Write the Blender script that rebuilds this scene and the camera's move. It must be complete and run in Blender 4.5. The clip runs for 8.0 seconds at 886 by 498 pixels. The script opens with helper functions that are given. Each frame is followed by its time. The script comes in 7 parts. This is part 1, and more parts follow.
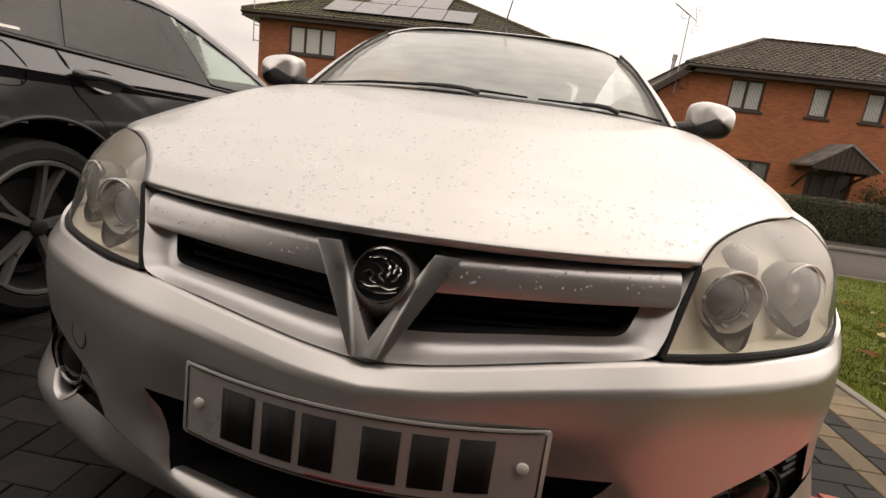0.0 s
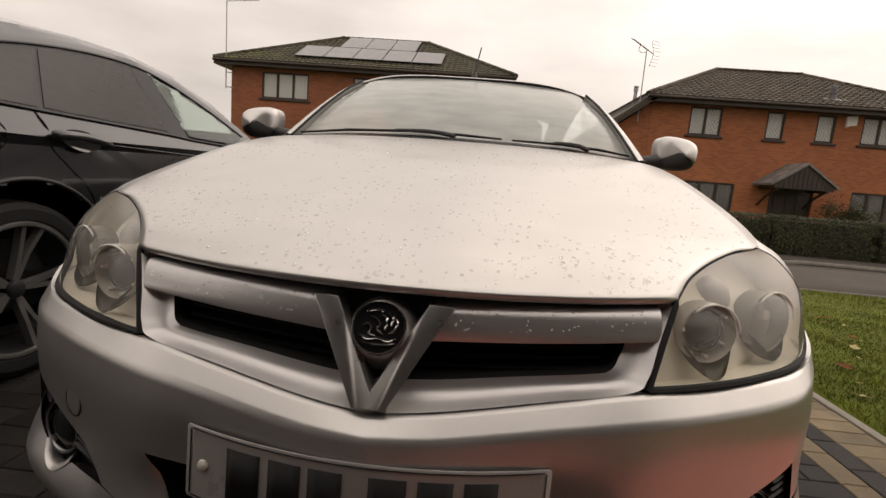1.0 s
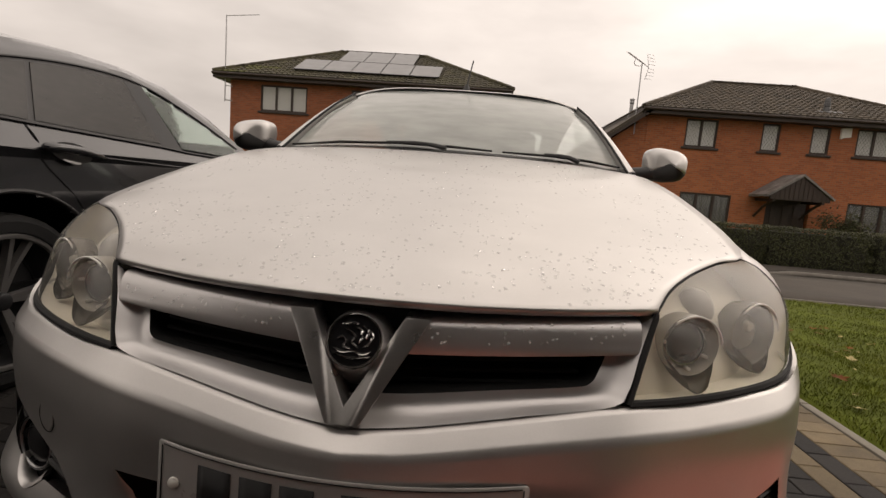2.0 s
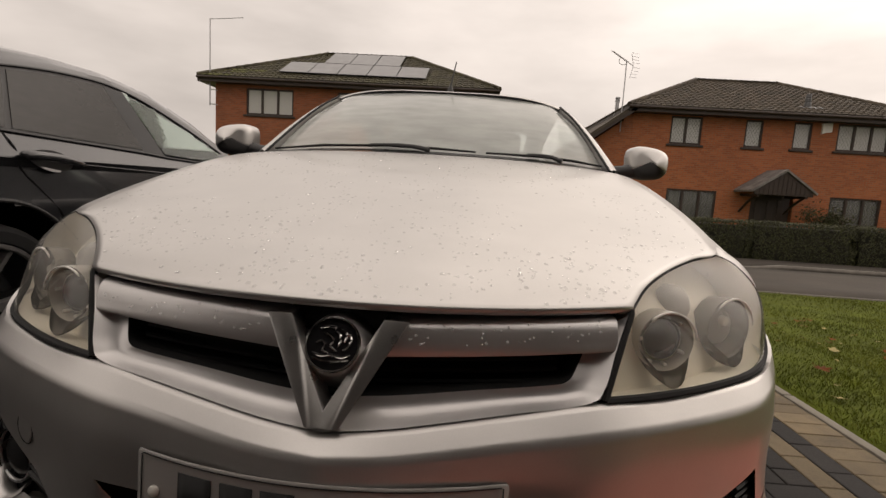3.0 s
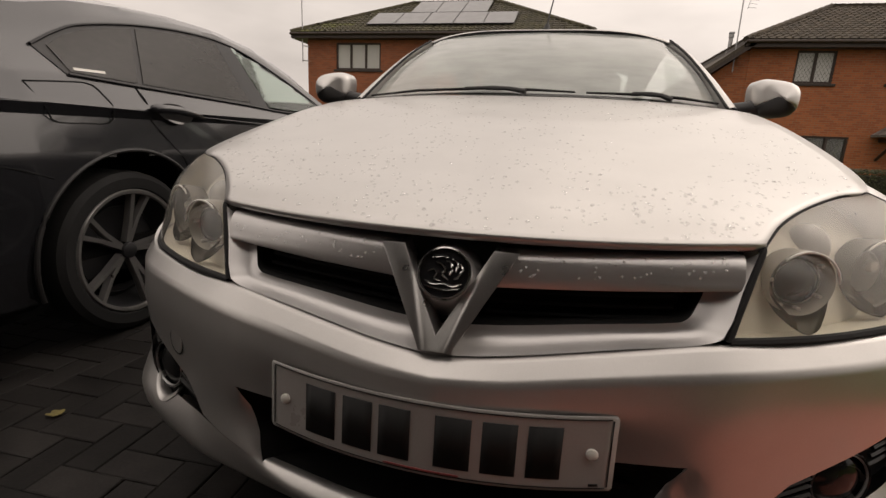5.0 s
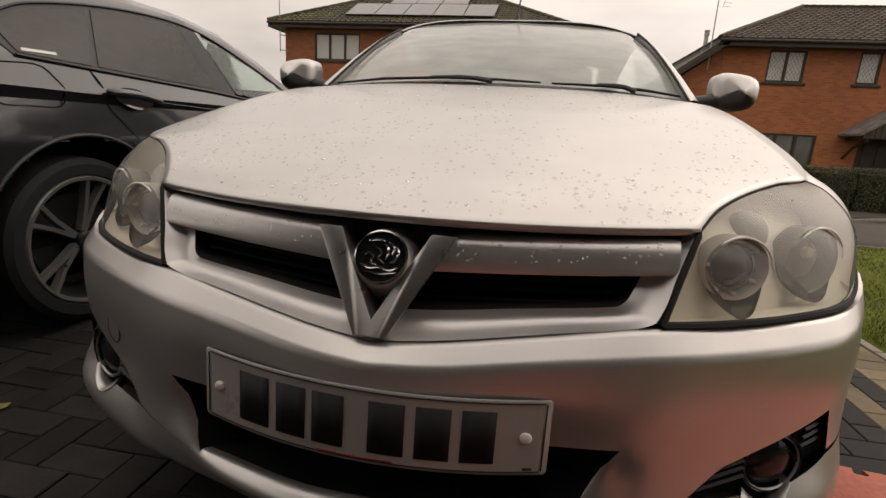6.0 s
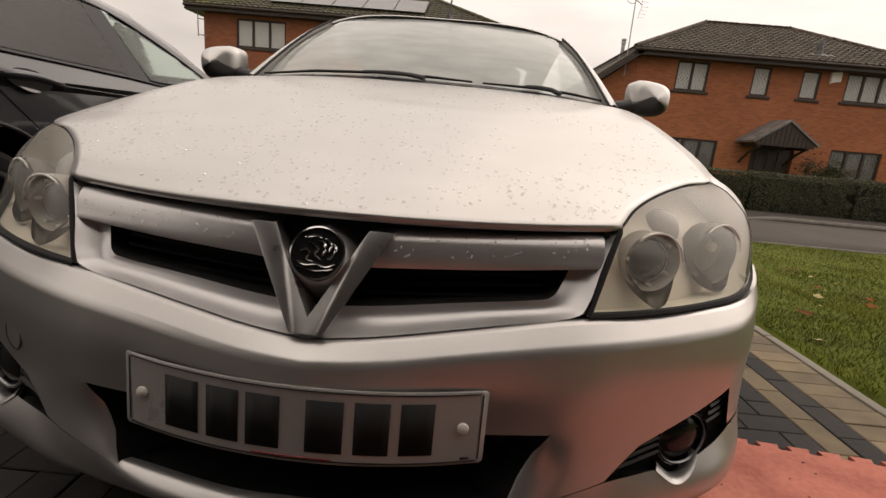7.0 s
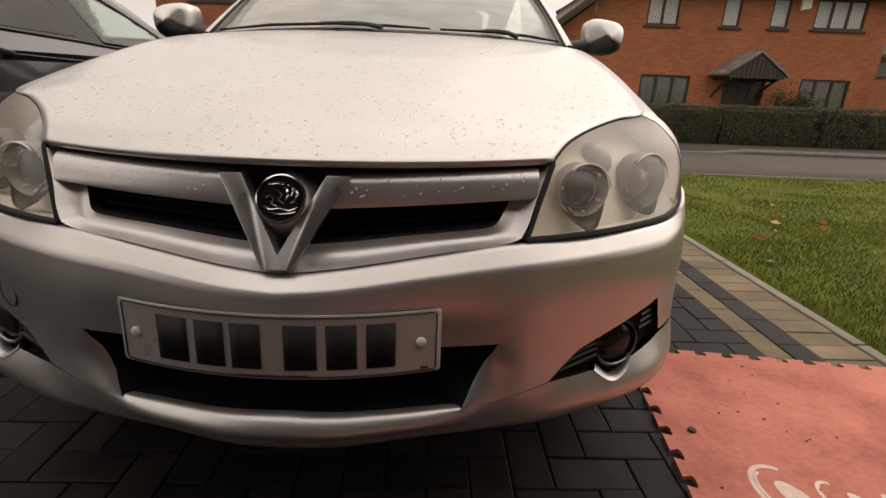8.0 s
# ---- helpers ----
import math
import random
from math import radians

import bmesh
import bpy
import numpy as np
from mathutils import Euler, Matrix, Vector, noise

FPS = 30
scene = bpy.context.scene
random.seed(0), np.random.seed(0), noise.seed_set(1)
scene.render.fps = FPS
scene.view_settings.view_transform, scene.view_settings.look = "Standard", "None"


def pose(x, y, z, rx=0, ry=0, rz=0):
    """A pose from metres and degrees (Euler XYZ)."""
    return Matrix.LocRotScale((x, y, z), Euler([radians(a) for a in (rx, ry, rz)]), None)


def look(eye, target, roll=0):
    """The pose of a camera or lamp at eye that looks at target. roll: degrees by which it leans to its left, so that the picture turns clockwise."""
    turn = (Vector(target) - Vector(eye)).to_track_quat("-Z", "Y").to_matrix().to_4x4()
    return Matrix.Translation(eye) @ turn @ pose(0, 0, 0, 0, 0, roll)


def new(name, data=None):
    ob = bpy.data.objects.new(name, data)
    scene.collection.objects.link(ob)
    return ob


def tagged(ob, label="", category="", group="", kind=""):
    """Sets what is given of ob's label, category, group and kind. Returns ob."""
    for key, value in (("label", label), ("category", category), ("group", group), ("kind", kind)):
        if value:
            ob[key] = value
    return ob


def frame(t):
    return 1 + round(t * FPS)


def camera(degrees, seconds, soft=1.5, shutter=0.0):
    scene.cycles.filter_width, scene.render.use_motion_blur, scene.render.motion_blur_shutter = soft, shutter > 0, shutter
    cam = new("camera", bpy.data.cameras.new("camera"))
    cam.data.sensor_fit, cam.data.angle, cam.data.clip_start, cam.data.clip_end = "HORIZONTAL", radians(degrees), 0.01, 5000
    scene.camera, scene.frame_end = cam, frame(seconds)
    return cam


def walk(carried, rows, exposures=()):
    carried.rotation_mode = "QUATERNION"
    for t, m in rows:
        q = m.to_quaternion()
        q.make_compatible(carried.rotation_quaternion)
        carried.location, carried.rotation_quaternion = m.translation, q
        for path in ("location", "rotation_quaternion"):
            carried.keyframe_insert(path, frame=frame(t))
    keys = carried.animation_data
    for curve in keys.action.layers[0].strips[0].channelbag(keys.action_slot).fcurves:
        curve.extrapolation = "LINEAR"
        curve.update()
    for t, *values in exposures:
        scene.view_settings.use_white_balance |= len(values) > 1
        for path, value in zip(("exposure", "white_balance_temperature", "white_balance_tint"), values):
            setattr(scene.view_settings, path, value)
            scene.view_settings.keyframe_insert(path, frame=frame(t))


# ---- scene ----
cam = camera(84.8, 8.0)
PATH = [
    (0, (0.152, -0.577, 0.898), (-0.077, 1.359, 0.451), 7.3),
    (0.3, (0.141, -0.591, 0.912), (0.066, 1.357, 0.466), 7.1),
    (0.5, (0.128, -0.607, 0.918), (0.029, 1.35, 0.514), 6.0),
    (1, (0.135, -0.611, 0.927), (-0.028, 1.36, 0.624), 4.7),
    (2.5, (0.179, -0.598, 0.93), (0.027, 1.38, 0.678), 4.3),
    (3, (0.186, -0.606, 0.933), (0.063, 1.375, 0.684), 3.6),
    (3.5, (0.228, -0.598, 0.92), (0.113, 1.384, 0.68), 3.0),
    (3.6, (0.254, -0.588, 0.91), (0.177, 1.395, 0.662), 2.3),
    (3.8, (0.294, -0.568, 0.9), (0.295, 1.41, 0.608), -0.3),
    (4, (0.263, -0.563, 0.892), (0.292, 1.408, 0.555), -1.2),
    (4.2, (0.238, -0.591, 0.898), (0.207, 1.375, 0.529), -1.5),
    (4.3, (0.208, -0.603, 0.9), (0.036, 1.351, 0.508), -1.5),
    (4.4, (0.187, -0.604, 0.901), (-0.052, 1.34, 0.498), -0.3),
    (4.5, (0.17, -0.609, 0.902), (-0.136, 1.324, 0.49), 0.6),
    (4.7, (0.147, -0.614, 0.900), (-0.278, 1.291, 0.464), 1.98),
    (5.8, (0.194, -0.600, 0.891), (-0.243, 1.294, 0.419), 3.62),
    (6, (0.21, -0.592, 0.884), (-0.157, 1.317, 0.411), 3.4),
    (6.2, (0.215, -0.584, 0.881), (-0.045, 1.34, 0.398), 4.2),
    (6.5, (0.218, -0.581, 0.88), (0.137, 1.357, 0.39), 5.6),
    (6.8, (0.206, -0.592, 0.885), (0.168, 1.351, 0.41), 5.7),
    (7, (0.202, -0.602, 0.885), (0.116, 1.341, 0.418), 5.1),
    (7.2, (0.196, -0.627, 0.891), (0.039, 1.308, 0.411), 3.9),
    (7.5, (0.208, -0.667, 0.873), (-0.034, 1.239, 0.318), 0.9),
    (7.8, (0.247, -0.674, 0.871), (0.137, 1.216, 0.226), 1.7),
    (8, (0.254, -0.694, 0.886), (0.255, 1.198, 0.237), 2.2),
]
walk(cam, [(t, look(eye, target, roll)) for t, eye, target, roll in PATH], [(0.0, 0.92, 7120, 16), (0.5, 0.79, 7120, 16), (1.0, 0.58, 7120, 16), (2.5, 0.42, 7120, 16), (4.1, 0.30, 7120, 16), (4.7, 0.42, 7120, 16), (6.0, 0.53, 7120, 16), (7.0, 0.62, 7120, 16), (8.0, 0.78, 7120, 16)])

# ---- world and light: an overcast, slightly warm day, the sun behind cloud ahead and to the side ----
SUN_ROT, SUN_EL = radians(52), radians(30)
world = bpy.data.worlds.new("overcast")
scene.world = world
world.use_nodes = True
wn, wl = world.node_tree.nodes, world.node_tree.links
wn.clear()
w_out, w_bg = wn.new("ShaderNodeOutputWorld"), wn.new("ShaderNodeBackground")
sky = wn.new("ShaderNodeTexSky")
sky.sky_type, sky.sun_disc = "NISHITA", False
sky.sun_elevation, sky.sun_rotation = SUN_EL, SUN_ROT
sky.air_density, sky.dust_density, sky.ozone_density = 1.0, 8.0, 0.5
hsv = wn.new("ShaderNodeHueSaturation")
hsv.inputs["Saturation"].default_value = 0.22
w_co, w_map, w_noise = wn.new("ShaderNodeTexCoord"), wn.new("ShaderNodeMapping"), wn.new("ShaderNodeTexNoise")
w_map.inputs["Scale"].default_value = (1.0, 1.0, 3.0)
w_noise.inputs["Scale"].default_value, w_noise.inputs["Detail"].default_value = 2.2, 5.0
w_ramp = wn.new("ShaderNodeMapRange")
w_ramp.inputs["From Min"].default_value, w_ramp.inputs["From Max"].default_value = 0.3, 0.7
w_ramp.inputs["To Min"].default_value, w_ramp.inputs["To Max"].default_value = 0.74, 1.14
w_mix = wn.new("ShaderNodeMix")
w_mix.data_type = "RGBA"
w_mix.inputs["Factor"].default_value = 0.86
w_mix.inputs["B"].default_value = (6.6, 6.35, 6.05, 1)
w_mul = wn.new("ShaderNodeVectorMath")
w_mul.operation = "SCALE"
wl.new(w_co.outputs["Generated"], w_map.inputs["Vector"])
wl.new(w_map.outputs[0], w_noise.inputs["Vector"])
wl.new(w_noise.outputs["Fac"], w_ramp.inputs["Value"])
wl.new(sky.outputs[0], hsv.inputs["Color"])
wl.new(hsv.outputs[0], w_mix.inputs["A"])
wl.new(w_mix.outputs["Result"], w_mul.inputs[0])
w_sep, w_rise, w_prod = wn.new("ShaderNodeSeparateXYZ"), wn.new("ShaderNodeMapRange"), wn.new("ShaderNodeMath")
w_rise.inputs["To Min"].default_value, w_rise.inputs["To Max"].default_value = 0.74, 1.80
w_prod.operation = "MULTIPLY"
wl.new(w_co.outputs["Generated"], w_sep.inputs[0])
wl.new(w_sep.outputs["Z"], w_rise.inputs["Value"])
wl.new(w_rise.outputs[0], w_prod.inputs[0])
wl.new(w_ramp.outputs[0], w_prod.inputs[1])
wl.new(w_prod.outputs[0], w_mul.inputs["Scale"])
wl.new(w_mul.outputs[0], w_bg.inputs["Color"])
wl.new(w_bg.outputs[0], w_out.inputs["Surface"])
w_bg.inputs["Strength"].default_value = 0.1

sun = new("sun", bpy.data.lights.new("sun", "SUN"))
sun.data.energy, sun.data.angle, sun.data.color = 0.25, radians(90), (1.0, 0.93, 0.82)
sun_way = Vector((math.sin(SUN_ROT) * math.cos(SUN_EL), math.cos(SUN_ROT) * math.cos(SUN_EL), math.sin(SUN_EL)))
sun.matrix_world = look(sun_way * 40, (0, 0, 0))


# ---- materials ----
def rgb(c):
    return (*c, 1) if len(c) == 3 else tuple(c)


def mat(name, base, rough=0.5, metal=0.0, var=0.15, scale=8.0, fine=120.0, bump=0.0, coat=0.0, spec=0.5, tint=None, rand=0.0, rough_var=0.1):
    """A principled material with colour variation at two scales, some uneven gloss and fine relief."""
    m = bpy.data.materials.new(name)
    m.use_nodes = True
    n, l = m.node_tree.nodes, m.node_tree.links
    p = n["Principled BSDF"]
    p.inputs["Metallic"].default_value = metal
    p.inputs["Coat Weight"].default_value = coat
    p.inputs["Coat Roughness"].default_value = 0.06
    p.inputs["Specular IOR Level"].default_value = spec
    co = n.new("ShaderNodeTexCoord")
    big, small = n.new("ShaderNodeTexNoise"), n.new("ShaderNodeTexNoise")
    big.inputs["Scale"].default_value, big.inputs["Detail"].default_value = scale, 4
    small.inputs["Scale"].default_value, small.inputs["Detail"].default_value = fine, 3
    where = co.outputs["Object"]
    if rand:  # alike pieces each take their own stretch of the pattern
        place, shift = n.new("ShaderNodeObjectInfo"), n.new("ShaderNodeVectorMath")
        shift.operation = "ADD"
        l.new(where, shift.inputs[0])
        l.new(place.outputs["Location"], shift.inputs[1])
        where = shift.outputs[0]
    l.new(where, big.inputs["Vector"])
    l.new(where, small.inputs["Vector"])
    add = n.new("ShaderNodeMath")
    add.operation = "MULTIPLY_ADD"
    add.inputs[1].default_value = 0.45
    l.new(small.outputs["Fac"], add.inputs[0])
    l.new(big.outputs["Fac"], add.inputs[2])
    rng = n.new("ShaderNodeMapRange")
    rng.inputs["From Min"].default_value, rng.inputs["From Max"].default_value = 0.45, 1.0
    l.new(add.outputs[0], rng.inputs["Value"])
    mix = n.new("ShaderNodeMix")
    mix.data_type = "RGBA"
    lo = tuple(c * (1 - var) for c in base)
    hi = tint or tuple(min(1, c * (1 + var)) for c in base)
    mix.inputs["A"].default_value, mix.inputs["B"].default_value = rgb(lo), rgb(hi)
    l.new(rng.outputs[0], mix.inputs["Factor"])
    colour = mix.outputs["Result"]
    if rand:
        info, hs, r2 = n.new("ShaderNodeObjectInfo"), n.new("ShaderNodeHueSaturation"), n.new("ShaderNodeMapRange")
        geo, sm = n.new("ShaderNodeNewGeometry"), n.new("ShaderNodeMath")
        sm.operation = "ADD"
        l.new(info.outputs["Random"], sm.inputs[0])
        l.new(geo.outputs["Random Per Island"], sm.inputs[1])
        fr = n.new("ShaderNodeMath")
        fr.operation = "FRACT"
        l.new(sm.outputs[0], fr.inputs[0])
        r2.inputs["To Min"].default_value, r2.inputs["To Max"].default_value = 1 - rand, 1 + rand
        l.new(fr.outputs[0], r2.inputs["Value"])
        l.new(r2.outputs[0], hs.inputs["Value"])
        l.new(colour, hs.inputs["Color"])
        colour = hs.outputs[0]
    l.new(colour, p.inputs["Base Color"])
    rr = n.new("ShaderNodeMapRange")
    rr.inputs["To Min"].default_value, rr.inputs["To Max"].default_value = max(0.02, rough - rough_var), min(1, rough + rough_var)
    l.new(big.outputs["Fac"], rr.inputs["Value"])
    l.new(rr.outputs[0], p.inputs["Roughness"])
    if bump:
        b = n.new("ShaderNodeBump")
        b.inputs["Strength"].default_value, b.inputs["Distance"].default_value = bump, 0.004
        l.new(add.outputs[0], b.inputs["Height"])
        l.new(b.outputs[0], p.inputs["Normal"])
    return m


def brick_mat(name, c1, c2, mortar):
    """Stretcher-bond facing brick, 225 x 75 mm with its joints."""
    m = mat(name, c1, 0.85)
    n, l = m.node_tree.nodes, m.node_tree.links
    p = n["Principled BSDF"]
    co, sep, add, com = n.new("ShaderNodeTexCoord"), n.new("ShaderNodeSeparateXYZ"), n.new("ShaderNodeMath"), n.new("ShaderNodeCombineXYZ")
    l.new(co.outputs["Object"], sep.inputs[0])
    l.new(sep.outputs["X"], add.inputs[0])
    l.new(sep.outputs["Y"], add.inputs[1])
    l.new(add.outputs[0], com.inputs["X"])
    l.new(sep.outputs["Z"], com.inputs["Y"])
    br = n.new("ShaderNodeTexBrick")
    l.new(com.outputs[0], br.inputs["Vector"])
    for k, v in (("Scale", 1.0), ("Brick Width", 0.225), ("Row Height", 0.075), ("Mortar Size", 0.008), ("Mortar Smooth", 0.2), ("Bias", -0.1)):
        br.inputs[k].default_value = v
    br.inputs["Color1"].default_value, br.inputs["Color2"].default_value, br.inputs["Mortar"].default_value = rgb(c1), rgb(c2), rgb(mortar)
    ns, hs, rg = n.new("ShaderNodeTexNoise"), n.new("ShaderNodeHueSaturation"), n.new("ShaderNodeMapRange")
    ns.inputs["Scale"].default_value, ns.inputs["Detail"].default_value = 0.7, 6
    l.new(co.outputs["Object"], ns.inputs["Vector"])
    rg.inputs["To Min"].default_value, rg.inputs["To Max"].default_value = 0.72, 1.22
    l.new(ns.outputs["Fac"], rg.inputs["Value"])
    l.new(rg.outputs[0], hs.inputs["Value"])
    l.new(br.outputs["Color"], hs.inputs["Color"])
    l.new(hs.outputs[0], p.inputs["Base Color"])
    b = n.new("ShaderNodeBump")
    b.inputs["Strength"].default_value, b.inputs["Distance"].default_value = 0.6, 0.01
    b.invert = True
    l.new(br.outputs["Fac"], b.inputs["Height"])
    l.new(b.outputs[0], p.inputs["Normal"])
    return m


def glass_mat(name, tint, haze, rough=0.02, haze_colour=(0.5, 0.5, 0.48), ior=1.5):
    """Clear pane: see-through, with a mirror gloss by Fresnel and a share of haze."""
    m = bpy.data.materials.new(name)
    m.use_nodes = True
    n, l = m.node_tree.nodes, m.node_tree.links
    n.remove(n["Principled BSDF"])
    tr, gl, df = n.new("ShaderNodeBsdfTransparent"), n.new("ShaderNodeBsdfGlossy"), n.new("ShaderNodeBsdfDiffuse")
    tr.inputs["Color"].default_value = rgb(tint)
    gl.inputs["Roughness"].default_value = rough
    df.inputs["Color"].default_value = rgb(haze_colour)
    # mirror share by angle, the same from both sides of a pane
    lw, pw, fr = n.new("ShaderNodeLayerWeight"), n.new("ShaderNodeMath"), n.new("ShaderNodeMath")
    lw.inputs["Blend"].default_value = 0.5
    pw.operation, fr.operation = "POWER", "MULTIPLY_ADD"
    f0 = ((ior - 1) / (ior + 1)) ** 2
    pw.inputs[1].default_value = 5.0
    fr.inputs[1].default_value, fr.inputs[2].default_value = 1 - f0, f0
    l.new(lw.outputs["Facing"], pw.inputs[0])
    l.new(pw.outputs[0], fr.inputs[0])
    m1, m2 = n.new("ShaderNodeMixShader"), n.new("ShaderNodeMixShader")
    ns, rg = n.new("ShaderNodeTexNoise"), n.new("ShaderNodeMapRange")
    ns.inputs["Scale"].default_value, ns.inputs["Detail"].default_value = 9, 5
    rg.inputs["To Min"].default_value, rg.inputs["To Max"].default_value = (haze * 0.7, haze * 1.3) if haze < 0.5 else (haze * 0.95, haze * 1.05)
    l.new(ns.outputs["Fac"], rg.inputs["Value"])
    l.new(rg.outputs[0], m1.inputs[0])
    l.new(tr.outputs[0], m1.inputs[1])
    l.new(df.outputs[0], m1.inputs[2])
    l.new(fr.outputs[0], m2.inputs[0])
    l.new(m1.outputs[0], m2.inputs[1])
    l.new(gl.outputs[0], m2.inputs[2])
    l.new(m2.outputs[0], n["Material Output"].inputs["Surface"])
    return m


SILVER = mat("silver_paint", (0.50, 0.485, 0.468), 0.36, 0.82, 0.07, 9.0, 420.0, 0.010, 0.25, rough_var=0.05)
SILVER_TRIM = mat("satin_silver_trim", (0.53, 0.515, 0.505), 0.36, 0.74, 0.06, 6.0, 700.0, 0.0, 0.2)
# brushed trim, its colour darkened for the dark reflection on the V's face
V_TRIM = mat("darkened_brushed_v_trim", (0.40, 0.39, 0.375), 0.30, 0.9, 0.14, 18, 500, 0.04)
CHROME = mat("chrome", (0.75, 0.74, 0.72), 0.12, 1.0, 0.05, 20)
BLACK = mat("black_plastic", (0.022, 0.021, 0.021), 0.5, 0, 0.3, 12, 300, 0.15)
# black plastic with the shade of hollows put into its colour
DEEP = mat("cavity_shade_plastic", (0.010, 0.010, 0.010), 0.8, 0, 0.3, 12, 300, 0.1, spec=0.15)
RUBBER = mat("rubber", (0.008, 0.008, 0.008), 0.8, 0, 0.3, 20, 200, 0.2)
GLOSS_BLACK = mat("gloss_black", (0.012, 0.012, 0.013), 0.14, 0, 0.2, 12, spec=0.3)
NAVY = mat("dark_blue_grey_paint", (0.019, 0.0195, 0.022), 0.20, 0.1, 0.15, 3.0, 900.0, 0.0, 0.75, rough_var=0.04)
ALLOY = mat("alloy_wheel_silver", (0.33, 0.32, 0.31), 0.32, 0.7, 0.1, 10)
ALLOY_DARK = mat("alloy_wheel_dark", (0.03, 0.03, 0.032), 0.45, 0.3, 0.2, 10)
# pale diffuse haze paints the sky's reflection as well as the mist
WINDSCREEN = glass_mat("sky_hazed_windscreen_glass", (0.75, 0.80, 0.78), 0.44, 0.03, (0.74, 0.77, 0.73))
# grey haze in the tint stands in for reflected sky
TINTED = glass_mat("sky_hazed_privacy_glass", (0.05, 0.048, 0.045), 0.10, 0.015, (0.36, 0.335, 0.305), ior=1.5)
CAR_GLASS = glass_mat("side_glass", (0.84, 0.90, 0.87), 0.03)
# the haze holds the lens's clouding and a painted veil of sky
LENS = glass_mat("clouded_sky_hazed_lens", (0.96, 0.94, 0.90), 0.12, 0.17, (0.86, 0.82, 0.74))
REFLECTOR = mat("headlamp_bezel", (0.90, 0.865, 0.77), 0.45, 0.0, 0.08, 10, 200)
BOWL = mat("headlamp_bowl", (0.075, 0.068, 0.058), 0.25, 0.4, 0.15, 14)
BOWL_PALE = mat("pale_lamp_bowl", (0.38, 0.36, 0.32), 0.35, 0.2, 0.12, 14)
BOWL_MID = mat("smoked_lamp_bowl", (0.17, 0.158, 0.138), 0.28, 0.3, 0.12, 14)
LAMP_GREY = mat("milky_lamp_glass", (0.42, 0.41, 0.39), 0.3, 0.0, 0.15, 30)
LAMP_RIM = mat("pale_lamp_trim", (0.90, 0.88, 0.83), 0.25, 0.0, 0.05, 20)
BULB = mat("dark_projector_glass", (0.025, 0.023, 0.021), 0.3, 0.2, 0.2, 10)
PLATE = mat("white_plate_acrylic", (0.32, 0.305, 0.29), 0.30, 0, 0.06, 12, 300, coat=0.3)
PLATE_INK = mat("plate_black_print", (0.014, 0.014, 0.014), 0.55, 0, 0.2, 12, spec=0.25)
PLATE_RED = mat("plate_small_print", (0.25, 0.05, 0.05), 0.4, 0, 0.2, 12)
SEAT = mat("dark_seat_cloth", (0.05, 0.05, 0.055), 0.9, 0, 0.3, 14, 300, 0.3)
DASH = mat("grey_dashboard", (0.06, 0.06, 0.062), 0.7, 0, 0.25, 10, 300, 0.2)
SCREEN_FRIT = mat("windscreen_black_border", (0.015, 0.015, 0.015), 0.3, 0, 0.2, 12)
# a pale diffuse share in the drops paints their light tops
WATER = mat("pale_bead_water", (0.93, 0.92, 0.90), 0.20, 0, 0.0, rough_var=0.02)
wtn, wtl = WATER.node_tree.nodes, WATER.node_tree.links
wtn["Principled BSDF"].inputs["Transmission Weight"].default_value = 0.25
wtn["Principled BSDF"].inputs["IOR"].default_value = 1.33
wt_clear, wt_mix = wtn.new("ShaderNodeBsdfTransparent"), wtn.new("ShaderNodeMixShader")
wt_mix.inputs[0].default_value = 0.22
wtl.new(wt_clear.outputs[0], wt_mix.inputs[1])
wtl.new(wtn["Principled BSDF"].outputs[0], wt_mix.inputs[2])
wtl.new(wt_mix.outputs[0], wtn["Material Output"].inputs["Surface"])
LAMP_GLASS = glass_mat("clear_lamp_glass", (0.90, 0.89, 0.86), 0.04, 0.03, (0.7, 0.69, 0.66))
BRICK_A = brick_mat("red_orange_brick", (0.37, 0.112, 0.040), (0.26, 0.074, 0.027), (0.25, 0.14, 0.08))
BRICK_B = brick_mat("red_brown_brick", (0.31, 0.092, 0.036), (0.22, 0.064, 0.025), (0.21, 0.12, 0.075))
TILE_A = mat("brown_roof_tile", (0.066, 0.052, 0.036), 0.85, 0, 0.35, 1.5, 30, 0.4, rand=0.25)
TILE_B = mat("dark_brown_roof_tile", (0.060, 0.046, 0.033), 0.85, 0, 0.35, 1.2, 30, 0.4, rand=0.25, tint=(0.07, 0.065, 0.028))
LEAD = mat("weathered_lead", (0.46, 0.46, 0.44), 0.6, 0, 0.25, 6, 80, 0.3)
MOSS = mat("mossy_tile", (0.075, 0.075, 0.022), 0.95, 0, 0.4, 5, 60, 0.6, rand=0.3)
SLATE = mat("porch_tile", (0.16, 0.15, 0.14), 0.6, 0, 0.3, 5, 60, 0.3, rand=0.3)
STAIN = mat("dark_brown_stained_timber", (0.028, 0.016, 0.010), 0.55, 0, 0.35, 6, 80, 0.2)
NET = mat("net_curtain", (0.78, 0.77, 0.74), 0.85, 0, 0.2, 5, 60)
# the darkness of an unlit room, put into the colour
ROOM_SHADE = mat("room_shade", (0.10, 0.095, 0.09), 0.9, 0, 0.3, 2)
# strong pale haze in the pane stands in for a lit net behind
HOUSE_GLASS = glass_mat("house_glass_hazed_as_lit_net", (0.88, 0.9, 0.88), 0.62, 0.02, (0.66, 0.65, 0.62))
DIM_GLASS = glass_mat("house_glass", (0.88, 0.9, 0.88), 0.10, 0.02, (0.5, 0.49, 0.46))
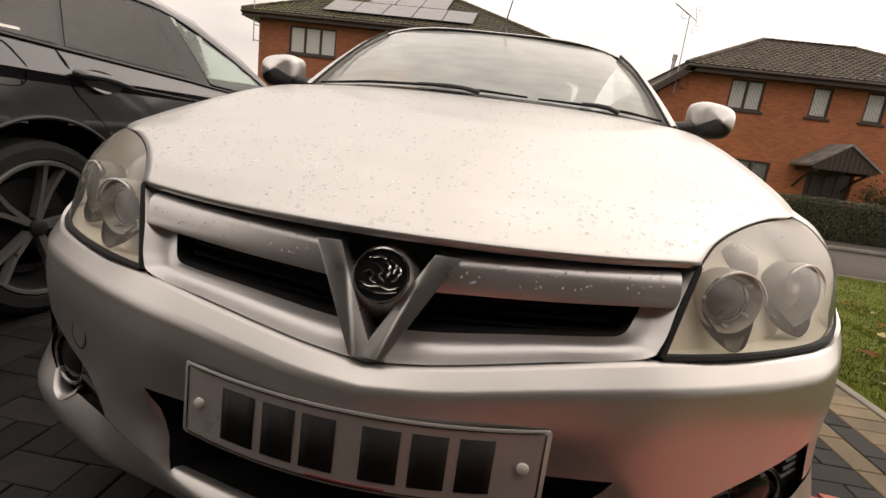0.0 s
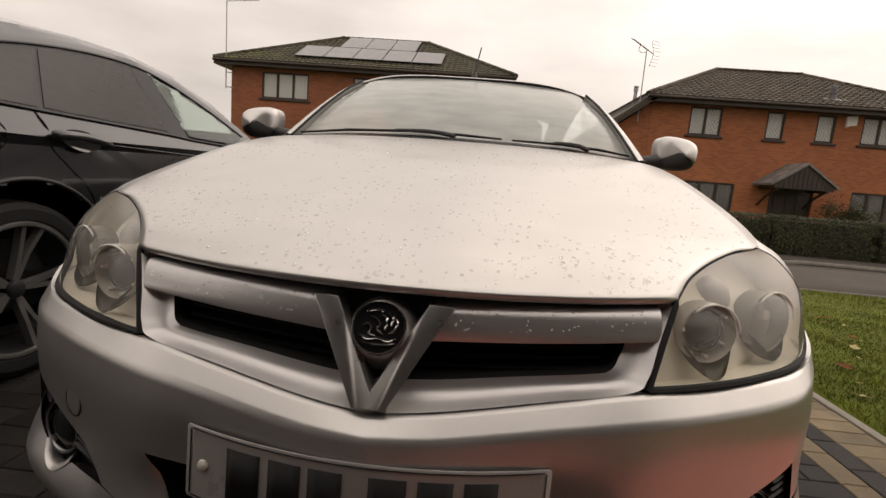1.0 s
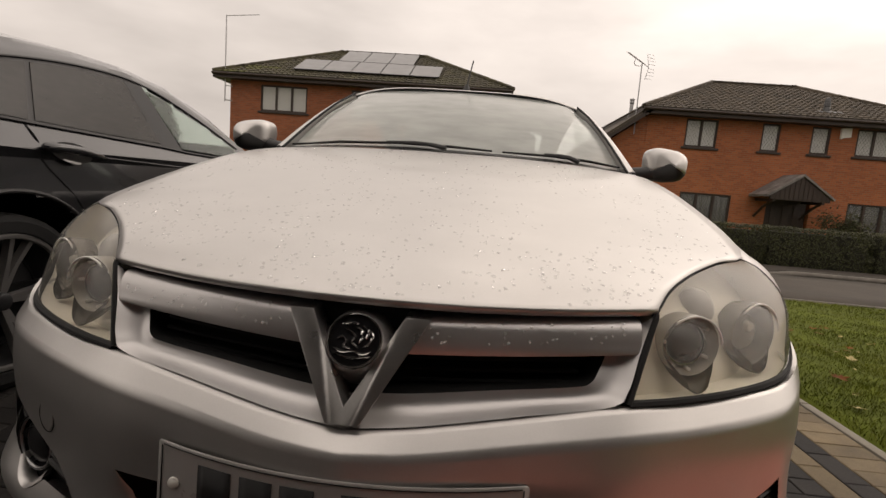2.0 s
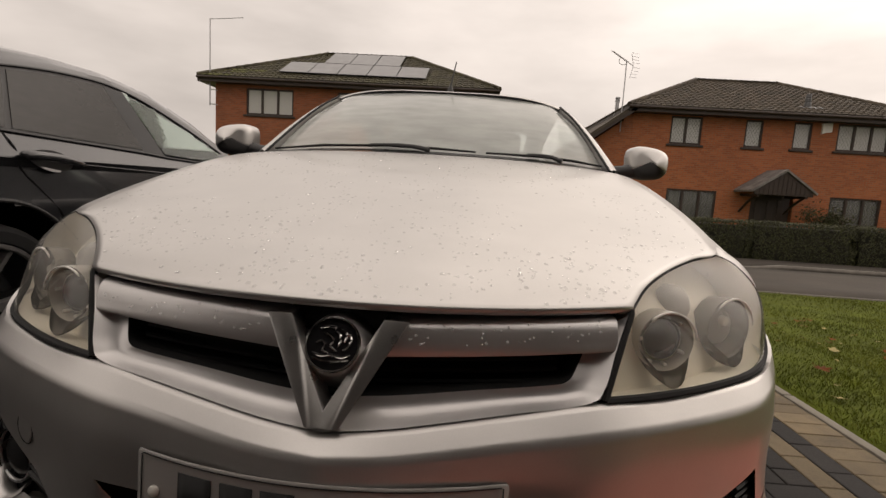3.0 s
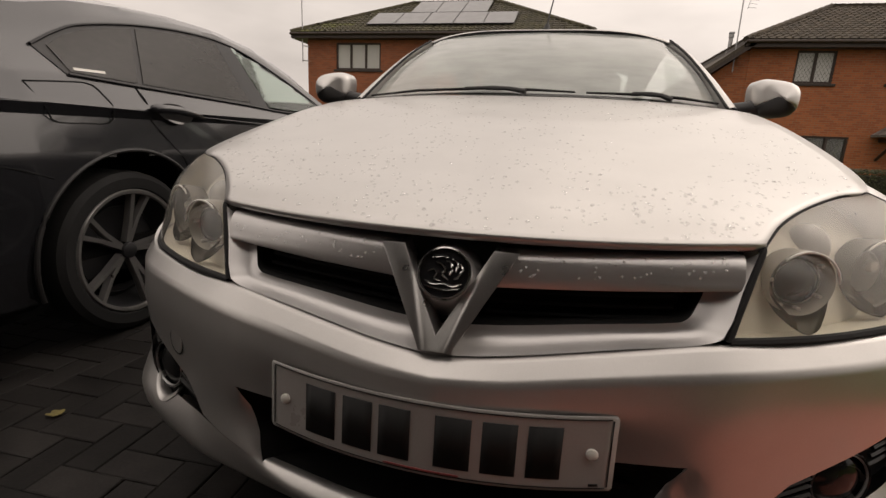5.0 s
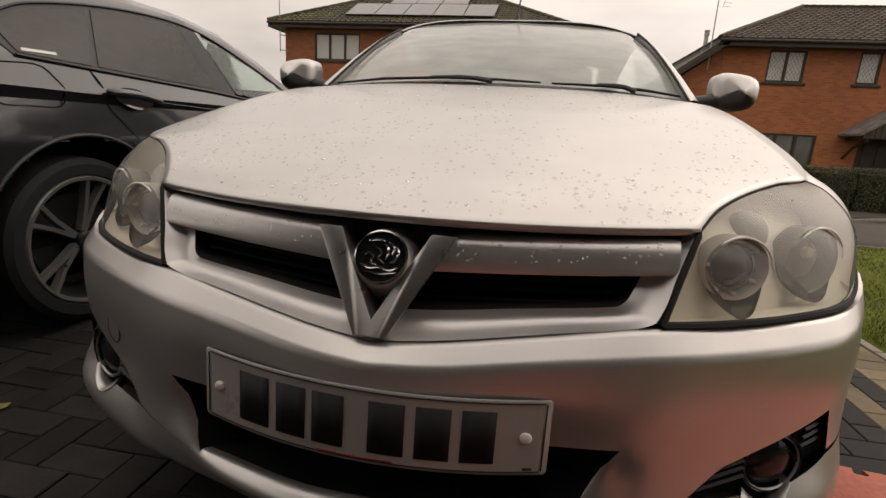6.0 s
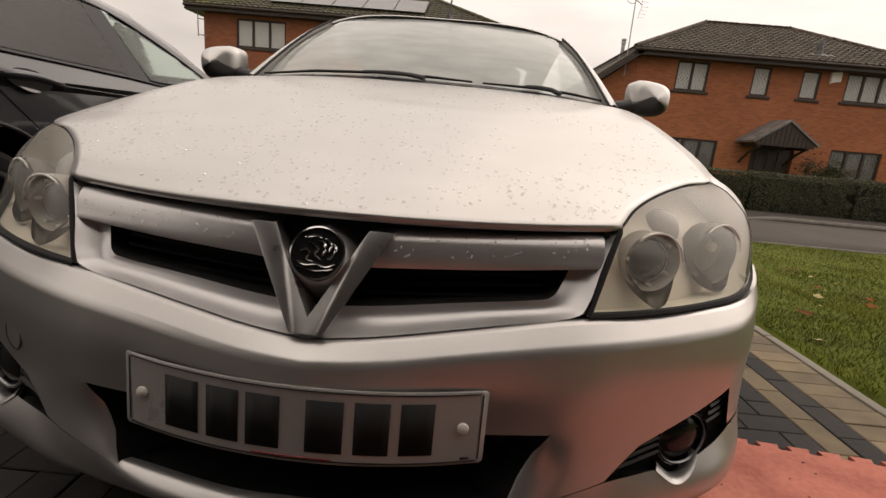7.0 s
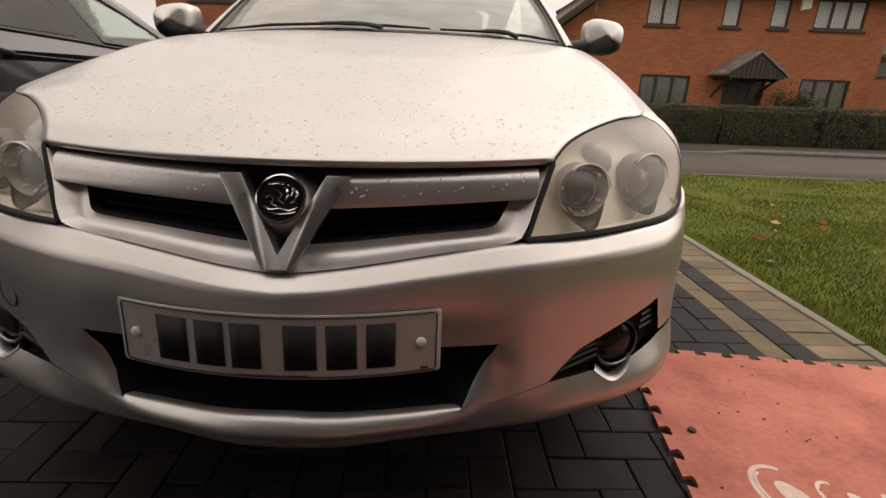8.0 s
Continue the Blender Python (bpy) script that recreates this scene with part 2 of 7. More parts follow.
LEAD = mat("lead_came", (0.10, 0.10, 0.10), 0.5, 0.4, 0.2, 20)
WHITE = mat("white_plastic", (0.72, 0.70, 0.65), 0.5, 0, 0.1, 10)
SOLAR = mat("solar_cells", (0.075, 0.074, 0.074), 0.36, 0.2, 0.1, 3, 40, coat=0.3)
SOLAR_FRAME = mat("solar_frame", (0.06, 0.06, 0.06), 0.4, 0.5, 0.1, 10)
STEEL = mat("galvanised_steel", (0.36, 0.36, 0.36), 0.45, 0.8, 0.2, 10)
CHARCOAL = mat("charcoal_paving_block", (0.020, 0.018, 0.0168), 0.66, 0, 0.5, 7, 160, 0.5, rand=0.30, spec=0.16)
BUFF = mat("buff_paving_block", (0.155, 0.117, 0.068), 0.66, 0, 0.38, 7, 160, 0.5, rand=0.22, spec=0.2)
JOINT = mat("jointing_sand", (0.014, 0.0125, 0.011), 0.95, 0, 0.3, 10, 120, 0.4)
RENDER_GREY = mat("dull_render", (0.045, 0.040, 0.038), 0.9, 0, 0.15, 1.5, 60, 0.3)
CONCRETE = mat("concrete_edging", (0.20, 0.18, 0.145), 0.85, 0, 0.25, 6, 90, 0.4)
KERB = mat("weathered_kerb", (0.15, 0.135, 0.115), 0.85, 0, 0.3, 4, 60, 0.4)
ASPHALT = mat("asphalt", (0.062, 0.053, 0.044), 0.85, 0, 0.32, 0.9, 90, 0.5, spec=0.25)
FOOTWAY = mat("footway_asphalt", (0.046, 0.039, 0.032), 0.9, 0, 0.3, 1.3, 90, 0.5, spec=0.2)
SOIL = mat("turf_soil", (0.12, 0.14, 0.022), 0.95, 0, 0.45, 2.2, 60, 0.6)
LAWN = mat("lawn_turf", (0.085, 0.105, 0.014), 0.95, 0, 0.40, 3, 60, 0.4, spec=0.1)
GRASS = mat("grass_blades", (0.088, 0.126, 0.010), 0.65, 0, 0.48, 1.2, 20, rand=0.4, tint=(0.165, 0.180, 0.020), spec=0.25)
HEDGE_LEAF = mat("privet_leaves", (0.036, 0.038, 0.010), 0.75, 0, 0.4, 2.5, 20, rand=0.45)
HEDGE_CORE = mat("dark_hedge_fill", (0.014, 0.014, 0.008), 0.95, 0, 0.4, 10)
EARTH = mat("bare_earth", (0.07, 0.055, 0.04), 0.95, 0, 0.4, 2.0, 40, 0.5)
MAT_RED = mat("red_foam_mat", (0.45, 0.132, 0.094), 0.85, 0, 0.24, 5, 60, 0.25, tint=(0.60, 0.225, 0.165), spec=0.25)
MAT_MARK = mat("worn_white_print", (0.62, 0.47, 0.41), 0.8, 0, 0.25, 25, 200)
GRIT = mat("dark_grit", (0.06, 0.03, 0.025), 0.9, 0, 0.3, 20)
LEAF_BROWN = mat("dead_leaf", (0.16, 0.048, 0.012), 0.85, 0, 0.35, 30, 200, 0.2, rand=0.3, spec=0.15)
LEAF_PALE = mat("pale_dead_leaf", (0.26, 0.21, 0.07), 0.7, 0, 0.35, 30, 200, 0.2, rand=0.2)
BARK = mat("bark", (0.11, 0.08, 0.055), 0.9, 0, 0.4, 6, 60, 0.5)
CONIFER = mat("conifer_needles", (0.035, 0.05, 0.02), 0.7, 0, 0.4, 2, 20, rand=0.4)


# ---- building helpers ----
def finish(name, me, material, smooth=True, angle=38):
    if isinstance(material, (list, tuple)):
        for m in material:
            me.materials.append(m)
    else:
        me.materials.append(material)
    if smooth:
        me.shade_smooth()
        me.set_sharp_from_angle(angle=radians(angle))
    return new(name, me)


def part(name, bm, material, parent=None, label="", smooth=True, angle=38, solid=0.0):
    """Links a bmesh as one mesh under a thing; its vertices are in world metres."""
    me = bpy.data.meshes.new(name)
    bm.to_mesh(me)
    bm.free()
    ob = finish(name, me, material, smooth, angle)
    if parent:
        ob.parent = parent
        ob.matrix_parent_inverse = world_of(parent).inverted()
    if solid:
        s = ob.modifiers.new("thickness", "SOLIDIFY")
        s.thickness, s.offset = solid, -1
    if label:
        ob["label"] = label
    return ob


def world_of(ob):
    m = ob.matrix_basis
    if ob.parent:
        return world_of(ob.parent) @ ob.matrix_parent_inverse @ m
    return m


def thing(name, place, label, category, group="", kind=""):
    ob = new(name)
    ob.empty_display_size = 0.1
    ob.location = place
    return tagged(ob, label, category, group, kind)


def curve(points, n):
    """n points along a smooth line through the given ones, evenly by the given points' index."""
    p = np.array(points, float)
    q = np.vstack([2 * p[0] - p[1], p, 2 * p[-1] - p[-2]])
    out = []
    for u in np.linspace(0, len(p) - 1, n):
        i = min(int(u), len(p) - 2)
        t = u - i
        a, b, c, d = q[i], q[i + 1], q[i + 2], q[i + 3]
        out.append(0.5 * (2 * b + (c - a) * t + (2 * a - 5 * b + 4 * c - d) * t * t + (3 * b - a - 3 * c + d) * t**3))
    return np.array(out)


def sheet(rows, bm=None, loop=False):
    """A skin of quads over rows of points, each row of the same count."""
    bm = bm or bmesh.new()
    vs = [[bm.verts.new(p) for p in row] for row in rows]
    for a, b in zip(vs, vs[1:]):
        k = len(a)
        for i in range(k if loop else k - 1):
            j = (i + 1) % k
            f = [a[i], a[j], b[j], b[i]]
            try:
                bm.faces.new(f)
            except ValueError:
                pass
    return bm


def tidy(bm, dist=0.0004):
    bmesh.ops.remove_doubles(bm, verts=bm.verts, dist=dist)
    bmesh.ops.recalc_face_normals(bm, faces=bm.faces)
    return bm


def face_out(bm, way):
    """Turns an open skin so that its faces look along way on the whole."""
    bm.normal_update()
    if sum((f.normal.dot(Vector(way)) * f.calc_area() for f in bm.faces)) < 0:
        bmesh.ops.reverse_faces(bm, faces=bm.faces)
    return bm


def mirrored(row):
    """A row from the middle plane outwards, carried on to its mirror image."""
    r = [tuple(p) for p in row]
    return [(-x, y, z) for x, y, z in reversed(r[1:])] + r


def box(bm, x0, x1, y0, y1, z0, z1):
    v = [bm.verts.new((x, y, z)) for x in (x0, x1) for y in (y0, y1) for z in (z0, z1)]
    for f in ((0, 1, 3, 2), (4, 6, 7, 5), (0, 4, 5, 1), (2, 3, 7, 6), (0, 2, 6, 4), (1, 5, 7, 3)):
        bm.faces.new([v[i] for i in f])
    return bm


def boxed(x0, x1, y0, y1, z0, z1, bev=0.0):
    bm = box(bmesh.new(), x0, x1, y0, y1, z0, z1)
    bmesh.ops.recalc_face_normals(bm, faces=bm.faces)
    if bev:
        bmesh.ops.bevel(bm, geom=bm.edges[:], offset=bev, segments=2, affect="EDGES", profile=0.5)
    return bm


def tube(points, radius, n=8, bm=None, caps=True):
    """A round rod along points; radius may be a list, one for each point."""
    bm = bm or bmesh.new()
    pts = [Vector(p) for p in points]
    rings = []
    for i, p in enumerate(pts):
        d = (pts[min(i + 1, len(pts) - 1)] - pts[max(i - 1, 0)]).normalized()
        a = d.cross(Vector((0, 0, 1)) if abs(d.z) < 0.9 else Vector((1, 0, 0))).normalized()
        b = d.cross(a)
        r = radius[i] if isinstance(radius, (list, tuple)) else radius
        rings.append([bm.verts.new(p + r * (math.cos(k * math.tau / n) * a + math.sin(k * math.tau / n) * b)) for k in range(n)])
    for a, b in zip(rings, rings[1:]):
        for i in range(n):
            bm.faces.new([a[i], a[(i + 1) % n], b[(i + 1) % n], b[i]])
    if caps:
        bm.faces.new(rings[0][::-1])
        bm.faces.new(rings[-1])
    return bm


def lathe(profile, centre, axis, n=24, bm=None):
    """A round body: profile of (radius, way along axis) about centre."""
    bm = bm or bmesh.new()
    ax = Vector(axis).normalized()
    a = ax.cross(Vector((0, 0, 1)) if abs(ax.z) < 0.9 else Vector((1, 0, 0))).normalized()
    b = ax.cross(a)
    c = Vector(centre)
    rings = []
    for r, h in profile:
        rings.append([bm.verts.new(c + ax * h + max(r, 1e-4) * (math.cos(k * math.tau / n) * a + math.sin(k * math.tau / n) * b)) for k in range(n)])
    for p, q in zip(rings, rings[1:]):
        for i in range(n):
            bm.faces.new([p[i], p[(i + 1) % n], q[(i + 1) % n], q[i]])
    bmesh.ops.remove_doubles(bm, verts=bm.verts, dist=0.0003)
    bmesh.ops.recalc_face_normals(bm, faces=bm.faces)
    return bm


def prism(outline, offset, bm=None):
    """A closed slab: the outline's polygon and its copy shifted by offset."""
    bm = bm or bmesh.new()
    a = [bm.verts.new(p) for p in outline]
    b = [bm.verts.new(Vector(p) + Vector(offset)) for p in outline]
    bm.faces.new(a)
    bm.faces.new(b[::-1])
    for i in range(len(a)):
        j = (i + 1) % len(a)
        bm.faces.new([a[j], a[i], b[i], b[j]])
    bmesh.ops.recalc_face_normals(bm, faces=bm.faces)
    return bm


def raw(name, verts, faces, material, parent=None, smooth=False):
    me = bpy.data.meshes.new(name)
    me.from_pydata(verts, [], faces)
    ob = finish(name, me, material, smooth)
    if parent:
        ob.parent = parent
        ob.matrix_parent_inverse = world_of(parent).inverted()
    return ob

# ---- ground ----
def ease(v, a, b):
    t = min(1.0, max(0.0, (v - a) / (b - a)))
    return t * t * (3 - 2 * t)


def ground_z(x, y):
    """The drive is level; the lawn beside it falls to the street, which lies half a metre lower."""
    lawn = -0.064 * max(0.0, min(y, 7.2) - 1.5)
    drive = -0.365 * ease(y, 4.3, 7.2)
    z = drive + (lawn - drive) * ease(x, 1.86, 3.2)
    if y > 7.2:
        z = -0.42 - 0.13 * ease(y, 7.2, 13.0)
    return z


def ground_sheet():
    xs = sorted(set([-900, -200, -60, -30, 30, 60, 200, 900] + [round(-16 + 0.8 * i, 2) for i in range(46)] + [1.87, 2.1, 2.4, 2.8, 3.2]))
    ys = sorted(set([-900, -200, -60, -20, 60, 200, 900] + [round(-8 + 0.8 * i, 2) for i in range(54)] + [1.5, 7.1, 7.19, 7.3]))
    verts = [(x, y, ground_z(x, y) - 0.075) for y in ys for x in xs]
    w = len(xs)
    faces = [(j * w + i, j * w + i + 1, (j + 1) * w + i + 1, (j + 1) * w + i) for j in range(len(ys) - 1) for i in range(w - 1)]
    return tagged(raw("ground", verts, faces, EARTH, smooth=True), "bare earth under the drive, lawns and street", "ground", kind="structure")


def strip(name, xs, ys, lift, material, label, category, thick=0.05, wave=0.0):
    """A slab of the setting that follows the ground."""
    rise = lift if callable(lift) else lambda x, y: lift
    top = [[(x, y, ground_z(x, y) + rise(x, y) + wave * noise.noise((x * 0.9, y * 0.9, 3.0))) for x in xs] for y in ys]
    bm = sheet(top)
    face_out(bm, (0, 0, 1))
    ob = part(name, bm, material, None, "", True, 60)
    s = ob.modifiers.new("thickness", "SOLIDIFY")
    s.thickness, s.offset = thick, -1
    return tagged(ob, label, category, kind="structure")


ground_sheet()
XR = [-60, -30, -16] + [-12 + 2 * i for i in range(20)] + [40, 70]
lawn = strip("lawn", [1.872, 2.0, 2.2, 2.5, 2.9, 3.4, 4, 5, 6, 7, 8, 9, 10, 11, 12, 14, 17], [-4, -2, -1, 0, 0.6, 1.2, 1.6, 2, 2.5, 3, 3.5, 4, 4.5, 5, 5.5, 6, 6.5, 6.9, 7.08], 0.0, LAWN,
             "mown green front lawn scattered with fallen leaves", "lawn", 0.07, 0.02)
strip("road", XR, [7.24, 8.5, 9.6, 10.7, 11.7], 0.0, ASPHALT, "worn grey asphalt residential road, damp", "road")
strip("kerb", XR, [7.1, 7.16, 7.22], 0.015, KERB, "weathered flush concrete kerb along the lawn", "kerb", 0.09)
XK = sorted(XR + [6.6, 6.9, 7.2, 7.5, 7.8, 8.1])


def dropped(x, y):
    """The far kerb is dropped beside the crossing and rises to full height along the hedge."""
    low = 0.012 + 0.088 * ease(x, 6.9, 7.9)
    return low + (0.095 - low) * ease(y, 11.9, 12.5)


strip("kerb", XK, [11.72, 11.78, 11.84], dropped, KERB, "concrete kerb along the far footway, dropped at a crossing", "kerb", 0.12)
strip("pavement", XK, [11.86, 12.1, 12.3, 12.5, 13.0, 13.12], lambda x, y: dropped(x, y) - 0.006, FOOTWAY, "dark asphalt footway in front of the hedge", "pavement", 0.1)
strip("front_garden", XR, [13.14, 14.5, 16, 18, 19.3, 27, 40], 0.03, SOIL, "dark turf of the front gardens across the street", "garden", 0.08)
strip("driveway", [-7, -5, -3, -1, 0, 1, 1.79], [-4, -2, 0, 2, 4, 5, 6, 7.08], -0.012, JOINT, "sandy bed and joints of the block-paved driveway", "driveway", 0.06)

# plain unseen wall and canopy, added behind the camera to shade nose and ground
back = boxed(-2.7, 7.5, -2.36, -2.12, -0.2, 2.62)
box(back, -2.7, 7.5, -2.36, -1.02, 2.625, 2.78)
tagged(part("shade_wall_south", back, RENDER_GREY, None, smooth=False), "unseen grey-brown wall and canopy added to shade the car's front", "wall", kind="structure")

# ---- silver coupe-cabriolet, nose towards the camera ----
silver_car = thing("silver_car", (0, 1.95, 0), "silver two-door coupe with beaded rain on its bonnet", "car")

BX = [0, 0.1, 0.25, 0.376, 0.5, 0.62, 0.70, 0.765, 0.80, 0.825]
LEVELS = [  # front outline of the bumper from above, at seven heights: y and z at each BX
    ([0.000, 0.012, 0.043, 0.075, 0.128, 0.190, 0.245, 0.325, 0.412, 0.520], [0.594, 0.603, 0.622, 0.636, 0.633, 0.637, 0.641, 0.656, 0.678, 0.680]),
    ([-0.030, -0.018, 0.012, 0.043, 0.096, 0.158, 0.216, 0.308, 0.395, 0.510], [0.574, 0.577, 0.593, 0.603, 0.607, 0.611, 0.616, 0.628, 0.648, 0.660]),
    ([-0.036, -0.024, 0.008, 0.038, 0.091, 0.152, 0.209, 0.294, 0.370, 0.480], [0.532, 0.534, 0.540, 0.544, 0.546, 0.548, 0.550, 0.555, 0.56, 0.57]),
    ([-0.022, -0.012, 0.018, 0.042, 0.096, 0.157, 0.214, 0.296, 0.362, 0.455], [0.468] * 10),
    ([-0.028, -0.018, 0.014, 0.042, 0.098, 0.160, 0.212, 0.288, 0.356, 0.455], [0.400] * 10),
    ([-0.044, -0.034, 0.006, 0.040, 0.090, 0.143, 0.190, 0.264, 0.340, 0.455], [0.345] * 10),
    ([-0.034, -0.023, 0.020, 0.052, 0.092, 0.140, 0.188, 0.266, 0.345, 0.460], [0.284] * 10),
]
_bx = curve([(x, 0, 0) for x in BX], 181)[:, 0]
_lev = [(np.interp(np.linspace(0, 0.825, 300), _bx, curve([(x, y, z) for x, y, z in zip(BX, ys, zs)], 181)[:, 1]),
         np.interp(np.linspace(0, 0.825, 300), _bx, curve([(x, y, z) for x, y, z in zip(BX, ys, zs)], 181)[:, 2])) for ys, zs in LEVELS]
_gx = np.linspace(0, 0.825, 300)


def level(i, x):
    return float(np.interp(x, _gx, _lev[i][0])), float(np.interp(x, _gx, _lev[i][1]))


def bump_y(x, z):
    """The bumper skin's y at a half-width x and height z."""
    pts = [level(i, x) for i in range(7)]
    zs = [p[1] for p in pts]
    u = float(np.interp(-z, [-v for v in zs], range(7)))
    ys = [2 * pts[0][0] - pts[1][0]] + [p[0] for p in pts] + [2 * pts[-1][0] - pts[-2][0]]
    i = min(int(u), 5)
    t = u - i
    if i == 0:
        return ys[1] + (ys[2] - ys[1]) * t
    a, b, c, d = ys[i : i + 4]
    if i == 1:  # the crease starts afresh here
        a = 2 * b - c
    return 0.5 * (2 * b + (c - a) * t + (2 * a - 5 * b + 4 * c - d) * t * t + (3 * b - a - 3 * c + d) * t**3)


def facet(x, z):
    """How far the skin turns in beside the lower intake's slanting ends."""
    t = min(1.0, max(0.0, (0.468 - z) / 0.123))
    d = x - (0.357 - 0.060 * t)
    return 0.018 * max(0.0, 1 - max(0.0, d) / 0.055) * ease(0.468 - z, 0.0, 0.05) * ease(d, -0.012, 0.0) * ease(z, 0.345, 0.395)


def skin_y(x, z):
    return bump_y(x, z) + facet(x, z)


ZB = ([0, 0.357, 0.457, 0.515, 0.690, 0.716, 0.825], [0.468, 0.468, 0.372, 0.424, 0.494, 0.410, 0.40])
ZT = ([0, 0.297, 0.457, 0.55, 0.570, 0.588, 0.607, 0.626, 0.640, 0.716, 0.825], [0.361, 0.345, 0.370, 0.374, 0.360, 0.349, 0.348, 0.359, 0.380, 0.402, 0.40])
ZL = ([0, 0.14, 0.30, 0.40, 0.51, 0.62, 0.68, 0.74, 0.825], [0.298, 0.294, 0.288, 0.288, 0.293, 0.301, 0.312, 0.322, 0.330])


SCALLOP = (0.55, 0.570, 0.588, 0.607, 0.626, 0.640, 0.716)


def chin(x, z):
    """How far the panel under the fog lamp leans out on its way down."""
    fall = float(np.interp(x, [0.45, 0.716], [0.370, 0.402])) - z
    lean = 0.19 * min(max(fall, 0.0), 0.058) - 0.25 * max(0.0, fall - 0.064)
    return lean * ease(x - (0.452 - 0.9 * max(fall, 0.0)), 0.0, 0.075) * (1 - ease(x, 0.72, 0.80))


floor_rows, floor_rows_side = [], []


def bumper():
    inner = [x for x in np.linspace(0, 0.825, 56)]
    xa = sorted([x for x in inner if x < 0.350] + [0.357 + 0.1 * k / 6 for k in range(7)] + [x for x in inner if 0.465 < x < 0.683 and abs(x - 0.515) > 0.006] + [0.515, 0.690, 0.716] + [x for x in inner if x > 0.723])
    xc = sorted([x for x in inner if x < 0.29] + [0.297 + 0.16 * k / 6 for k in range(7)] + [x for x in inner if 0.465 < x and min(abs(x - q) for q in SCALLOP) > 0.006] + list(SCALLOP))
    bm = bmesh.new()
    rows = []
    for k in range(17):
        row = []
        for x in xa:
            zt, zc, zm, zb = level(0, x)[1], level(1, x)[1], level(2, x)[1], float(np.interp(x, *ZB))
            if k <= 5:
                z = zt + (zc - zt) * k / 5
            elif k <= 10:
                z = zc + (zm - zc) * (k - 5) / 5
            else:
                z = zm + (zb - zm) * (k - 10) / 6
            row.append((x, skin_y(x, z), z))
        row.append((0.833, 0.60, row[-1][2]))
        rows.append(mirrored(row))
    rows.insert(0, [(x - math.copysign(0.030 * ease(abs(x), 0.735, 0.79), x), y + 0.012 + 0.012 * ease(abs(x), 0.735, 0.79), z - 0.002 + 0.005 * ease(abs(x), 0.735, 0.79)) for x, y, z in rows[0]])
    sheet(rows, bm)
    low = []
    for k in range(8):
        row = []
        for x in xc:
            zt, zl = float(np.interp(x, *ZT)), float(np.interp(x, *ZL))
            z = zt + (zl - zt) * k / 7
            lip = 0.014 * math.sin(math.pi * min(1, k / 5)) * (1 - ease(x, 0.22, 0.36))
            row.append((x, skin_y(x, z) - lip - chin(x, z), z))
        row.append((0.833, 0.60, row[-1][2]))
        low.append(mirrored(row))
    under = [(x, y + 0.03, z - 0.012) for x, y, z in low[-1]]
    low += [under, [(x, y + 0.25, z - 0.03) for x, y, z in under]]
    sheet(low, bm)
    shelf = [p for p in low[0] if abs(p[0]) < 0.2971]
    sheet([shelf, [(x, y + 0.008, z + 0.003) for x, y, z in shelf], [(x, y + 0.02, z + 0.001) for x, y, z in shelf]], bm)
    floor_rows.extend([[(x, y + 0.018, z + 0.002) for x, y, z in shelf], [(x, y + 0.12, z - 0.02) for x, y, z in shelf]])
    for s in (1, -1):
        fan = []
        for v in np.linspace(0, 1, 7):
            fan.append([])
            for k in range(7):
                t, b = np.array((0.357 + 0.1 * k / 6, 0.468 - 0.096 * k / 6)), np.array((0.297 + 0.16 * k / 6, 0.345 + 0.027 * k / 6))
                p = t + (b - t) * v
                fan[-1].append((s * p[0], skin_y(p[0], p[1]), p[1]))
        sheet(fan, bm)
        edge = [np.array((0.357, 0.468)) + (np.array((0.297, 0.345)) - np.array((0.357, 0.468))) * v for v in np.linspace(0, 1, 7)]
        sheet([[(s * (x - d * 0.75), skin_y(x, z) + d, z) for x, z in edge] for d in (0, 0.0015)], bm)
        floor_rows_side.append([[(s * (x - d * 0.75), skin_y(x, z) + d, z) for x, z in edge] for d in (0.001, 0.02, 0.12)])
    top = [(x, 0.468) for x in np.linspace(-0.357, 0.357, 25)]
    sheet([[(x, skin_y(abs(x), z) + d, z) for x, z in top] for d in (0, 0.02)], bm)
    bmesh.ops.remove_doubles(bm, verts=bm.verts, dist=0.0006)
    bmesh.ops.dissolve_degenerate(bm, edges=bm.edges[:], dist=0.0003)
    bmesh.ops.recalc_face_normals(bm, faces=bm.faces)
    face_out(bm, (0, -1, 0.2))
    return part("front_bumper", bm, SILVER, silver_car, "silver painted front bumper with a lower intake", True, 62)


front_bumper = bumper()

# lower intake: near-black back, floor and ends with the opening's shade painted in, and bars
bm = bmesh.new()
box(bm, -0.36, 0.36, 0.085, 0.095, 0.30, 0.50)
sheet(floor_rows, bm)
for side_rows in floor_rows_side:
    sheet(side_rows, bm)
part("intake_back", bm, DEEP, front_bumper, "near-black backing that darkens the intake opening")
for k, z in enumerate((0.395, 0.43)):
    part("intake_bar", tube([(x, 0.072 + 0.02 * x * x, z) for x in np.linspace(-0.30, 0.30, 9)], 0.006, 6), DEEP, front_bumper)


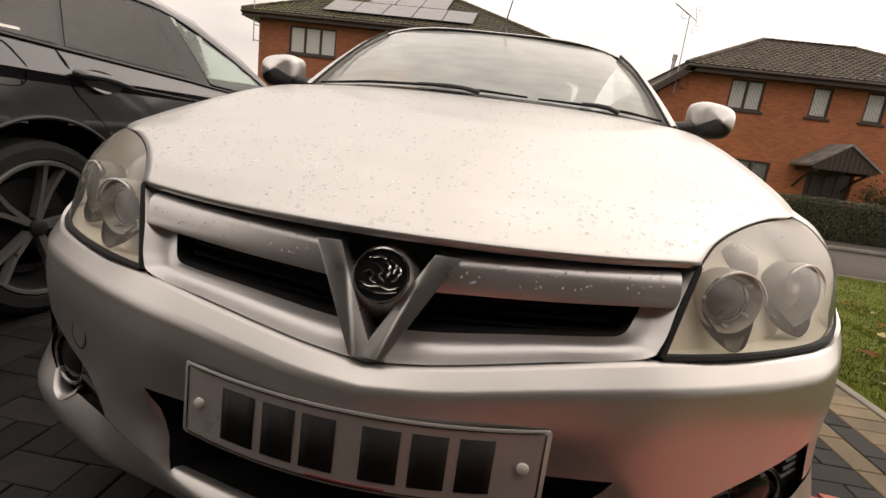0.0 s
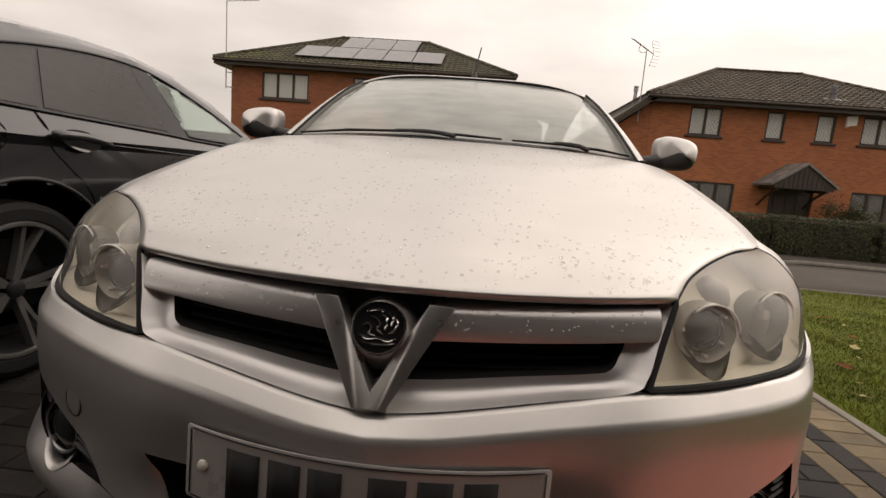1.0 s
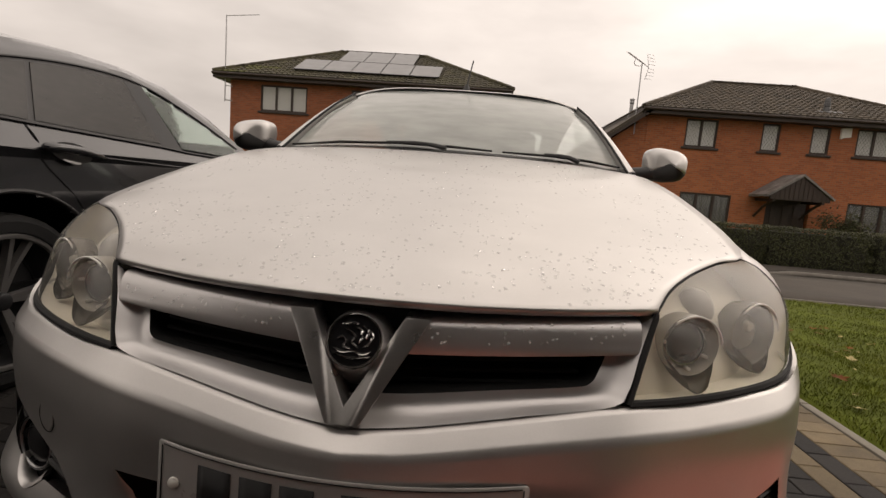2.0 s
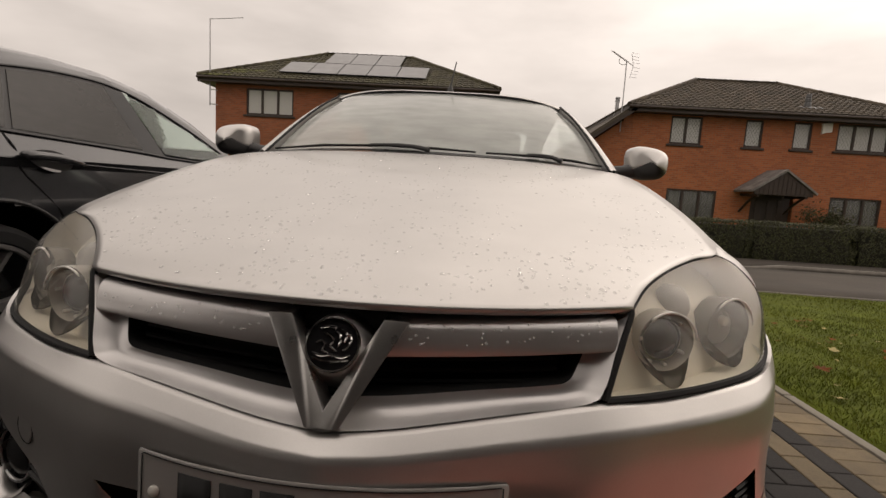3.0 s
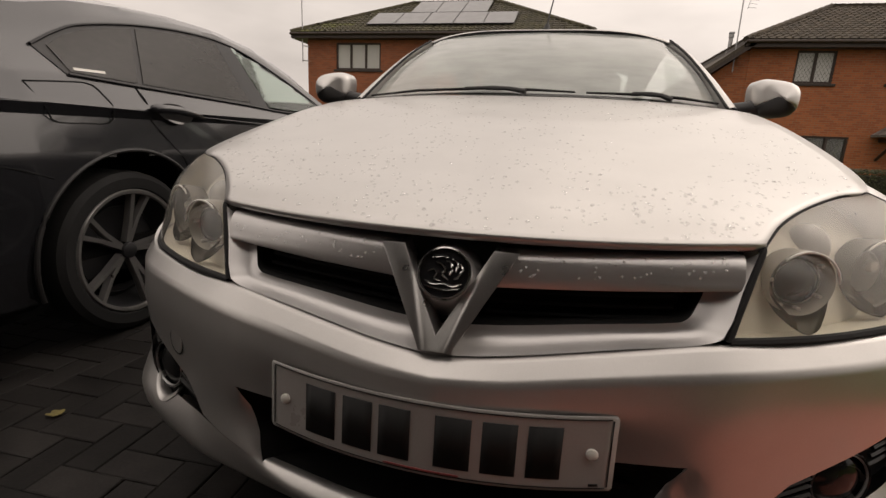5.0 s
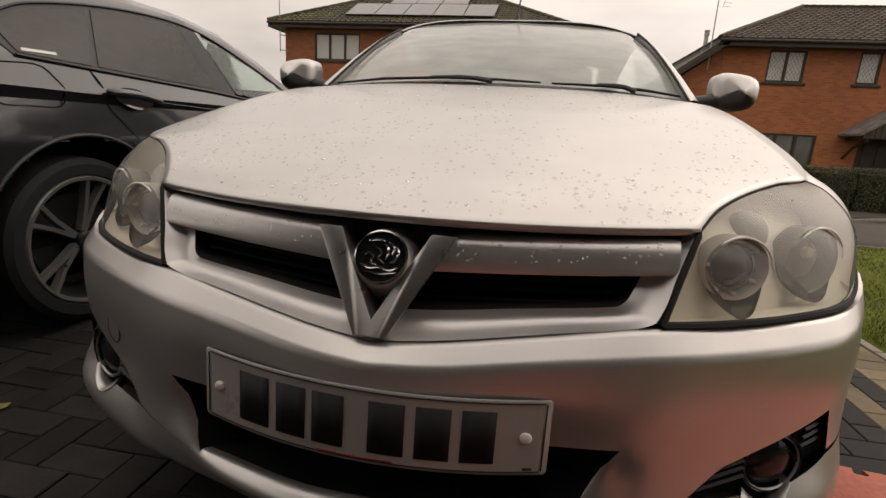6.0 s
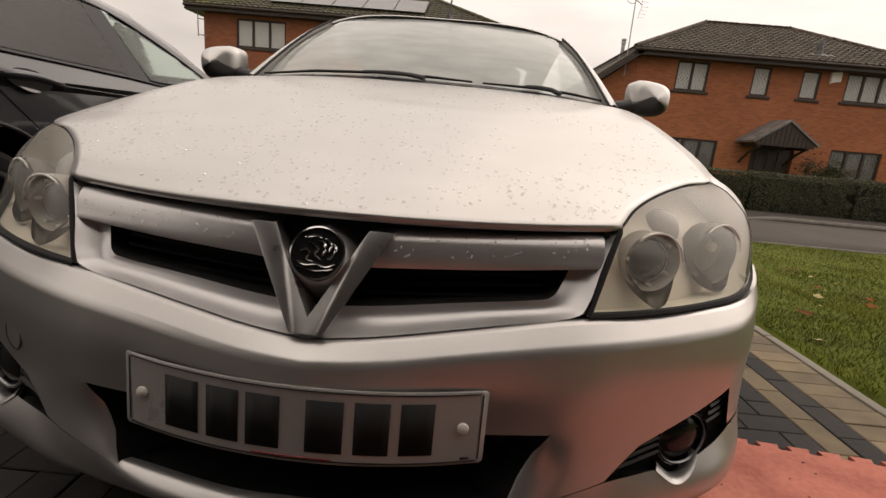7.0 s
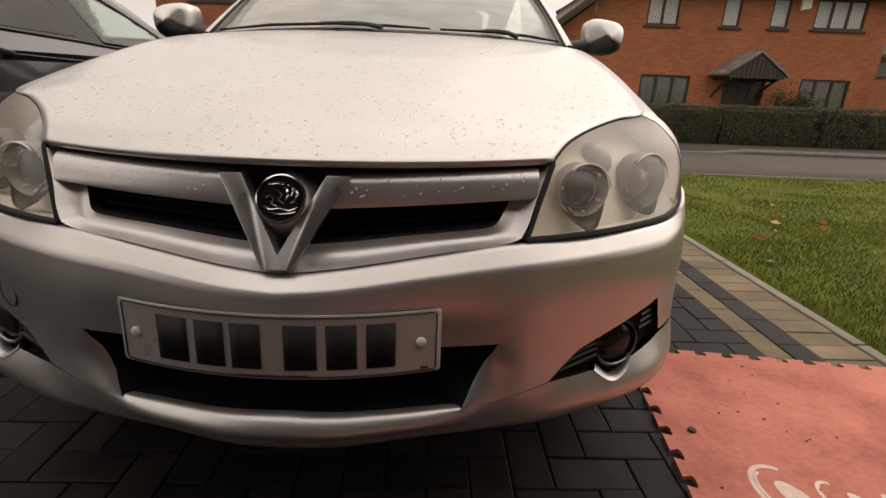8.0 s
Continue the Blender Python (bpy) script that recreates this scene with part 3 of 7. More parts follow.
def fog_insert(s):
    """Black insert with slats and a round fog lamp in a cup."""
    outline = [(0.452, 0.366), (0.513, 0.428), (0.57, 0.452), (0.694, 0.500), (0.722, 0.455), (0.722, 0.396), (0.645, 0.376), (0.63, 0.350), (0.607, 0.338), (0.585, 0.340), (0.565, 0.356), (0.54, 0.364)]
    bm = prism([(s * x, bump_y(x, z) + 0.024, z) for x, z in outline], (0, 0.05, 0))
    ins = part("fog_lamp_insert", bm, DEEP, front_bumper, "black plastic fog lamp insert", False)
    for k in range(8):
        z = 0.378 + 0.0155 * k
        lo = float(np.interp(z, [0.372, 0.424, 0.494], [0.457, 0.515, 0.690]))
        spans = [(lo + 0.012, 0.56)] if z < 0.42 else []
        if z > 0.415:
            spans.append((max(0.660, lo + 0.02), 0.712))
        for a, b in spans:
            if b - a > 0.015:
                pts = [(s * x, bump_y(x, z) + 0.016, z + (x - a) * 0.2) for x in np.linspace(a, b, 5)]
                part("slat", tube(pts, 0.0042, 5), BLACK, ins)
    ax = Vector((s * 0.32, -0.94, 0.05))
    low = Vector((s * 0.602, 0.168, 0.388))
    part("fog_lamp_cup", lathe([(0.054, -0.006), (0.052, -0.012), (0.048, -0.006), (0.044, 0.02), (0.0, 0.03)], low, -ax, 28), BLACK, ins, "round black cup under the fog lamp")
    c = Vector((s * 0.603, 0.164, 0.412))
    part("fog_lamp", lathe([(0.053, 0.012), (0.053, -0.004), (0.050, -0.009), (0.046, -0.006), (0.044, 0.02), (0.0, 0.03)], c, -ax, 32), GLOSS_BLACK, ins, "round black fog lamp housing")
    part("fog_lens", lathe([(0.044, 0.002), (0.034, -0.005), (0.018, -0.009), (0.0, -0.010)], c, -ax, 28), GLOSS_BLACK, ins, "dark glossy fog lamp lens")
    part("fog_ring", lathe([(0.0475, -0.006), (0.046, -0.009), (0.0445, -0.006), (0.046, -0.003), (0.0475, -0.006)], c, -ax, 32), STEEL, ins)
    # pale scalloped ledge below the lamp
    pts = curve([(s * x, bump_y(x, z) - chin(x, z) - 0.001, z) for x, z in ((0.553, 0.374), (0.570, 0.361), (0.588, 0.350), (0.607, 0.349), (0.626, 0.360), (0.640, 0.381))], 15)
    rows = [[(p[0] + dx * s * (0.597 - s * p[0]), p[1] + dy, p[2] + dz) for p in pts] for dx, dy, dz in ((0.0, 0.004, -0.004), (0.0, -0.002, 0.0), (0.06, 0.004, 0.003), (0.14, 0.016, 0.005), (0.16, 0.03, 0.0))]
    bm = bmesh.new()
    sheet(rows, bm)
    face_out(bm, (0, -0.6, 0.8))
    part("scalloped_ledge", bm, SILVER, ins, "pale scalloped ledge", True)


for s in (1, -1):
    fog_insert(s)

# round towing-eye cover
eye = Vector((-0.538, bump_y(0.538, 0.492) - 0.0006, 0.492))
eye_way = Vector((0.42, 0.9, 0.0)).normalized()
cover = part("towing_eye_cover", lathe([(0.0, -0.0012), (0.022, -0.0008), (0.0245, 0.002)], eye, eye_way, 32), SILVER, front_bumper)
part("cover_gap", lathe([(0.0248, 0.0002), (0.0258, -0.0006), (0.0268, 0.0002), (0.0258, 0.001), (0.0248, 0.0002)], eye, eye_way, 32), DEEP, cover)


# number plate, bent with the bumper
def plate_y(x, z):
    return -0.044 + 0.66 * x * x + 0.06 * (z - 0.436)


plate = thing("number_plate", (-0.003, -0.03, 0.436), "white acrylic number plate with black border and bars", "number plate")
bm = bmesh.new()
n = 33
outline_rows = []
for k, z in enumerate((0.4365, 0.441, 0.491, 0.541, 0.5455)):
    w = 0.2565 if k in (0, 4) else 0.260
    outline_rows.append([(-0.003 + w * u, plate_y(w * u, z), z) for u in np.linspace(-1, 1, n)])
sheet(outline_rows, bm)
face_out(bm, (0, -1, 0))
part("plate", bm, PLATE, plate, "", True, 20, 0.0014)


def on_plate(name, x0, x1, z0, z1, material, lift=0.0012):
    rows = [[(-0.003 + x, plate_y(x, z) - lift, z) for x in np.linspace(x0, x1, max(2, int((x1 - x0) / 0.012) + 2))] for z in (z0, z1)]
    b = sheet(rows)
    face_out(b, (0, -1, 0))
    return part(name, b, material, plate, "", True, 40, 0.001)


for x, half in ((-0.162, 0.026), (-0.099, 0.0235), (-0.041, 0.0235), (0.043, 0.025), (0.106, 0.0235), (0.166, 0.0225)):  # six plain bars in place of the characters
    on_plate("black_bar", x - half, x + half, 0.4535, 0.5285, PLATE_INK)
for a in ((-0.25, 0.25, 0.4405, 0.4418), (-0.25, 0.25, 0.5402, 0.5415)):
    on_plate("border_line", *a, PLATE_INK)
for x in (-0.2535, 0.2522):
    on_plate("border_line", x, x + 0.0013, 0.443, 0.539, PLATE_INK)
on_plate("small_print_bar", -0.055, 0.055, 0.4430, 0.4455, PLATE_RED, 0.0016)
on_plate("small_print_bar", 0.228, 0.240, 0.4445, 0.4475, PLATE_INK, 0.0016)
for x in (-0.231, 0.225):
    part("screw_cap", lathe([(0.0085, 0.0), (0.008, -0.003), (0.005, -0.005), (0.0, -0.0055)], (x, plate_y(x + 0.003, 0.492) - 0.001, 0.492), (0, 1, 0), 16), WHITE, plate, "white plastic screw cap")

# grille surround
OUT = [(0, 0.001, 0.5965), (0.1, 0.013, 0.6055), (0.25, 0.044, 0.6245), (0.365, 0.072, 0.638), (0.392, 0.086, 0.658), (0.411, 0.114, 0.708), (0.431, 0.140, 0.757)]
INN = [(0, 0.044, 0.629), (0.09, 0.051, 0.635), (0.20, 0.067, 0.646), (0.308, 0.086, 0.655), (0.340, 0.096, 0.661), (0.357, 0.116, 0.681), (0.376, 0.146, 0.717)]
oc, ic = curve(OUT, 49), curve(INN, 49)
rows = []
for v in np.linspace(0, 1, 8):
    dip = np.array([0, 0.008, -0.003]) * math.sin(math.pi * v)
    rim = min(1.0, v / 0.15) ** 0.6
    rows.append(mirrored([tuple(o + (i - o) * v + dip * rim) for o, i in zip(oc, ic)]))
rows.insert(0, mirrored([(x, y + 0.010, z - 0.0032) for x, y, z in oc]))
throat = [mirrored([tuple(p) for p in ic]), mirrored([tuple(p + np.array([-0.004, 0.06, 0.004])) for p in ic])]
for row in throat[-1:]:
    for k, p in enumerate(row):
        if abs(p[0]) < 0.01:
            row[k] = (0.0, p[1], p[2])
surround = part("grille_surround", face_out(tidy(sheet(rows)), (0, -1, 0.3)), SILVER_TRIM, silver_car, "satin silver grille surround", True, 60)

part("grille_throat", face_out(tidy(sheet(throat)), (0, -1, 0.5)), DEEP, surround, "black throat of the grille", solid=0.002)
bm = bmesh.new()
backg = [mirrored([(x, 0.10 + 0.30 * x * x + (z - 0.6) * 0.45, z) for x in np.linspace(0, 0.43, 16)]) for z in (0.60, 0.66, 0.72, 0.765, 0.78)]
part("grille_backing", face_out(sheet(backg, bm), (0, -1, 0)), DEEP, surround, "black plastic behind the grille", solid=0.004)
for z in (0.640, 0.655, 0.670, 0.685, 0.700):
    for s in (1, -1):
        pts = [(s * x, 0.080 + 0.28 * x * x + (z - 0.64) * 0.4, z + 0.05 * x) for x in np.linspace(0.055, 0.325, 12)]
        part("grille_slat", tube(pts, 0.0035, 5), DEEP, surround)
# dark gap below the bonnet's edge
gap = [mirrored([(x, 0.085 + (0.15 - 0.085) * (x / 0.43) ** 2 + d, 0.752 + 0.010 * (x / 0.43) ** 2 + e) for x in np.linspace(0, 0.432, 18)]) for d, e in ((0.028, -0.018), (0.030, -0.006), (0.036, 0.008))]
part("bonnet_seal", face_out(sheet(gap), (0, -1, 0)), BLACK, surround, "black rubber bonnet seal", solid=0.004)


def grille_bar(s):
    secs = []
    for w in np.linspace(0, 1, 26):
        u = w * 1.01
        zt, zb = 0.741 + 0.011 * u, 0.688 + 0.016 * u
        yf = 0.0575 + 0.062 * u - 0.009 * math.sin(math.pi * min(1, u))
        fold = 0.020 + 0.006 * u
        sec = [(yf + 0.055, zt - 0.001), (yf + 0.024, zt), (yf + 0.018, zt - 0.0015), (yf + 0.010, zt - fold * 0.30), (yf + 0.004, zt - fold * 0.70), (yf + 0.0005, zt - fold * 1.15), (yf - 0.0015, zt - fold * 1.5),
               (yf - 0.0040, zb + 0.004), (yf - 0.0035, zb + 0.0012), (yf - 0.001, zb), (yf + 0.035, zb + 0.003)]
        secs.append([(s * ((0.060 + 0.026 * (z - zb) / (zt - zb)) * (1 - w) + 0.413 * w), y, z) for y, z in sec])
    bm = sheet(secs)
    for r in (secs[0], secs[-1]):
        bm.faces.new([bm.verts.new(p) for p in r])
    return part("grille_bar", face_out(tidy(bm), (0, -1, 0)), SILVER_TRIM, surround, "satin silver grille bar", True, 42)


for s in (1, -1):
    grille_bar(s)

# the V-shaped centre piece
def v_at(x, z, lift=0.0):
    return (x, 0.002 + (z - 0.604) * 0.49 - 0.008 - lift, z)


vee = bmesh.new()
arms = ([(-0.104, 0.741), (-0.067, 0.741), (0, 0.626), (0, 0.604), (-0.023, 0.604)], [(0.104, 0.741), (0.023, 0.604), (0, 0.604), (0, 0.626), (0.067, 0.741)])
for arm in arms:
    prism([v_at(*p) for p in arm], (0, 0.040, 0), vee)
tidy(vee)
bmesh.ops.bevel(vee, geom=[e for e in vee.edges if e.calc_face_angle(0) > 0.6], offset=0.0022, segments=2, affect="EDGES", profile=0.6)
part("v_centre_piece", vee, V_TRIM, surround, "satin silver V-shaped grille centre", True, 24)
part("v_backing", prism([v_at(x, z, -0.05) for x, z in ((-0.085, 0.752), (0.085, 0.752), (0.012, 0.612), (-0.012, 0.612))], (0, 0.01, 0)), BLACK, surround, "", False)
ea = Vector((0, -0.90, 0.436)).normalized()
ec = Vector((0, 0.045, 0.7045))
badge = part("badge", lathe([(0.056, -0.040), (0.046, -0.012), (0.0395, 0.003), (0.0385, 0.004)], ec, ea, 40), SILVER_TRIM, surround, "round badge in a silver cup")
part("badge_ring", lathe([(0.0395, 0.002), (0.0385, 0.008), (0.0362, 0.0085), (0.0352, 0.004)], ec, ea, 40), CHROME, badge, "chrome ring")
part("badge_disc", lathe([(0.036, 0.004), (0.020, 0.0058), (0.0, 0.0062)], ec, ea, 40), GLOSS_BLACK, badge, "gloss black disc")
eu = Vector((0, ea.z, -ea.y))


def on_badge(a, b):
    return tuple(ec + Vector((1, 0, 0)) * a + eu * b + ea * 0.0075)


strokes = [[(-0.027, -0.013), (-0.014, -0.017), (0.0, -0.015), (0.014, -0.018), (0.027, -0.013)], [(-0.026, -0.020), (0.0, -0.024), (0.026, -0.020)],
           [(-0.024, 0.0), (-0.016, 0.004), (-0.010, -0.002), (-0.014, -0.009), (-0.004, -0.012)], [(-0.015, 0.015), (-0.005, 0.012), (0.002, 0.004), (-0.003, -0.003), (0.007, -0.010)],
           [(0.0, 0.018), (0.009, 0.014), (0.011, 0.004), (0.008, -0.004)], [(0.010, 0.021), (0.019, 0.014), (0.017, 0.003)], [(0.018, 0.017), (0.026, 0.008), (0.022, -0.003), (0.015, -0.008)],
           [(-0.020, 0.021), (-0.008, 0.024), (0.004, 0.023)]]
for st in strokes:
    pts = [on_badge(*p) for p in st]
    pts = curve(pts, 10)
    part("badge_relief", tube([tuple(p) for p in pts], [0.0008] + [0.0019] * 8 + [0.0008], 6), CHROME, badge)

# headlights
HB = [(0.394, 0.086, 0.639), (0.47, 0.117, 0.639), (0.56, 0.163, 0.640), (0.645, 0.216, 0.643), (0.700, 0.262, 0.645), (0.735, 0.303, 0.648)]
HO = [(0.735, 0.303, 0.648), (0.757, 0.336, 0.656), (0.770, 0.366, 0.676), (0.778, 0.392, 0.710), (0.777, 0.405, 0.742), (0.764, 0.408, 0.772), (0.740, 0.406, 0.797), (0.705, 0.396, 0.821), (0.664, 0.376, 0.835)]
HT = [(0.440, 0.150, 0.766), (0.474, 0.200, 0.791), (0.530, 0.266, 0.811), (0.601, 0.333, 0.827), (0.664, 0.376, 0.835)]
HI = [(0.394, 0.086, 0.639), (0.416, 0.116, 0.702), (0.440, 0.150, 0.766)]


def headlight(s):
    hb, ht, ho, hi = curve(HB, 27), curve(HT, 27), curve(HO, 19), curve(HI, 19)

    def skin(push, shrink):
        rows = []
        for j in range(19):
            v = shrink + (1 - 2 * shrink) * j / 18
            row = []
            for i in range(27):
                u = shrink + (1 - 2 * shrink) * i / 26
                at = [np.array([np.interp(q * (len(c) - 1), range(len(c)), c[:, k]) for k in range(3)]) for c, q in ((hb, u), (ht, u), (hi, v), (ho, v))]
                p = at[0] * (1 - v) + at[1] * v + at[2] * (1 - u) + at[3] * u
                p = p - (hb[0] * (1 - u) * (1 - v) + hb[-1] * u * (1 - v) + ht[0] * (1 - u) * v + ht[-1] * u * v)
                bow = 0.030 * math.sin(math.pi * v) * math.sin(math.pi * u) ** 0.6
                out = np.array([0.45 + 0.25 * u, -0.90 + 0.20 * u, 0.25])
                p = p + out * (bow - push * (0.85 + 0.75 * u))
                row.append((s * p[0], p[1], p[2]))
            rows.append(row)
        return rows

    def border(r):
        return [r[0][i] for i in range(27)] + [q[-1] for q in r[1:]] + [r[-1][i] for i in range(25, -1, -1)] + [q[0] for q in r[-2:0:-1]]

    rim, deep = skin(0, 0), skin(0.048, 0.02)
    loop = border(rim)
    body = sheet(deep)
    sheet([loop, border(deep)], body, loop=True)
    head = part("headlight", face_out(tidy(body), (0, -1, 0.2)), REFLECTOR, silver_car, "clouded headlight unit with two round lamps", True, 50)
    lens = part("lens", face_out(sheet(rim), (0, -1, 0)), LENS, head, "clouded clear plastic lens, reflected sky painted in as haze")
    lens.visible_shadow = False
    # seal: broad along the bottom and the inner edge, thin over the top
    n0, n1, n2 = 27, 27 + 18, 27 + 18 + 26
    rad = []
    for k in range(len(loop)):
        if k < n0 + 3:
            r = 0.0062
        elif k < n1:
            r = max(0.0012, 0.0062 - 0.0018 * (k - n0 - 3))
        elif k < n2:
            r = 0.0028
        else:
            r = 0.0056
        rad.append(r)
    part("seal", tube(loop + loop[:1], rad + rad[:1], 7, caps=False), RUBBER, head, "black rubber seal")

    for c, r, ax, tip, outer in (((0.504, 0.178, 0.711), 0.0480, (0.22, -0.97, 0.05), (0.024, -0.030, -0.070), False), ((0.660, 0.300, 0.710), 0.0555, (0.46, -0.88, 0.06), (0.022, -0.034, -0.058), True)):
        cc, axv = Vector((s * c[0], c[1], c[2])), Vector((s * ax[0], ax[1], ax[2])).normalized()
        glass = BOWL_MID if outer else BOWL_PALE
        part("lamp_bowl", lathe([(r * 0.98, -0.03), (r * 1.03, 0.0), (r * 1.0, 0.007), (r * 0.95, 0.004), (r * 0.80, -0.016), (r * 0.50, -0.030), (0.0, -0.034)], cc, axv, 36), glass, head, "smoked lamp bowl")
        if outer:
            dome = part("lamp_glass", lathe([(r * 0.97, 0.003), (r * 0.86, 0.008), (r * 0.6, 0.0125), (r * 0.3, 0.015), (0.0, 0.016)], cc, axv, 32), LAMP_GLASS, head, "clear domed lamp glass")
            dome.visible_shadow = False
        # pale arc in place of the highlight on the rim's upper half
        e1 = Vector((0, 0, 1)) - axv * axv.z
        e1.normalize()
        e2 = axv.cross(e1)
        arc = [tuple(cc + axv * 0.014 + (e1 * math.cos(a) - e2 * math.sin(a) * (1 if s > 0 else -1)) * r * 1.0) for a in np.linspace(-0.75, 1.5, 18)]
        part("rim_highlight", tube(arc, [0.0008] + [0.0020] * 16 + [0.0008], 6), LAMP_RIM, head, "pale arc painted as the highlight on the lamp's rim")
        if outer:
            part("diffuser", lathe([(r * 0.62, -0.022), (r * 0.58, -0.012), (r * 0.4, -0.006), (0, -0.004)], cc, axv, 28), LAMP_GREY, head, "milky grey lamp glass")
            part("bulb_shield", lathe([(0.0, 0.006), (0.008, 0.005), (0.010, 0.001), (0.011, -0.008)], cc + e1 * 0.012 - Vector((s * 0.004, 0, 0)), axv, 18), LAMP_RIM, head)
        else:
            part("lamp_ring", lathe([(r * 0.76, -0.016), (r * 0.73, -0.006), (r * 0.68, -0.006), (r * 0.66, -0.018)], cc, axv, 32), CHROME, head)
            part("projector_lens", lathe([(r * 0.68, -0.016), (r * 0.62, -0.006), (r * 0.42, 0.001), (r * 0.2, 0.004), (0, 0.005)], cc, axv, 28), BULB, head, "dark glass projector lens")
            for a in (0.5, 1.5, 2.6, 3.3, 4.2, 5.4):
                q = cc + (e1 * math.cos(a) + e2 * math.sin(a)) * r * 0.84
                part("clip", lathe([(0.0035, -0.01), (0.003, 0.0), (0.0, 0.001)], q, axv, 8), LAMP_RIM, head)
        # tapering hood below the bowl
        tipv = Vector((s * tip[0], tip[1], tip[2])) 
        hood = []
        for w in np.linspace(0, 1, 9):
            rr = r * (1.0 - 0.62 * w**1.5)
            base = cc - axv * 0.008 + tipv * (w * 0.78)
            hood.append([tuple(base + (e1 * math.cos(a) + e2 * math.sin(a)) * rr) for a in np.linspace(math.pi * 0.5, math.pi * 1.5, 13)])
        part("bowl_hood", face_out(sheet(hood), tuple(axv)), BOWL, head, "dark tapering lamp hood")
    ind = Vector((s * 0.562, 0.258, 0.758))
    part("indicator_bowl", lathe([(0.037, -0.034), (0.034, -0.020), (0.024, -0.011), (0.012, -0.008), (0.0, -0.007)], ind, (s * 0.35, -0.9, 0.25), 24), LAMP_GREY, head, "pale indicator bowl")


for s in (1, -1):
    headlight(s)

# bonnet
EDGE = [(0.440, 0.147, 0.772), (0.474, 0.198, 0.796), (0.530, 0.264, 0.815), (0.601, 0.331, 0.831), (0.664, 0.379, 0.8390), (0.703, 0.50, 0.862), (0.722, 0.70, 0.908), (0.728, 0.95, 0.965), (0.728, 1.18, 1.008), (0.722, 1.36, 1.032)]
MID = [(0, 0.058, 0.766), (0, 0.115, 0.792), (0, 0.19, 0.815), (0, 0.28, 0.842), (0, 0.37, 0.866), (0, 0.52, 0.902), (0, 0.73, 0.948), (0, 0.98, 0.998), (0, 1.22, 1.040), (0, 1.40, 1.066)]
be, bmid = curve(EDGE, 60), curve(MID, 60)
rows = []
for e, c in zip(be, bmid):
    row = []
    for s in np.linspace(0, 1, 26):
        z = c[2] + (e[2] - c[2]) * s**2.4
        row.append((e[0] * s, c[1] + (e[1] - c[1]) * s**2.0, z))
    rows.append(mirrored(row))
lip1 = [(x, y - 0.002, z - 0.004) for x, y, z in rows[0]]
lip2 = [(x, y + 0.002, z - 0.012) for x, y, z in rows[0]]
lip3 = [(x, y + 0.03, z - 0.014) for x, y, z in rows[0]]
bonnet_rows = rows
bonnet = part("bonnet", face_out(sheet([lip3, lip2, lip1] + rows), (0, -0.1, 1)), SILVER, silver_car, "silver bonnet covered with rain drops", True, 60, 0.004)

# body: wings, doors, tail


def shoulder(y):
    return float(np.interp(y, [0.38, 0.5, 0.7, 0.95, 1.18, 1.36, 1.6, 2.2, 3.0, 3.6, 3.92], [0.715, 0.705 + 0.002, 0.724, 0.730, 0.730, 0.724, 0.735, 0.745, 0.74, 0.70, 0.60])), float(
        np.interp(y, [0.38, 0.5, 0.7, 0.95, 1.18, 1.36, 1.6, 2.2, 3.0, 3.6, 3.92], [0.812, 0.849, 0.897, 0.956, 1.001, 1.026, 1.02, 1.01, 1.01, 0.98, 0.90]))


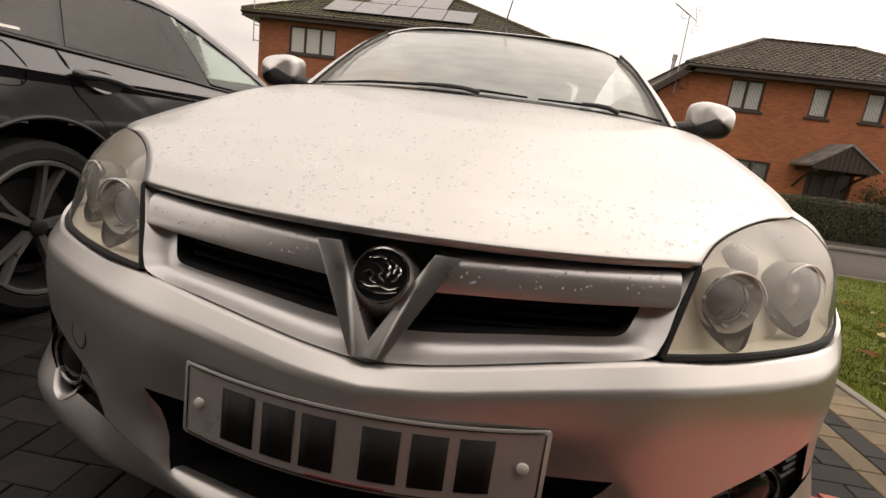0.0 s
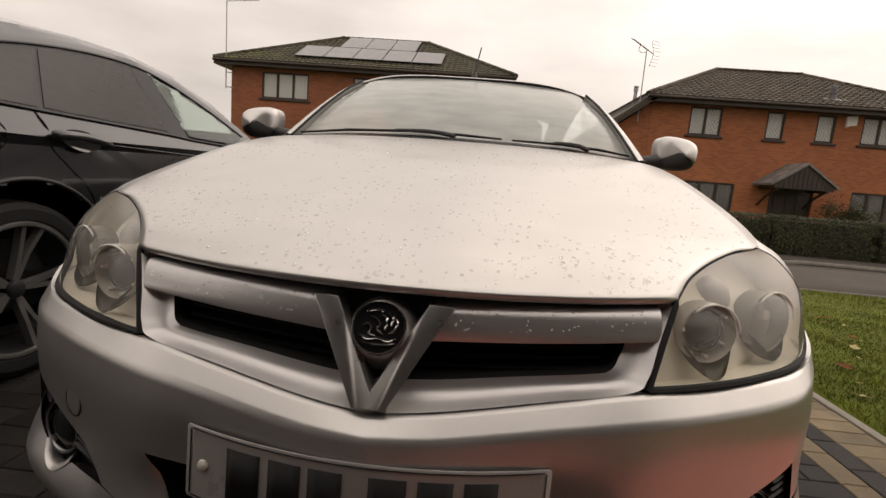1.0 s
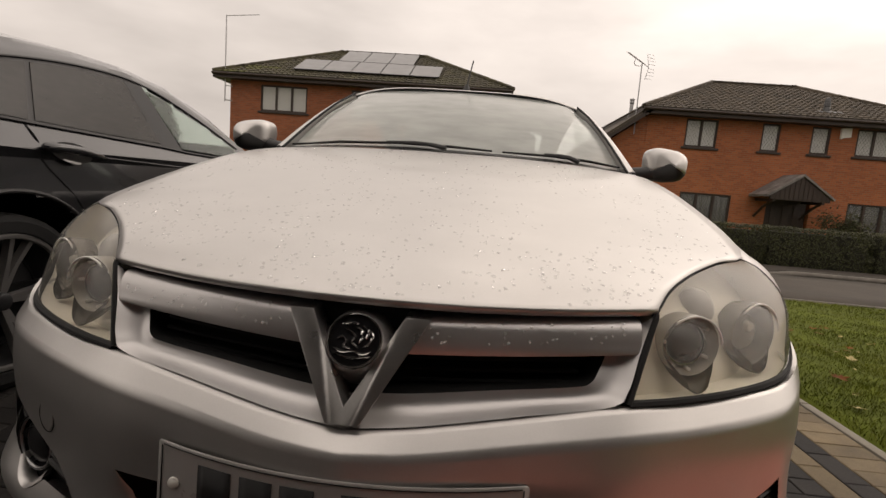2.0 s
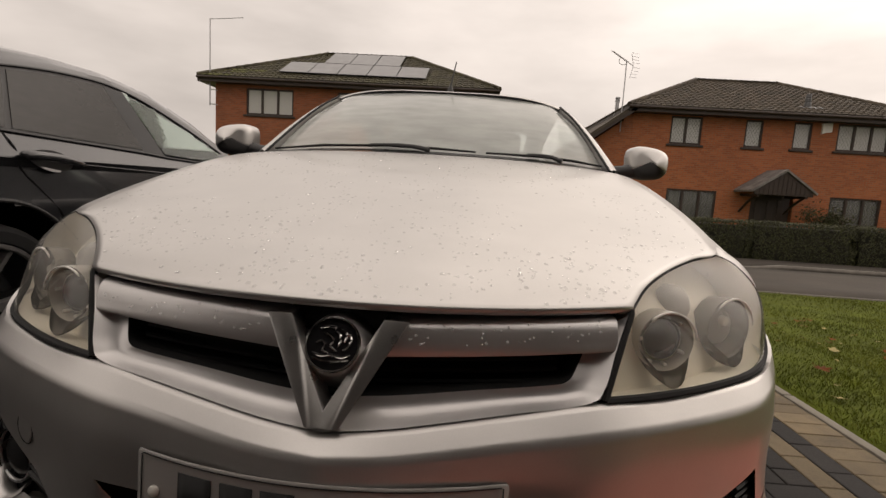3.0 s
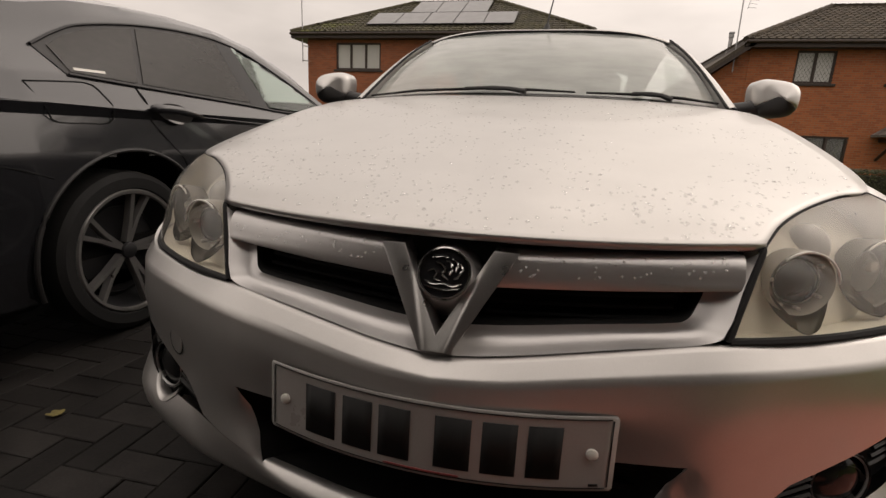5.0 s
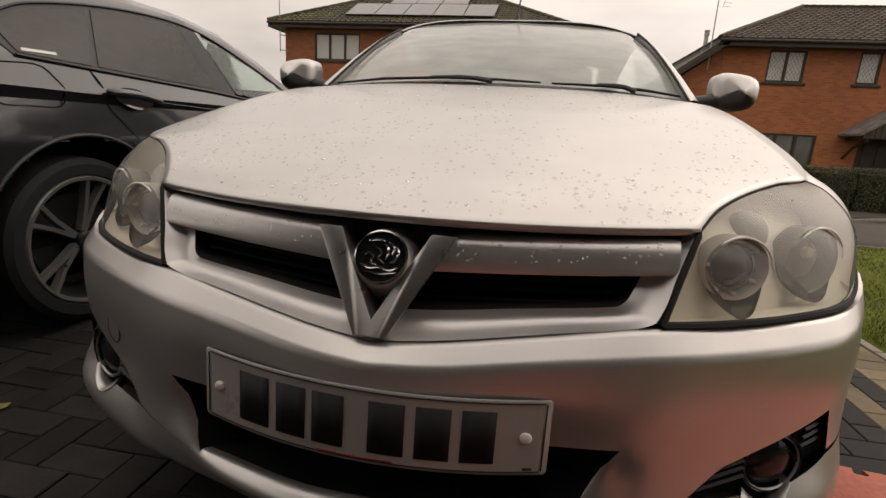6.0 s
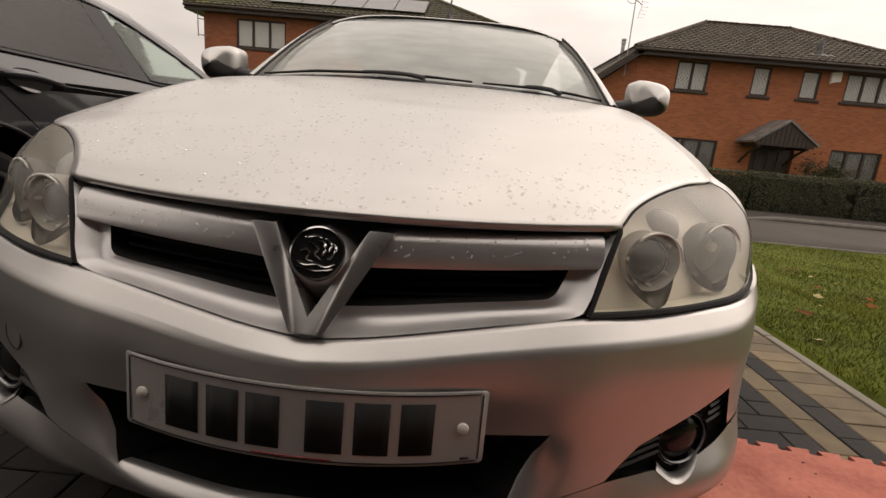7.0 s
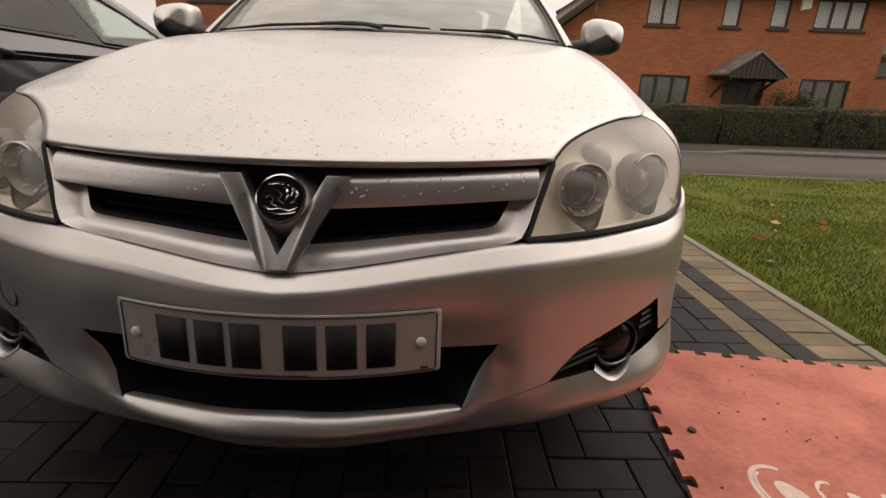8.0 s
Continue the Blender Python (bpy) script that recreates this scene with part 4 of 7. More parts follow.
def flank(s):
    rows = []
    for y in np.linspace(0.50, 3.92, 120):
        sx, sz = shoulder(y)
        w = float(np.interp(y, [0.4, 0.6, 0.9, 1.3, 2.5, 3.3, 3.7, 3.92], [0.818, 0.830, 0.838, 0.838, 0.838, 0.825, 0.78, 0.66]))
        sec = [(sx, sz), (sx + 0.020, sz - 0.010), (sx + (w - sx) * 0.6, sz - 0.045), (w - 0.012, sz - 0.11), (w, sz - 0.22), (w, 0.60), (w - 0.008, 0.42), (w - 0.03, 0.25), (w - 0.10, 0.19)]
        rows.append([(s * p[0], y, p[1]) for p in [tuple(q) for q in curve([(a, b, 0) for a, b in sec], 33)[:, :2]]])
    bm = sheet(rows)
    bmesh.ops.delete(bm, geom=[f for f in bm.faces if f.calc_center_median().y < 0.60 and f.calc_center_median().z < 0.668], context="FACES")
    for wy in (0.87, 3.36):
        kill = [f for f in bm.faces if (f.calc_center_median().y - wy) ** 2 + (f.calc_center_median().z - 0.30) ** 2 < 0.345**2 and f.calc_center_median().z < 0.66]
        bmesh.ops.delete(bm, geom=kill, context="FACES")
    # front of the wing, from the lamp's outer edge back to the flank
    first = rows[0]
    edge = curve(HO[3:], 12)
    steps = []
    for v, a in zip(np.linspace(0, 1, 12), edge):
        a = a + np.array([-0.001, 0.003, 0.0])
        zz = max(a[2], 0.662 + (first[0][2] - 0.662) * v)
        bx = float(np.interp(-zz, [-p[2] for p in first], [abs(p[0]) for p in first]))
        b = np.array((bx, first[0][1] + 0.004, zz))
        m = (a + b) / 2 + np.array([0.006, -0.002, 0.004])
        steps.append([(s * p[0], p[1], p[2]) for p in curve([a, m, b], 9)])
    sheet(steps, bm)
    # cover strip from the bonnet's corner to the wing's top
    sheet([[(s * x, y, z) for x, y, z in ((0.662, 0.382, 0.8335), (0.682, 0.44, 0.842), (0.700, 0.50, 0.849))], [(s * x, y, z) for x, y, z in ((0.670, 0.382, 0.8320), (0.694, 0.44, 0.840), (0.709, 0.50, 0.848))]], bm)
    wing = part("body_side", face_out(bm, (s, 0, 0)), SILVER, silver_car, "silver painted wing and door", True, 50, 0.003)
    for wy in (0.87, 3.36):
        arch = [(s * 0.832, wy + 0.345 * math.cos(a), 0.30 + 0.345 * math.sin(a)) for a in np.linspace(-0.25, math.pi + 0.25, 28)]
        part("wheel_arch_lip", tube(arch, 0.012, 6), SILVER, wing)
        part("wheel_arch_liner", sheet([[(s * x, wy + 0.35 * math.cos(a), 0.30 + 0.35 * math.sin(a)) for a in np.linspace(-0.2, math.pi + 0.2, 24)] for x in (0.83, 0.55)]), DEEP, wing)
    part("door_handle", boxed(min(s * 0.838, s * 0.862), max(s * 0.838, s * 0.862), 2.38, 2.56, 0.83, 0.86, 0.008), SILVER, wing)


def wheel(parent, centre, s, r, rim_r, width, spokes, face_mat, double):
    cx, cy, cz = centre
    w = part("wheel", lathe([(rim_r, 0.0), (rim_r + 0.012, 0.012), (r - 0.03, 0.016), (r - 0.006, 0.0), (r, -0.03), (r, -width + 0.03), (r - 0.02, -width), (rim_r, -width)], centre, (s, 0, 0), 48), RUBBER, parent, "black rubber tyre")
    part("rim", lathe([(rim_r + 0.004, 0.004), (rim_r - 0.004, 0.010), (rim_r - 0.014, 0.004), (rim_r - 0.02, -0.05), (rim_r - 0.05, -0.10), (0.07, -0.12), (0.0, -0.12)], centre, (s, 0, 0), 48), ALLOY_DARK, w, "dark alloy rim barrel")
    part("rim_edge", lathe([(rim_r + 0.006, 0.004), (rim_r, 0.013), (rim_r - 0.012, 0.011), (rim_r - 0.016, 0.0)], centre, (s, 0, 0), 48), face_mat, w, "bright alloy rim edge")
    part("brake_disc", lathe([(rim_r * 0.72, -0.075), (rim_r * 0.72, -0.085), (0.05, -0.085)], centre, (s, 0, 0), 32), ALLOY_DARK, w)
    for k in range(spokes):
        a0 = k * math.tau / spokes + (0.05 if double else 0.35)
        for d in ((-0.11, 0.11) if double else (0.0,)):
            pts = []
            for rr, wd, h in ((0.035, 0.014, -0.03), (rim_r * 0.55, 0.0105, -0.018), (rim_r - 0.006, 0.012, 0.002)):
                a = a0 + d * (0.5 + rr / rim_r)
                t = a + math.pi / 2
                c = (rr * math.cos(a), rr * math.sin(a))
                pts.append([(cx + s * hh, cy + c[0] + q * wd * math.cos(t), cz + c[1] + q * wd * math.sin(t)) for q, hh in ((-1, h - 0.03), (-0.8, h), (0.8, h), (1, h - 0.03))])
            part("spoke", tidy(sheet(pts)), face_mat, w, "machined alloy spoke")
    part("hub_cap", lathe([(0.036, -0.03), (0.034, -0.018), (0.024, -0.012), (0.0, -0.011)], centre, (s, 0, 0), 24), ALLOY_DARK, w)
    return w


for s in (1, -1):
    flank(s)
    for wy in (0.87, 3.36):
        wheel(silver_car, (s * 0.80, wy, 0.30), s, 0.30, 0.205, 0.19, 5, ALLOY, False)
bm = boxed(-0.70, 0.70, 0.5, 3.8, 0.16, 0.30, 0.03)
part("underbody", bm, DEEP, silver_car, "black underbody")
# hidden tray, added to keep light off the ground under the nose
part("undertray", boxed(-0.46, 0.46, 0.14, 0.56, 0.25, 0.262, 0.004), DEEP, silver_car, "unseen black undertray added to darken the ground below")

# windscreen, pillars and roof
WB = [(0, 1.43, 1.070), (0.25, 1.435, 1.068), (0.5, 1.455, 1.058), (0.712, 1.50, 1.042)]
WT = [(0, 2.02, 1.426), (0.20, 2.025, 1.423), (0.41, 2.035, 1.411), (0.53, 2.048, 1.394), (0.580, 2.066, 1.374)]
wb, wt = curve(WB, 18), curve(WT, 18)
rows = []
for v in np.linspace(0, 1, 14):
    rows.append(mirrored([tuple(b + (t - b) * v + np.array([0, -0.012, 0.022]) * math.sin(math.pi * v)) for b, t in zip(wb, wt)]))
screen = part("windscreen", face_out(sheet(rows), (0, -1, 1)), WINDSCREEN, silver_car, "rain-misted windscreen, sky reflection painted in as pale haze", True, 60)
screen.visible_shadow = False
part("cowl", face_out(sheet([mirrored([(x * 1.015, y - 0.07, z - 0.018) for x, y, z in wb]), mirrored([(x, y + 0.02, z - 0.006) for x, y, z in wb])]), (0, 0, 1)), BLACK, silver_car, "black scuttle panel", solid=0.005)
# black border of the glass
bord = bmesh.new()
for r0, r1 in ((rows[-1], rows[-2]), (rows[0], rows[1])):
    sheet([[(x, y - 0.003, z + 0.003) for x, y, z in r0], [tuple(np.array(a) * 0.8 + np.array(b) * 0.2 + np.array([0, -0.003, 0.003])) for a, b in zip(r0, r1)]], bord)
part("windscreen_border", face_out(bord, (0, -1, 1)), SCREEN_FRIT, screen, "black printed border")
for s in (1, -1):
    A = curve([(0.745, 1.44, 1.038), (0.700, 1.66, 1.175), (0.650, 1.88, 1.300), (0.604, 2.055, 1.384)], 24)
    secs = []
    for p in A:
        x, y, z = p
        k = 1 - 0.5 * (y - 1.44) / 0.62
        secs.append([(s * (x - 0.030 * k), y - 0.012, z + 0.004), (s * (x - 0.010), y - 0.012 * k, z + 0.010 * k), (s * (x + 0.008 * k), y + 0.004, z + 0.004), (s * (x + 0.022 * k), y + 0.035, z - 0.022), (s * (x + 0.008), y + 0.07, z - 0.05), (s * (x - 0.03), y + 0.03, z - 0.03)])
    part("a_pillar", tidy(sheet(secs, loop=True)), SILVER, silver_car, "silver windscreen pillar", True, 70)
    part("pillar_trim", tube([(s * (p[0] - 0.030 * (1 - 0.5 * (p[1] - 1.44) / 0.62)), p[1] - 0.014, p[2] + 0.004) for p in A], 0.0055, 6), RUBBER, silver_car, "black rubber windscreen trim")
    # cabin side: side glass, roof rail
    g = [[(0.740, 1.56, 1.015), (0.70, 1.72, 1.17), (0.655, 1.93, 1.300), (0.640, 2.10, 1.375)], [(0.742, 2.1, 1.015), (0.715, 2.1, 1.16), (0.67, 2.1, 1.29), (0.640, 2.14, 1.382)], [(0.742, 2.75, 1.01), (0.72, 2.70, 1.15), (0.685, 2.6, 1.27), (0.645, 2.5, 1.365)]]
    side_glass = part("side_window", face_out(sheet([[(s * x, y, z) for x, y, z in r] for r in g]), (s, 0, 0)), CAR_GLASS, silver_car, "clear side window")
    side_glass.visible_shadow = False
    # mirrors
    mc = Vector((s * 0.884, 1.50, 1.086))
    def mirror_shell(a0, a1, n, grow):
        prof = []
        for v in np.linspace(0, 1, 11):
            y = -0.075 + 0.15 * v
            q = max(0.10, (1 - (max(0, 0.55 - v) / 0.55) ** 2.4) ** 0.5) * grow
            ring = []
            for a in np.linspace(a0, a1, n):
                ca, sa = math.cos(a), math.sin(a)
                ex, ez = math.copysign(abs(ca) ** 0.62, ca), math.copysign(abs(sa) ** 0.66, sa)
                ring.append((mc.x + s * q * 0.074 * (1.0 + 0.05 * ez) * ex, mc.y + y - 0.02 * ex * (1 - v), mc.z + q * 0.066 * (1 - 0.06 * ex) * ez - 0.008 * ex))
            prof.append(ring)
        prof.insert(0, [(mc.x, mc.y - 0.076, mc.z)] * n)
        return tidy(sheet(prof))

    me_cap = part("door_mirror", face_out(mirror_shell(radians(-22), radians(202), 24, 1.0), (0, -1, 0.5)), SILVER, silver_car, "silver door mirror cap", True, 60, 0.003)
    part("mirror_lower_shell", face_out(mirror_shell(radians(202), radians(338), 16, 0.985), (0, -1, -0.5)), BLACK, me_cap, "black lower half of the mirror", True, 60, 0.003)
    part("mirror_glass", prism([(mc.x + s * 0.064 * math.cos(a), mc.y + 0.078, mc.z + 0.055 * math.sin(a)) for a in np.linspace(0, math.tau, 20)[:-1]], (0, 0.003, 0)), CHROME, me_cap)
    part("mirror_stalk", tube([(s * 0.745, 1.53, 1.035), (s * 0.79, 1.52, 1.045), (s * 0.84, 1.51, 1.055)], [0.035, 0.03, 0.03], 10), BLACK, me_cap, "black mirror stalk")
roof_rows = []
for y, w, zc, ze in ((2.012, 0.584, 1.430, 1.378), (2.03, 0.604, 1.438, 1.386), (2.15, 0.635, 1.455, 1.402), (2.35, 0.65, 1.462, 1.40), (2.6, 0.645, 1.45, 1.375), (2.85, 0.63, 1.39, 1.29), (3.1, 0.62, 1.26, 1.14), (3.25, 0.62, 1.14, 1.03), (3.55, 0.62, 1.05, 0.99), (3.85, 0.60, 1.0, 0.93), (3.93, 0.58, 0.93, 0.88)):
    roof_rows.append(mirrored([(w * u, y + 0.045 * u**3 * (1 if y < 2.2 else 0), zc + (ze - zc) * u ** (4.0 if y < 2.1 else 2.2)) for u in np.linspace(0, 1, 16)]))
roof = part("roof", face_out(sheet(roof_rows[:6]), (0, 0, 1)), SILVER, silver_car, "silver folding hard-top roof", True, 40, 0.004)
part("boot_lid", face_out(sheet(roof_rows[7:]), (0, 0, 1)), SILVER, silver_car, "silver boot lid", True, 40, 0.004)
part("rear_window", face_out(sheet([row[5:-5] for row in roof_rows[5:8]]), (0, 0.5, 1)), TINTED, silver_car, "dark rear window", True, 60)
# clear strips added beside the dark pane to shape a light patch inside
for k in (0, 1):
    quarter = part("clear_rear_strip", face_out(sheet([row[3:6] if k else row[-6:-3] for row in roof_rows[5:8]]), (0, 0.3, 1)), CAR_GLASS, silver_car, "clear strip of rear glass, added to let a light patch show", True, 60)
    quarter.visible_shadow = False
    part("rear_pillar", face_out(sheet([row[:4] if k else row[-4:] for row in roof_rows[5:8]]), (0, 0.3, 1)), SILVER, roof, "silver rear pillar", True, 60, 0.004)
part("header_trim", tube([(x, y - 0.004, z - 0.004) for x, y, z in roof_rows[0]], 0.0045, 6), RUBBER, silver_car, "black rubber header trim")
part("tail", face_out(sheet([mirrored([(0.60 * u, 3.93, z) for u in np.linspace(0, 1, 8)]) for z in (0.93, 0.6, 0.35)]), (0, 1, 0)), SILVER, silver_car, "silver tail panel", solid=0.004)
# aerial
part("aerial_base", lathe([(0.022, 0.0), (0.017, 0.014), (0.010, 0.030), (0.006, 0.036)], (0.003, 2.10, 1.446), (0.05, -0.05, 1), 14), BLACK, silver_car, "black aerial base")
part("aerial_mast", tube([(0.004, 2.10, 1.475), (0.014, 2.11, 1.54), (0.027, 2.12, 1.612)], [0.0045, 0.004, 0.003], 8), BLACK, silver_car, "short black roof aerial")


def wiper(x_piv, pts_blade, pts_arm):
    w = part("wiper", tube(pts_blade, [0.004] + [0.006] * (len(pts_blade) - 2) + [0.004], 6), RUBBER, silver_car, "black windscreen wiper")
    part("wiper_arm", tube(pts_arm, [0.010, 0.009, 0.007, 0.005], 8), BLACK, w)


def on_screen(x, up):
    i = abs(x) / 0.712 * 17
    k = min(int(i), 16)
    b, t = wb[k] + (wb[k + 1] - wb[k]) * (i - k), wt[k] + (wt[k + 1] - wt[k]) * (i - k)
    p = b + (t - b) * up + np.array([0, -0.014, 0.014])
    return (math.copysign(p[0], x), p[1], p[2])


wiper(0, [on_screen(x, u) for x, u in ((-0.70, 0.008), (-0.45, 0.026), (-0.2, 0.034), (0.0, 0.026), (0.16, 0.012))], [on_screen(-0.02, 0.005), on_screen(-0.08, 0.035), on_screen(-0.15, 0.05), on_screen(-0.26, 0.042)])
wiper(0, [on_screen(x, u) for x, u in ((0.20, 0.01), (0.40, 0.03), (0.55, 0.03), (0.70, 0.02))], [on_screen(0.50, 0.0), on_screen(0.46, 0.04), on_screen(0.42, 0.05), on_screen(0.36, 0.04)])

# cabin
part("dashboard", boxed(-0.66, 0.66, 1.62, 2.0, 0.75, 1.02, 0.05), DASH, silver_car, "dark grey dashboard")
part("cabin_floor", boxed(-0.68, 0.68, 1.6, 3.0, 0.30, 0.36), DEEP, silver_car, "dark cabin floor")
part("bulkhead", boxed(-0.66, 0.66, 2.95, 3.0, 0.3, 1.05, 0.02), SEAT, silver_car)
for x in (-0.34, 0.34):
    seat = part("seat", boxed(x - 0.24, x + 0.24, 2.25, 2.75, 0.40, 0.58, 0.05), SEAT, silver_car, "dark cloth front seat")
    part("backrest", prism([(x - 0.23, 2.68, 0.56), (x - 0.23, 2.78, 1.12), (x - 0.16, 2.80, 1.20), (x + 0.16, 2.80, 1.20), (x + 0.23, 2.78, 1.12), (x + 0.23, 2.68, 0.56)], (0, 0.12, 0.02)), SEAT, seat, "", False)
    part("headrest", boxed(x - 0.12, x + 0.12, 2.80, 2.89, 1.18, 1.33, 0.03), SEAT, seat)
steer = [(0.35 + 0.18 * math.cos(a), 2.06 + 0.06 * math.sin(a), 0.95 + 0.17 * math.sin(a)) for a in np.linspace(0, math.tau, 33)]
part("steering_wheel", tube(steer, 0.014, 8, caps=False), BLACK, silver_car, "black steering wheel")

# ---- dark estate car parked alongside, nose to the street ----
estate = thing("estate_car", (-2.505, 2.4, 0), "dark blue-grey estate car with tinted rear glass", "car")
ECX = -2.505


def estate_section(y):
    """Half outline from the sill to the roof's middle, as offsets from the car's middle and heights."""
    belt = float(np.interp(y, [0.1, 0.9, 2.0, 2.8, 3.2, 4.7], [1.03, 1.054, 1.018, 0.985, 0.955, 0.80]))
    roof = float(np.interp(y, [0.10, 0.3, 0.7, 1.1, 1.6, 2.0, 2.3, 2.6, 2.9, 3.05, 3.3, 4.2, 4.62, 4.72], [1.08, 1.25, 1.39, 1.445, 1.468, 1.462, 1.428, 1.335, 1.17, 1.06, 1.01, 0.93, 0.80, 0.66]))
    edge = float(np.interp(y, [0.10, 0.4, 0.85, 1.04, 1.34, 1.6, 1.9, 2.27, 2.8, 3.05, 3.3, 4.2, 4.72], [1.06, 1.10, 1.205, 1.28, 1.345, 1.378, 1.392, 1.338, 1.150, 1.03, 0.97, 0.89, 0.64]))
    w = float(np.interp(y, [0.1, 0.3, 0.7, 1.6, 3.6, 4.3, 4.72], [0.80, 0.87, 0.905, 0.905, 0.90, 0.86, 0.62]))
    k = w / 0.905
    top = max(edge, belt + 0.005)
    lean = 0.875 - 0.42 * (top - 0.97)
    sec = [(0.80, 0.20), (0.86, 0.24), (0.885, 0.40), (0.905, 0.62), (0.913, 0.76), (0.886, min(0.910, belt - 0.085)), (0.904, min(0.950, belt - 0.045)), (0.883 - 0.42 * (belt - 0.97), belt - 0.012), (0.875 - 0.42 * (belt - 0.97), belt), (0.875 - 0.42 * ((belt + top) / 2 - 0.97), (belt + top) / 2), (lean, top), (lean - 0.05, top + (roof - top) * 0.45), (lean - 0.20, top + (roof - top) * 0.78), (0.0, roof)]
    return [(a * k, z) for a, z in sec]


def inside(p, poly):
    hit = False
    for (x1, y1), (x2, y2) in zip(poly, poly[1:] + poly[:1]):
        if (y1 > p[1]) != (y2 > p[1]) and p[0] < (x2 - x1) * (p[1] - y1) / (y2 - y1) + x1:
            hit = not hit
    return hit


def estate_body():
    secs = []
    for y in np.linspace(0.10, 4.72, 232):
        secs.append((y, estate_section(y)))
    # the same number of points in every station
    counts = [3, 7, 9, 8, 6, 2, 2, 1, 6, 6, 3, 5, 6]
    rows = []
    for y, s in secs:
        half = []
        for (a, b), c in zip(zip(s, s[1:]), counts):
            half += [(a[0] + (b[0] - a[0]) * j / c, a[1] + (b[1] - a[1]) * j / c) for j in range(c)]
        half.append(s[-1])
        rows.append([(ECX + p, y, z) for p, z in half] + [(ECX - p, y, z) for p, z in reversed(half[:-1])])
    bm = sheet(rows)
    for wy in (1.08, 3.89):
        kill = [f for f in bm.faces if (f.calc_center_median().y - wy) ** 2 + (f.calc_center_median().z - 0.355) ** 2 < 0.425**2 and abs(f.calc_center_median().x - ECX) > 0.75 and f.calc_center_median().z < 0.80]
        bmesh.ops.delete(bm, geom=kill, context="FACES")
    # openings for the front door glass on both sides and for the windscreen
    shape = [(1.99, 1.34), (2.15, 1.30), (2.5, 1.19), (2.80, 1.07), (2.76, 1.00), (2.15, 1.012)]
    kill = []
    for f in bm.faces:
        c = f.calc_center_median()
        side = abs(abs(c.x - ECX) - (0.875 - 0.42 * (c.z - 0.97))) < 0.05
        if (side and inside((c.y, c.z), shape)) or (2.28 < c.y < 2.98 and abs(c.x - ECX) < 0.70 and c.z > 1.05):
            kill.append(f)
    bmesh.ops.delete(bm, geom=kill, context="FACES")
    for row in (rows[0], rows[-1]):
        bm.faces.new([bm.verts.new(p) for p in row])
    bmesh.ops.recalc_face_normals(bm, faces=bm.faces)
    return part("body", bm, NAVY, estate, "dark blue-grey metallic body", True, 32)


ebody = estate_body()


def glass_x(z):
    return -1.63 - 0.42 * (z - 0.97)


def side_pane(name, outline, material, label, lift=0.007):
    o = [(glass_x(z) + lift, y, z) for y, z in outline]
    return part(name, prism(o, (-0.004, 0, 0)), material, ebody, label, False)


QUARTER = [(0.86, 1.155), (0.94, 1.203), (1.04, 1.243), (1.17, 1.275), (1.292, 1.297), (1.205, 1.062), (1.05, 1.066), (0.91, 1.072)]
REAR = [(1.318, 1.302), (1.45, 1.320), (1.65, 1.337), (1.85, 1.340), (1.92, 1.18), (1.975, 1.040), (1.6, 1.048), (1.235, 1.062)]
FRONT = [(2.005, 1.333), (2.15, 1.300), (2.30, 1.258), (2.5, 1.190), (2.7, 1.112), (2.80, 1.070), (2.74, 1.012), (2.45, 1.018), (2.165, 1.026), (2.09, 1.17)]
WHOLE = [(0.80, 1.150), (0.92, 1.215), (1.04, 1.262), (1.30, 1.316), (1.6, 1.352), (1.98, 1.356), (2.15, 1.012), (1.6, 1.030), (1.2, 1.044), (0.90, 1.055)]
side_pane("window_surround", WHOLE, BLACK, "black window surround", 0.0035)
side_pane("quarter_window", QUARTER, TINTED, "tinted quarter window")
side_pane("rear_side_window", REAR, TINTED, "tinted rear door window")
side_pane("front_side_window", FRONT, CAR_GLASS, "clear front door window")
part("window_trim", tube([(glass_x(z) + 0.006, y, z) for y, z in curve([(a, b, 0) for a, b in WHOLE[:5] + [(1.9, 1.358), (2.15, 1.316), (2.5, 1.204), (2.82, 1.076)]], 60)[:, :2]], 0.006, 6), GLOSS_BLACK, ebody, "black trim strip")
part("b_pillar", prism([(glass_x(z) + 0.0045, y, z) for y, z in ((1.862, 1.346), (1.998, 1.340), (2.158, 1.014), (1.985, 1.024))], (-0.004, 0, 0)), GLOSS_BLACK, ebody, "black pillar cover", False)
part("parcel_sticker_bar", prism([(glass_x(z) + 0.009, y, z) for y, z in ((0.925, 1.078), (1.06, 1.081), (1.06, 1.091), (0.925, 1.088))], (-0.001, 0, 0)), WHITE, ebody, "small white sticker strip", False)


def eside(y, z):
    s = estate_section(y)
    return ECX + float(np.interp(z, [p[1] for p in s[:9]], [p[0] for p in s[:9]]))


def seam(pts, r=0.0035):
    line = curve([(eside(y, z) + 0.0005, y, z) for y, z in pts], 26)
    part("panel_gap", tube([tuple(p) for p in line], r, 5), DEEP, ebody)


seam([(1.185, 1.045), (1.20, 0.98), (1.22, 0.90), (1.29, 0.82), (1.37, 0.73), (1.43, 0.62)])
seam([(2.17, 1.0), (2.165, 0.8), (2.15, 0.5), (2.15, 0.25)])
seam([(0.715, 1.018), (0.85, 1.030), (0.968, 1.034), (1.005, 0.99), (1.02, 0.945), (1.004, 0.89), (0.90, 0.885), (0.785, 0.888), (0.75, 0.94), (0.715, 1.018)], 0.003)
seam([(0.30, 0.79), (0.45, 0.765), (0.625, 0.727), (0.74, 0.69)], 0.0025)
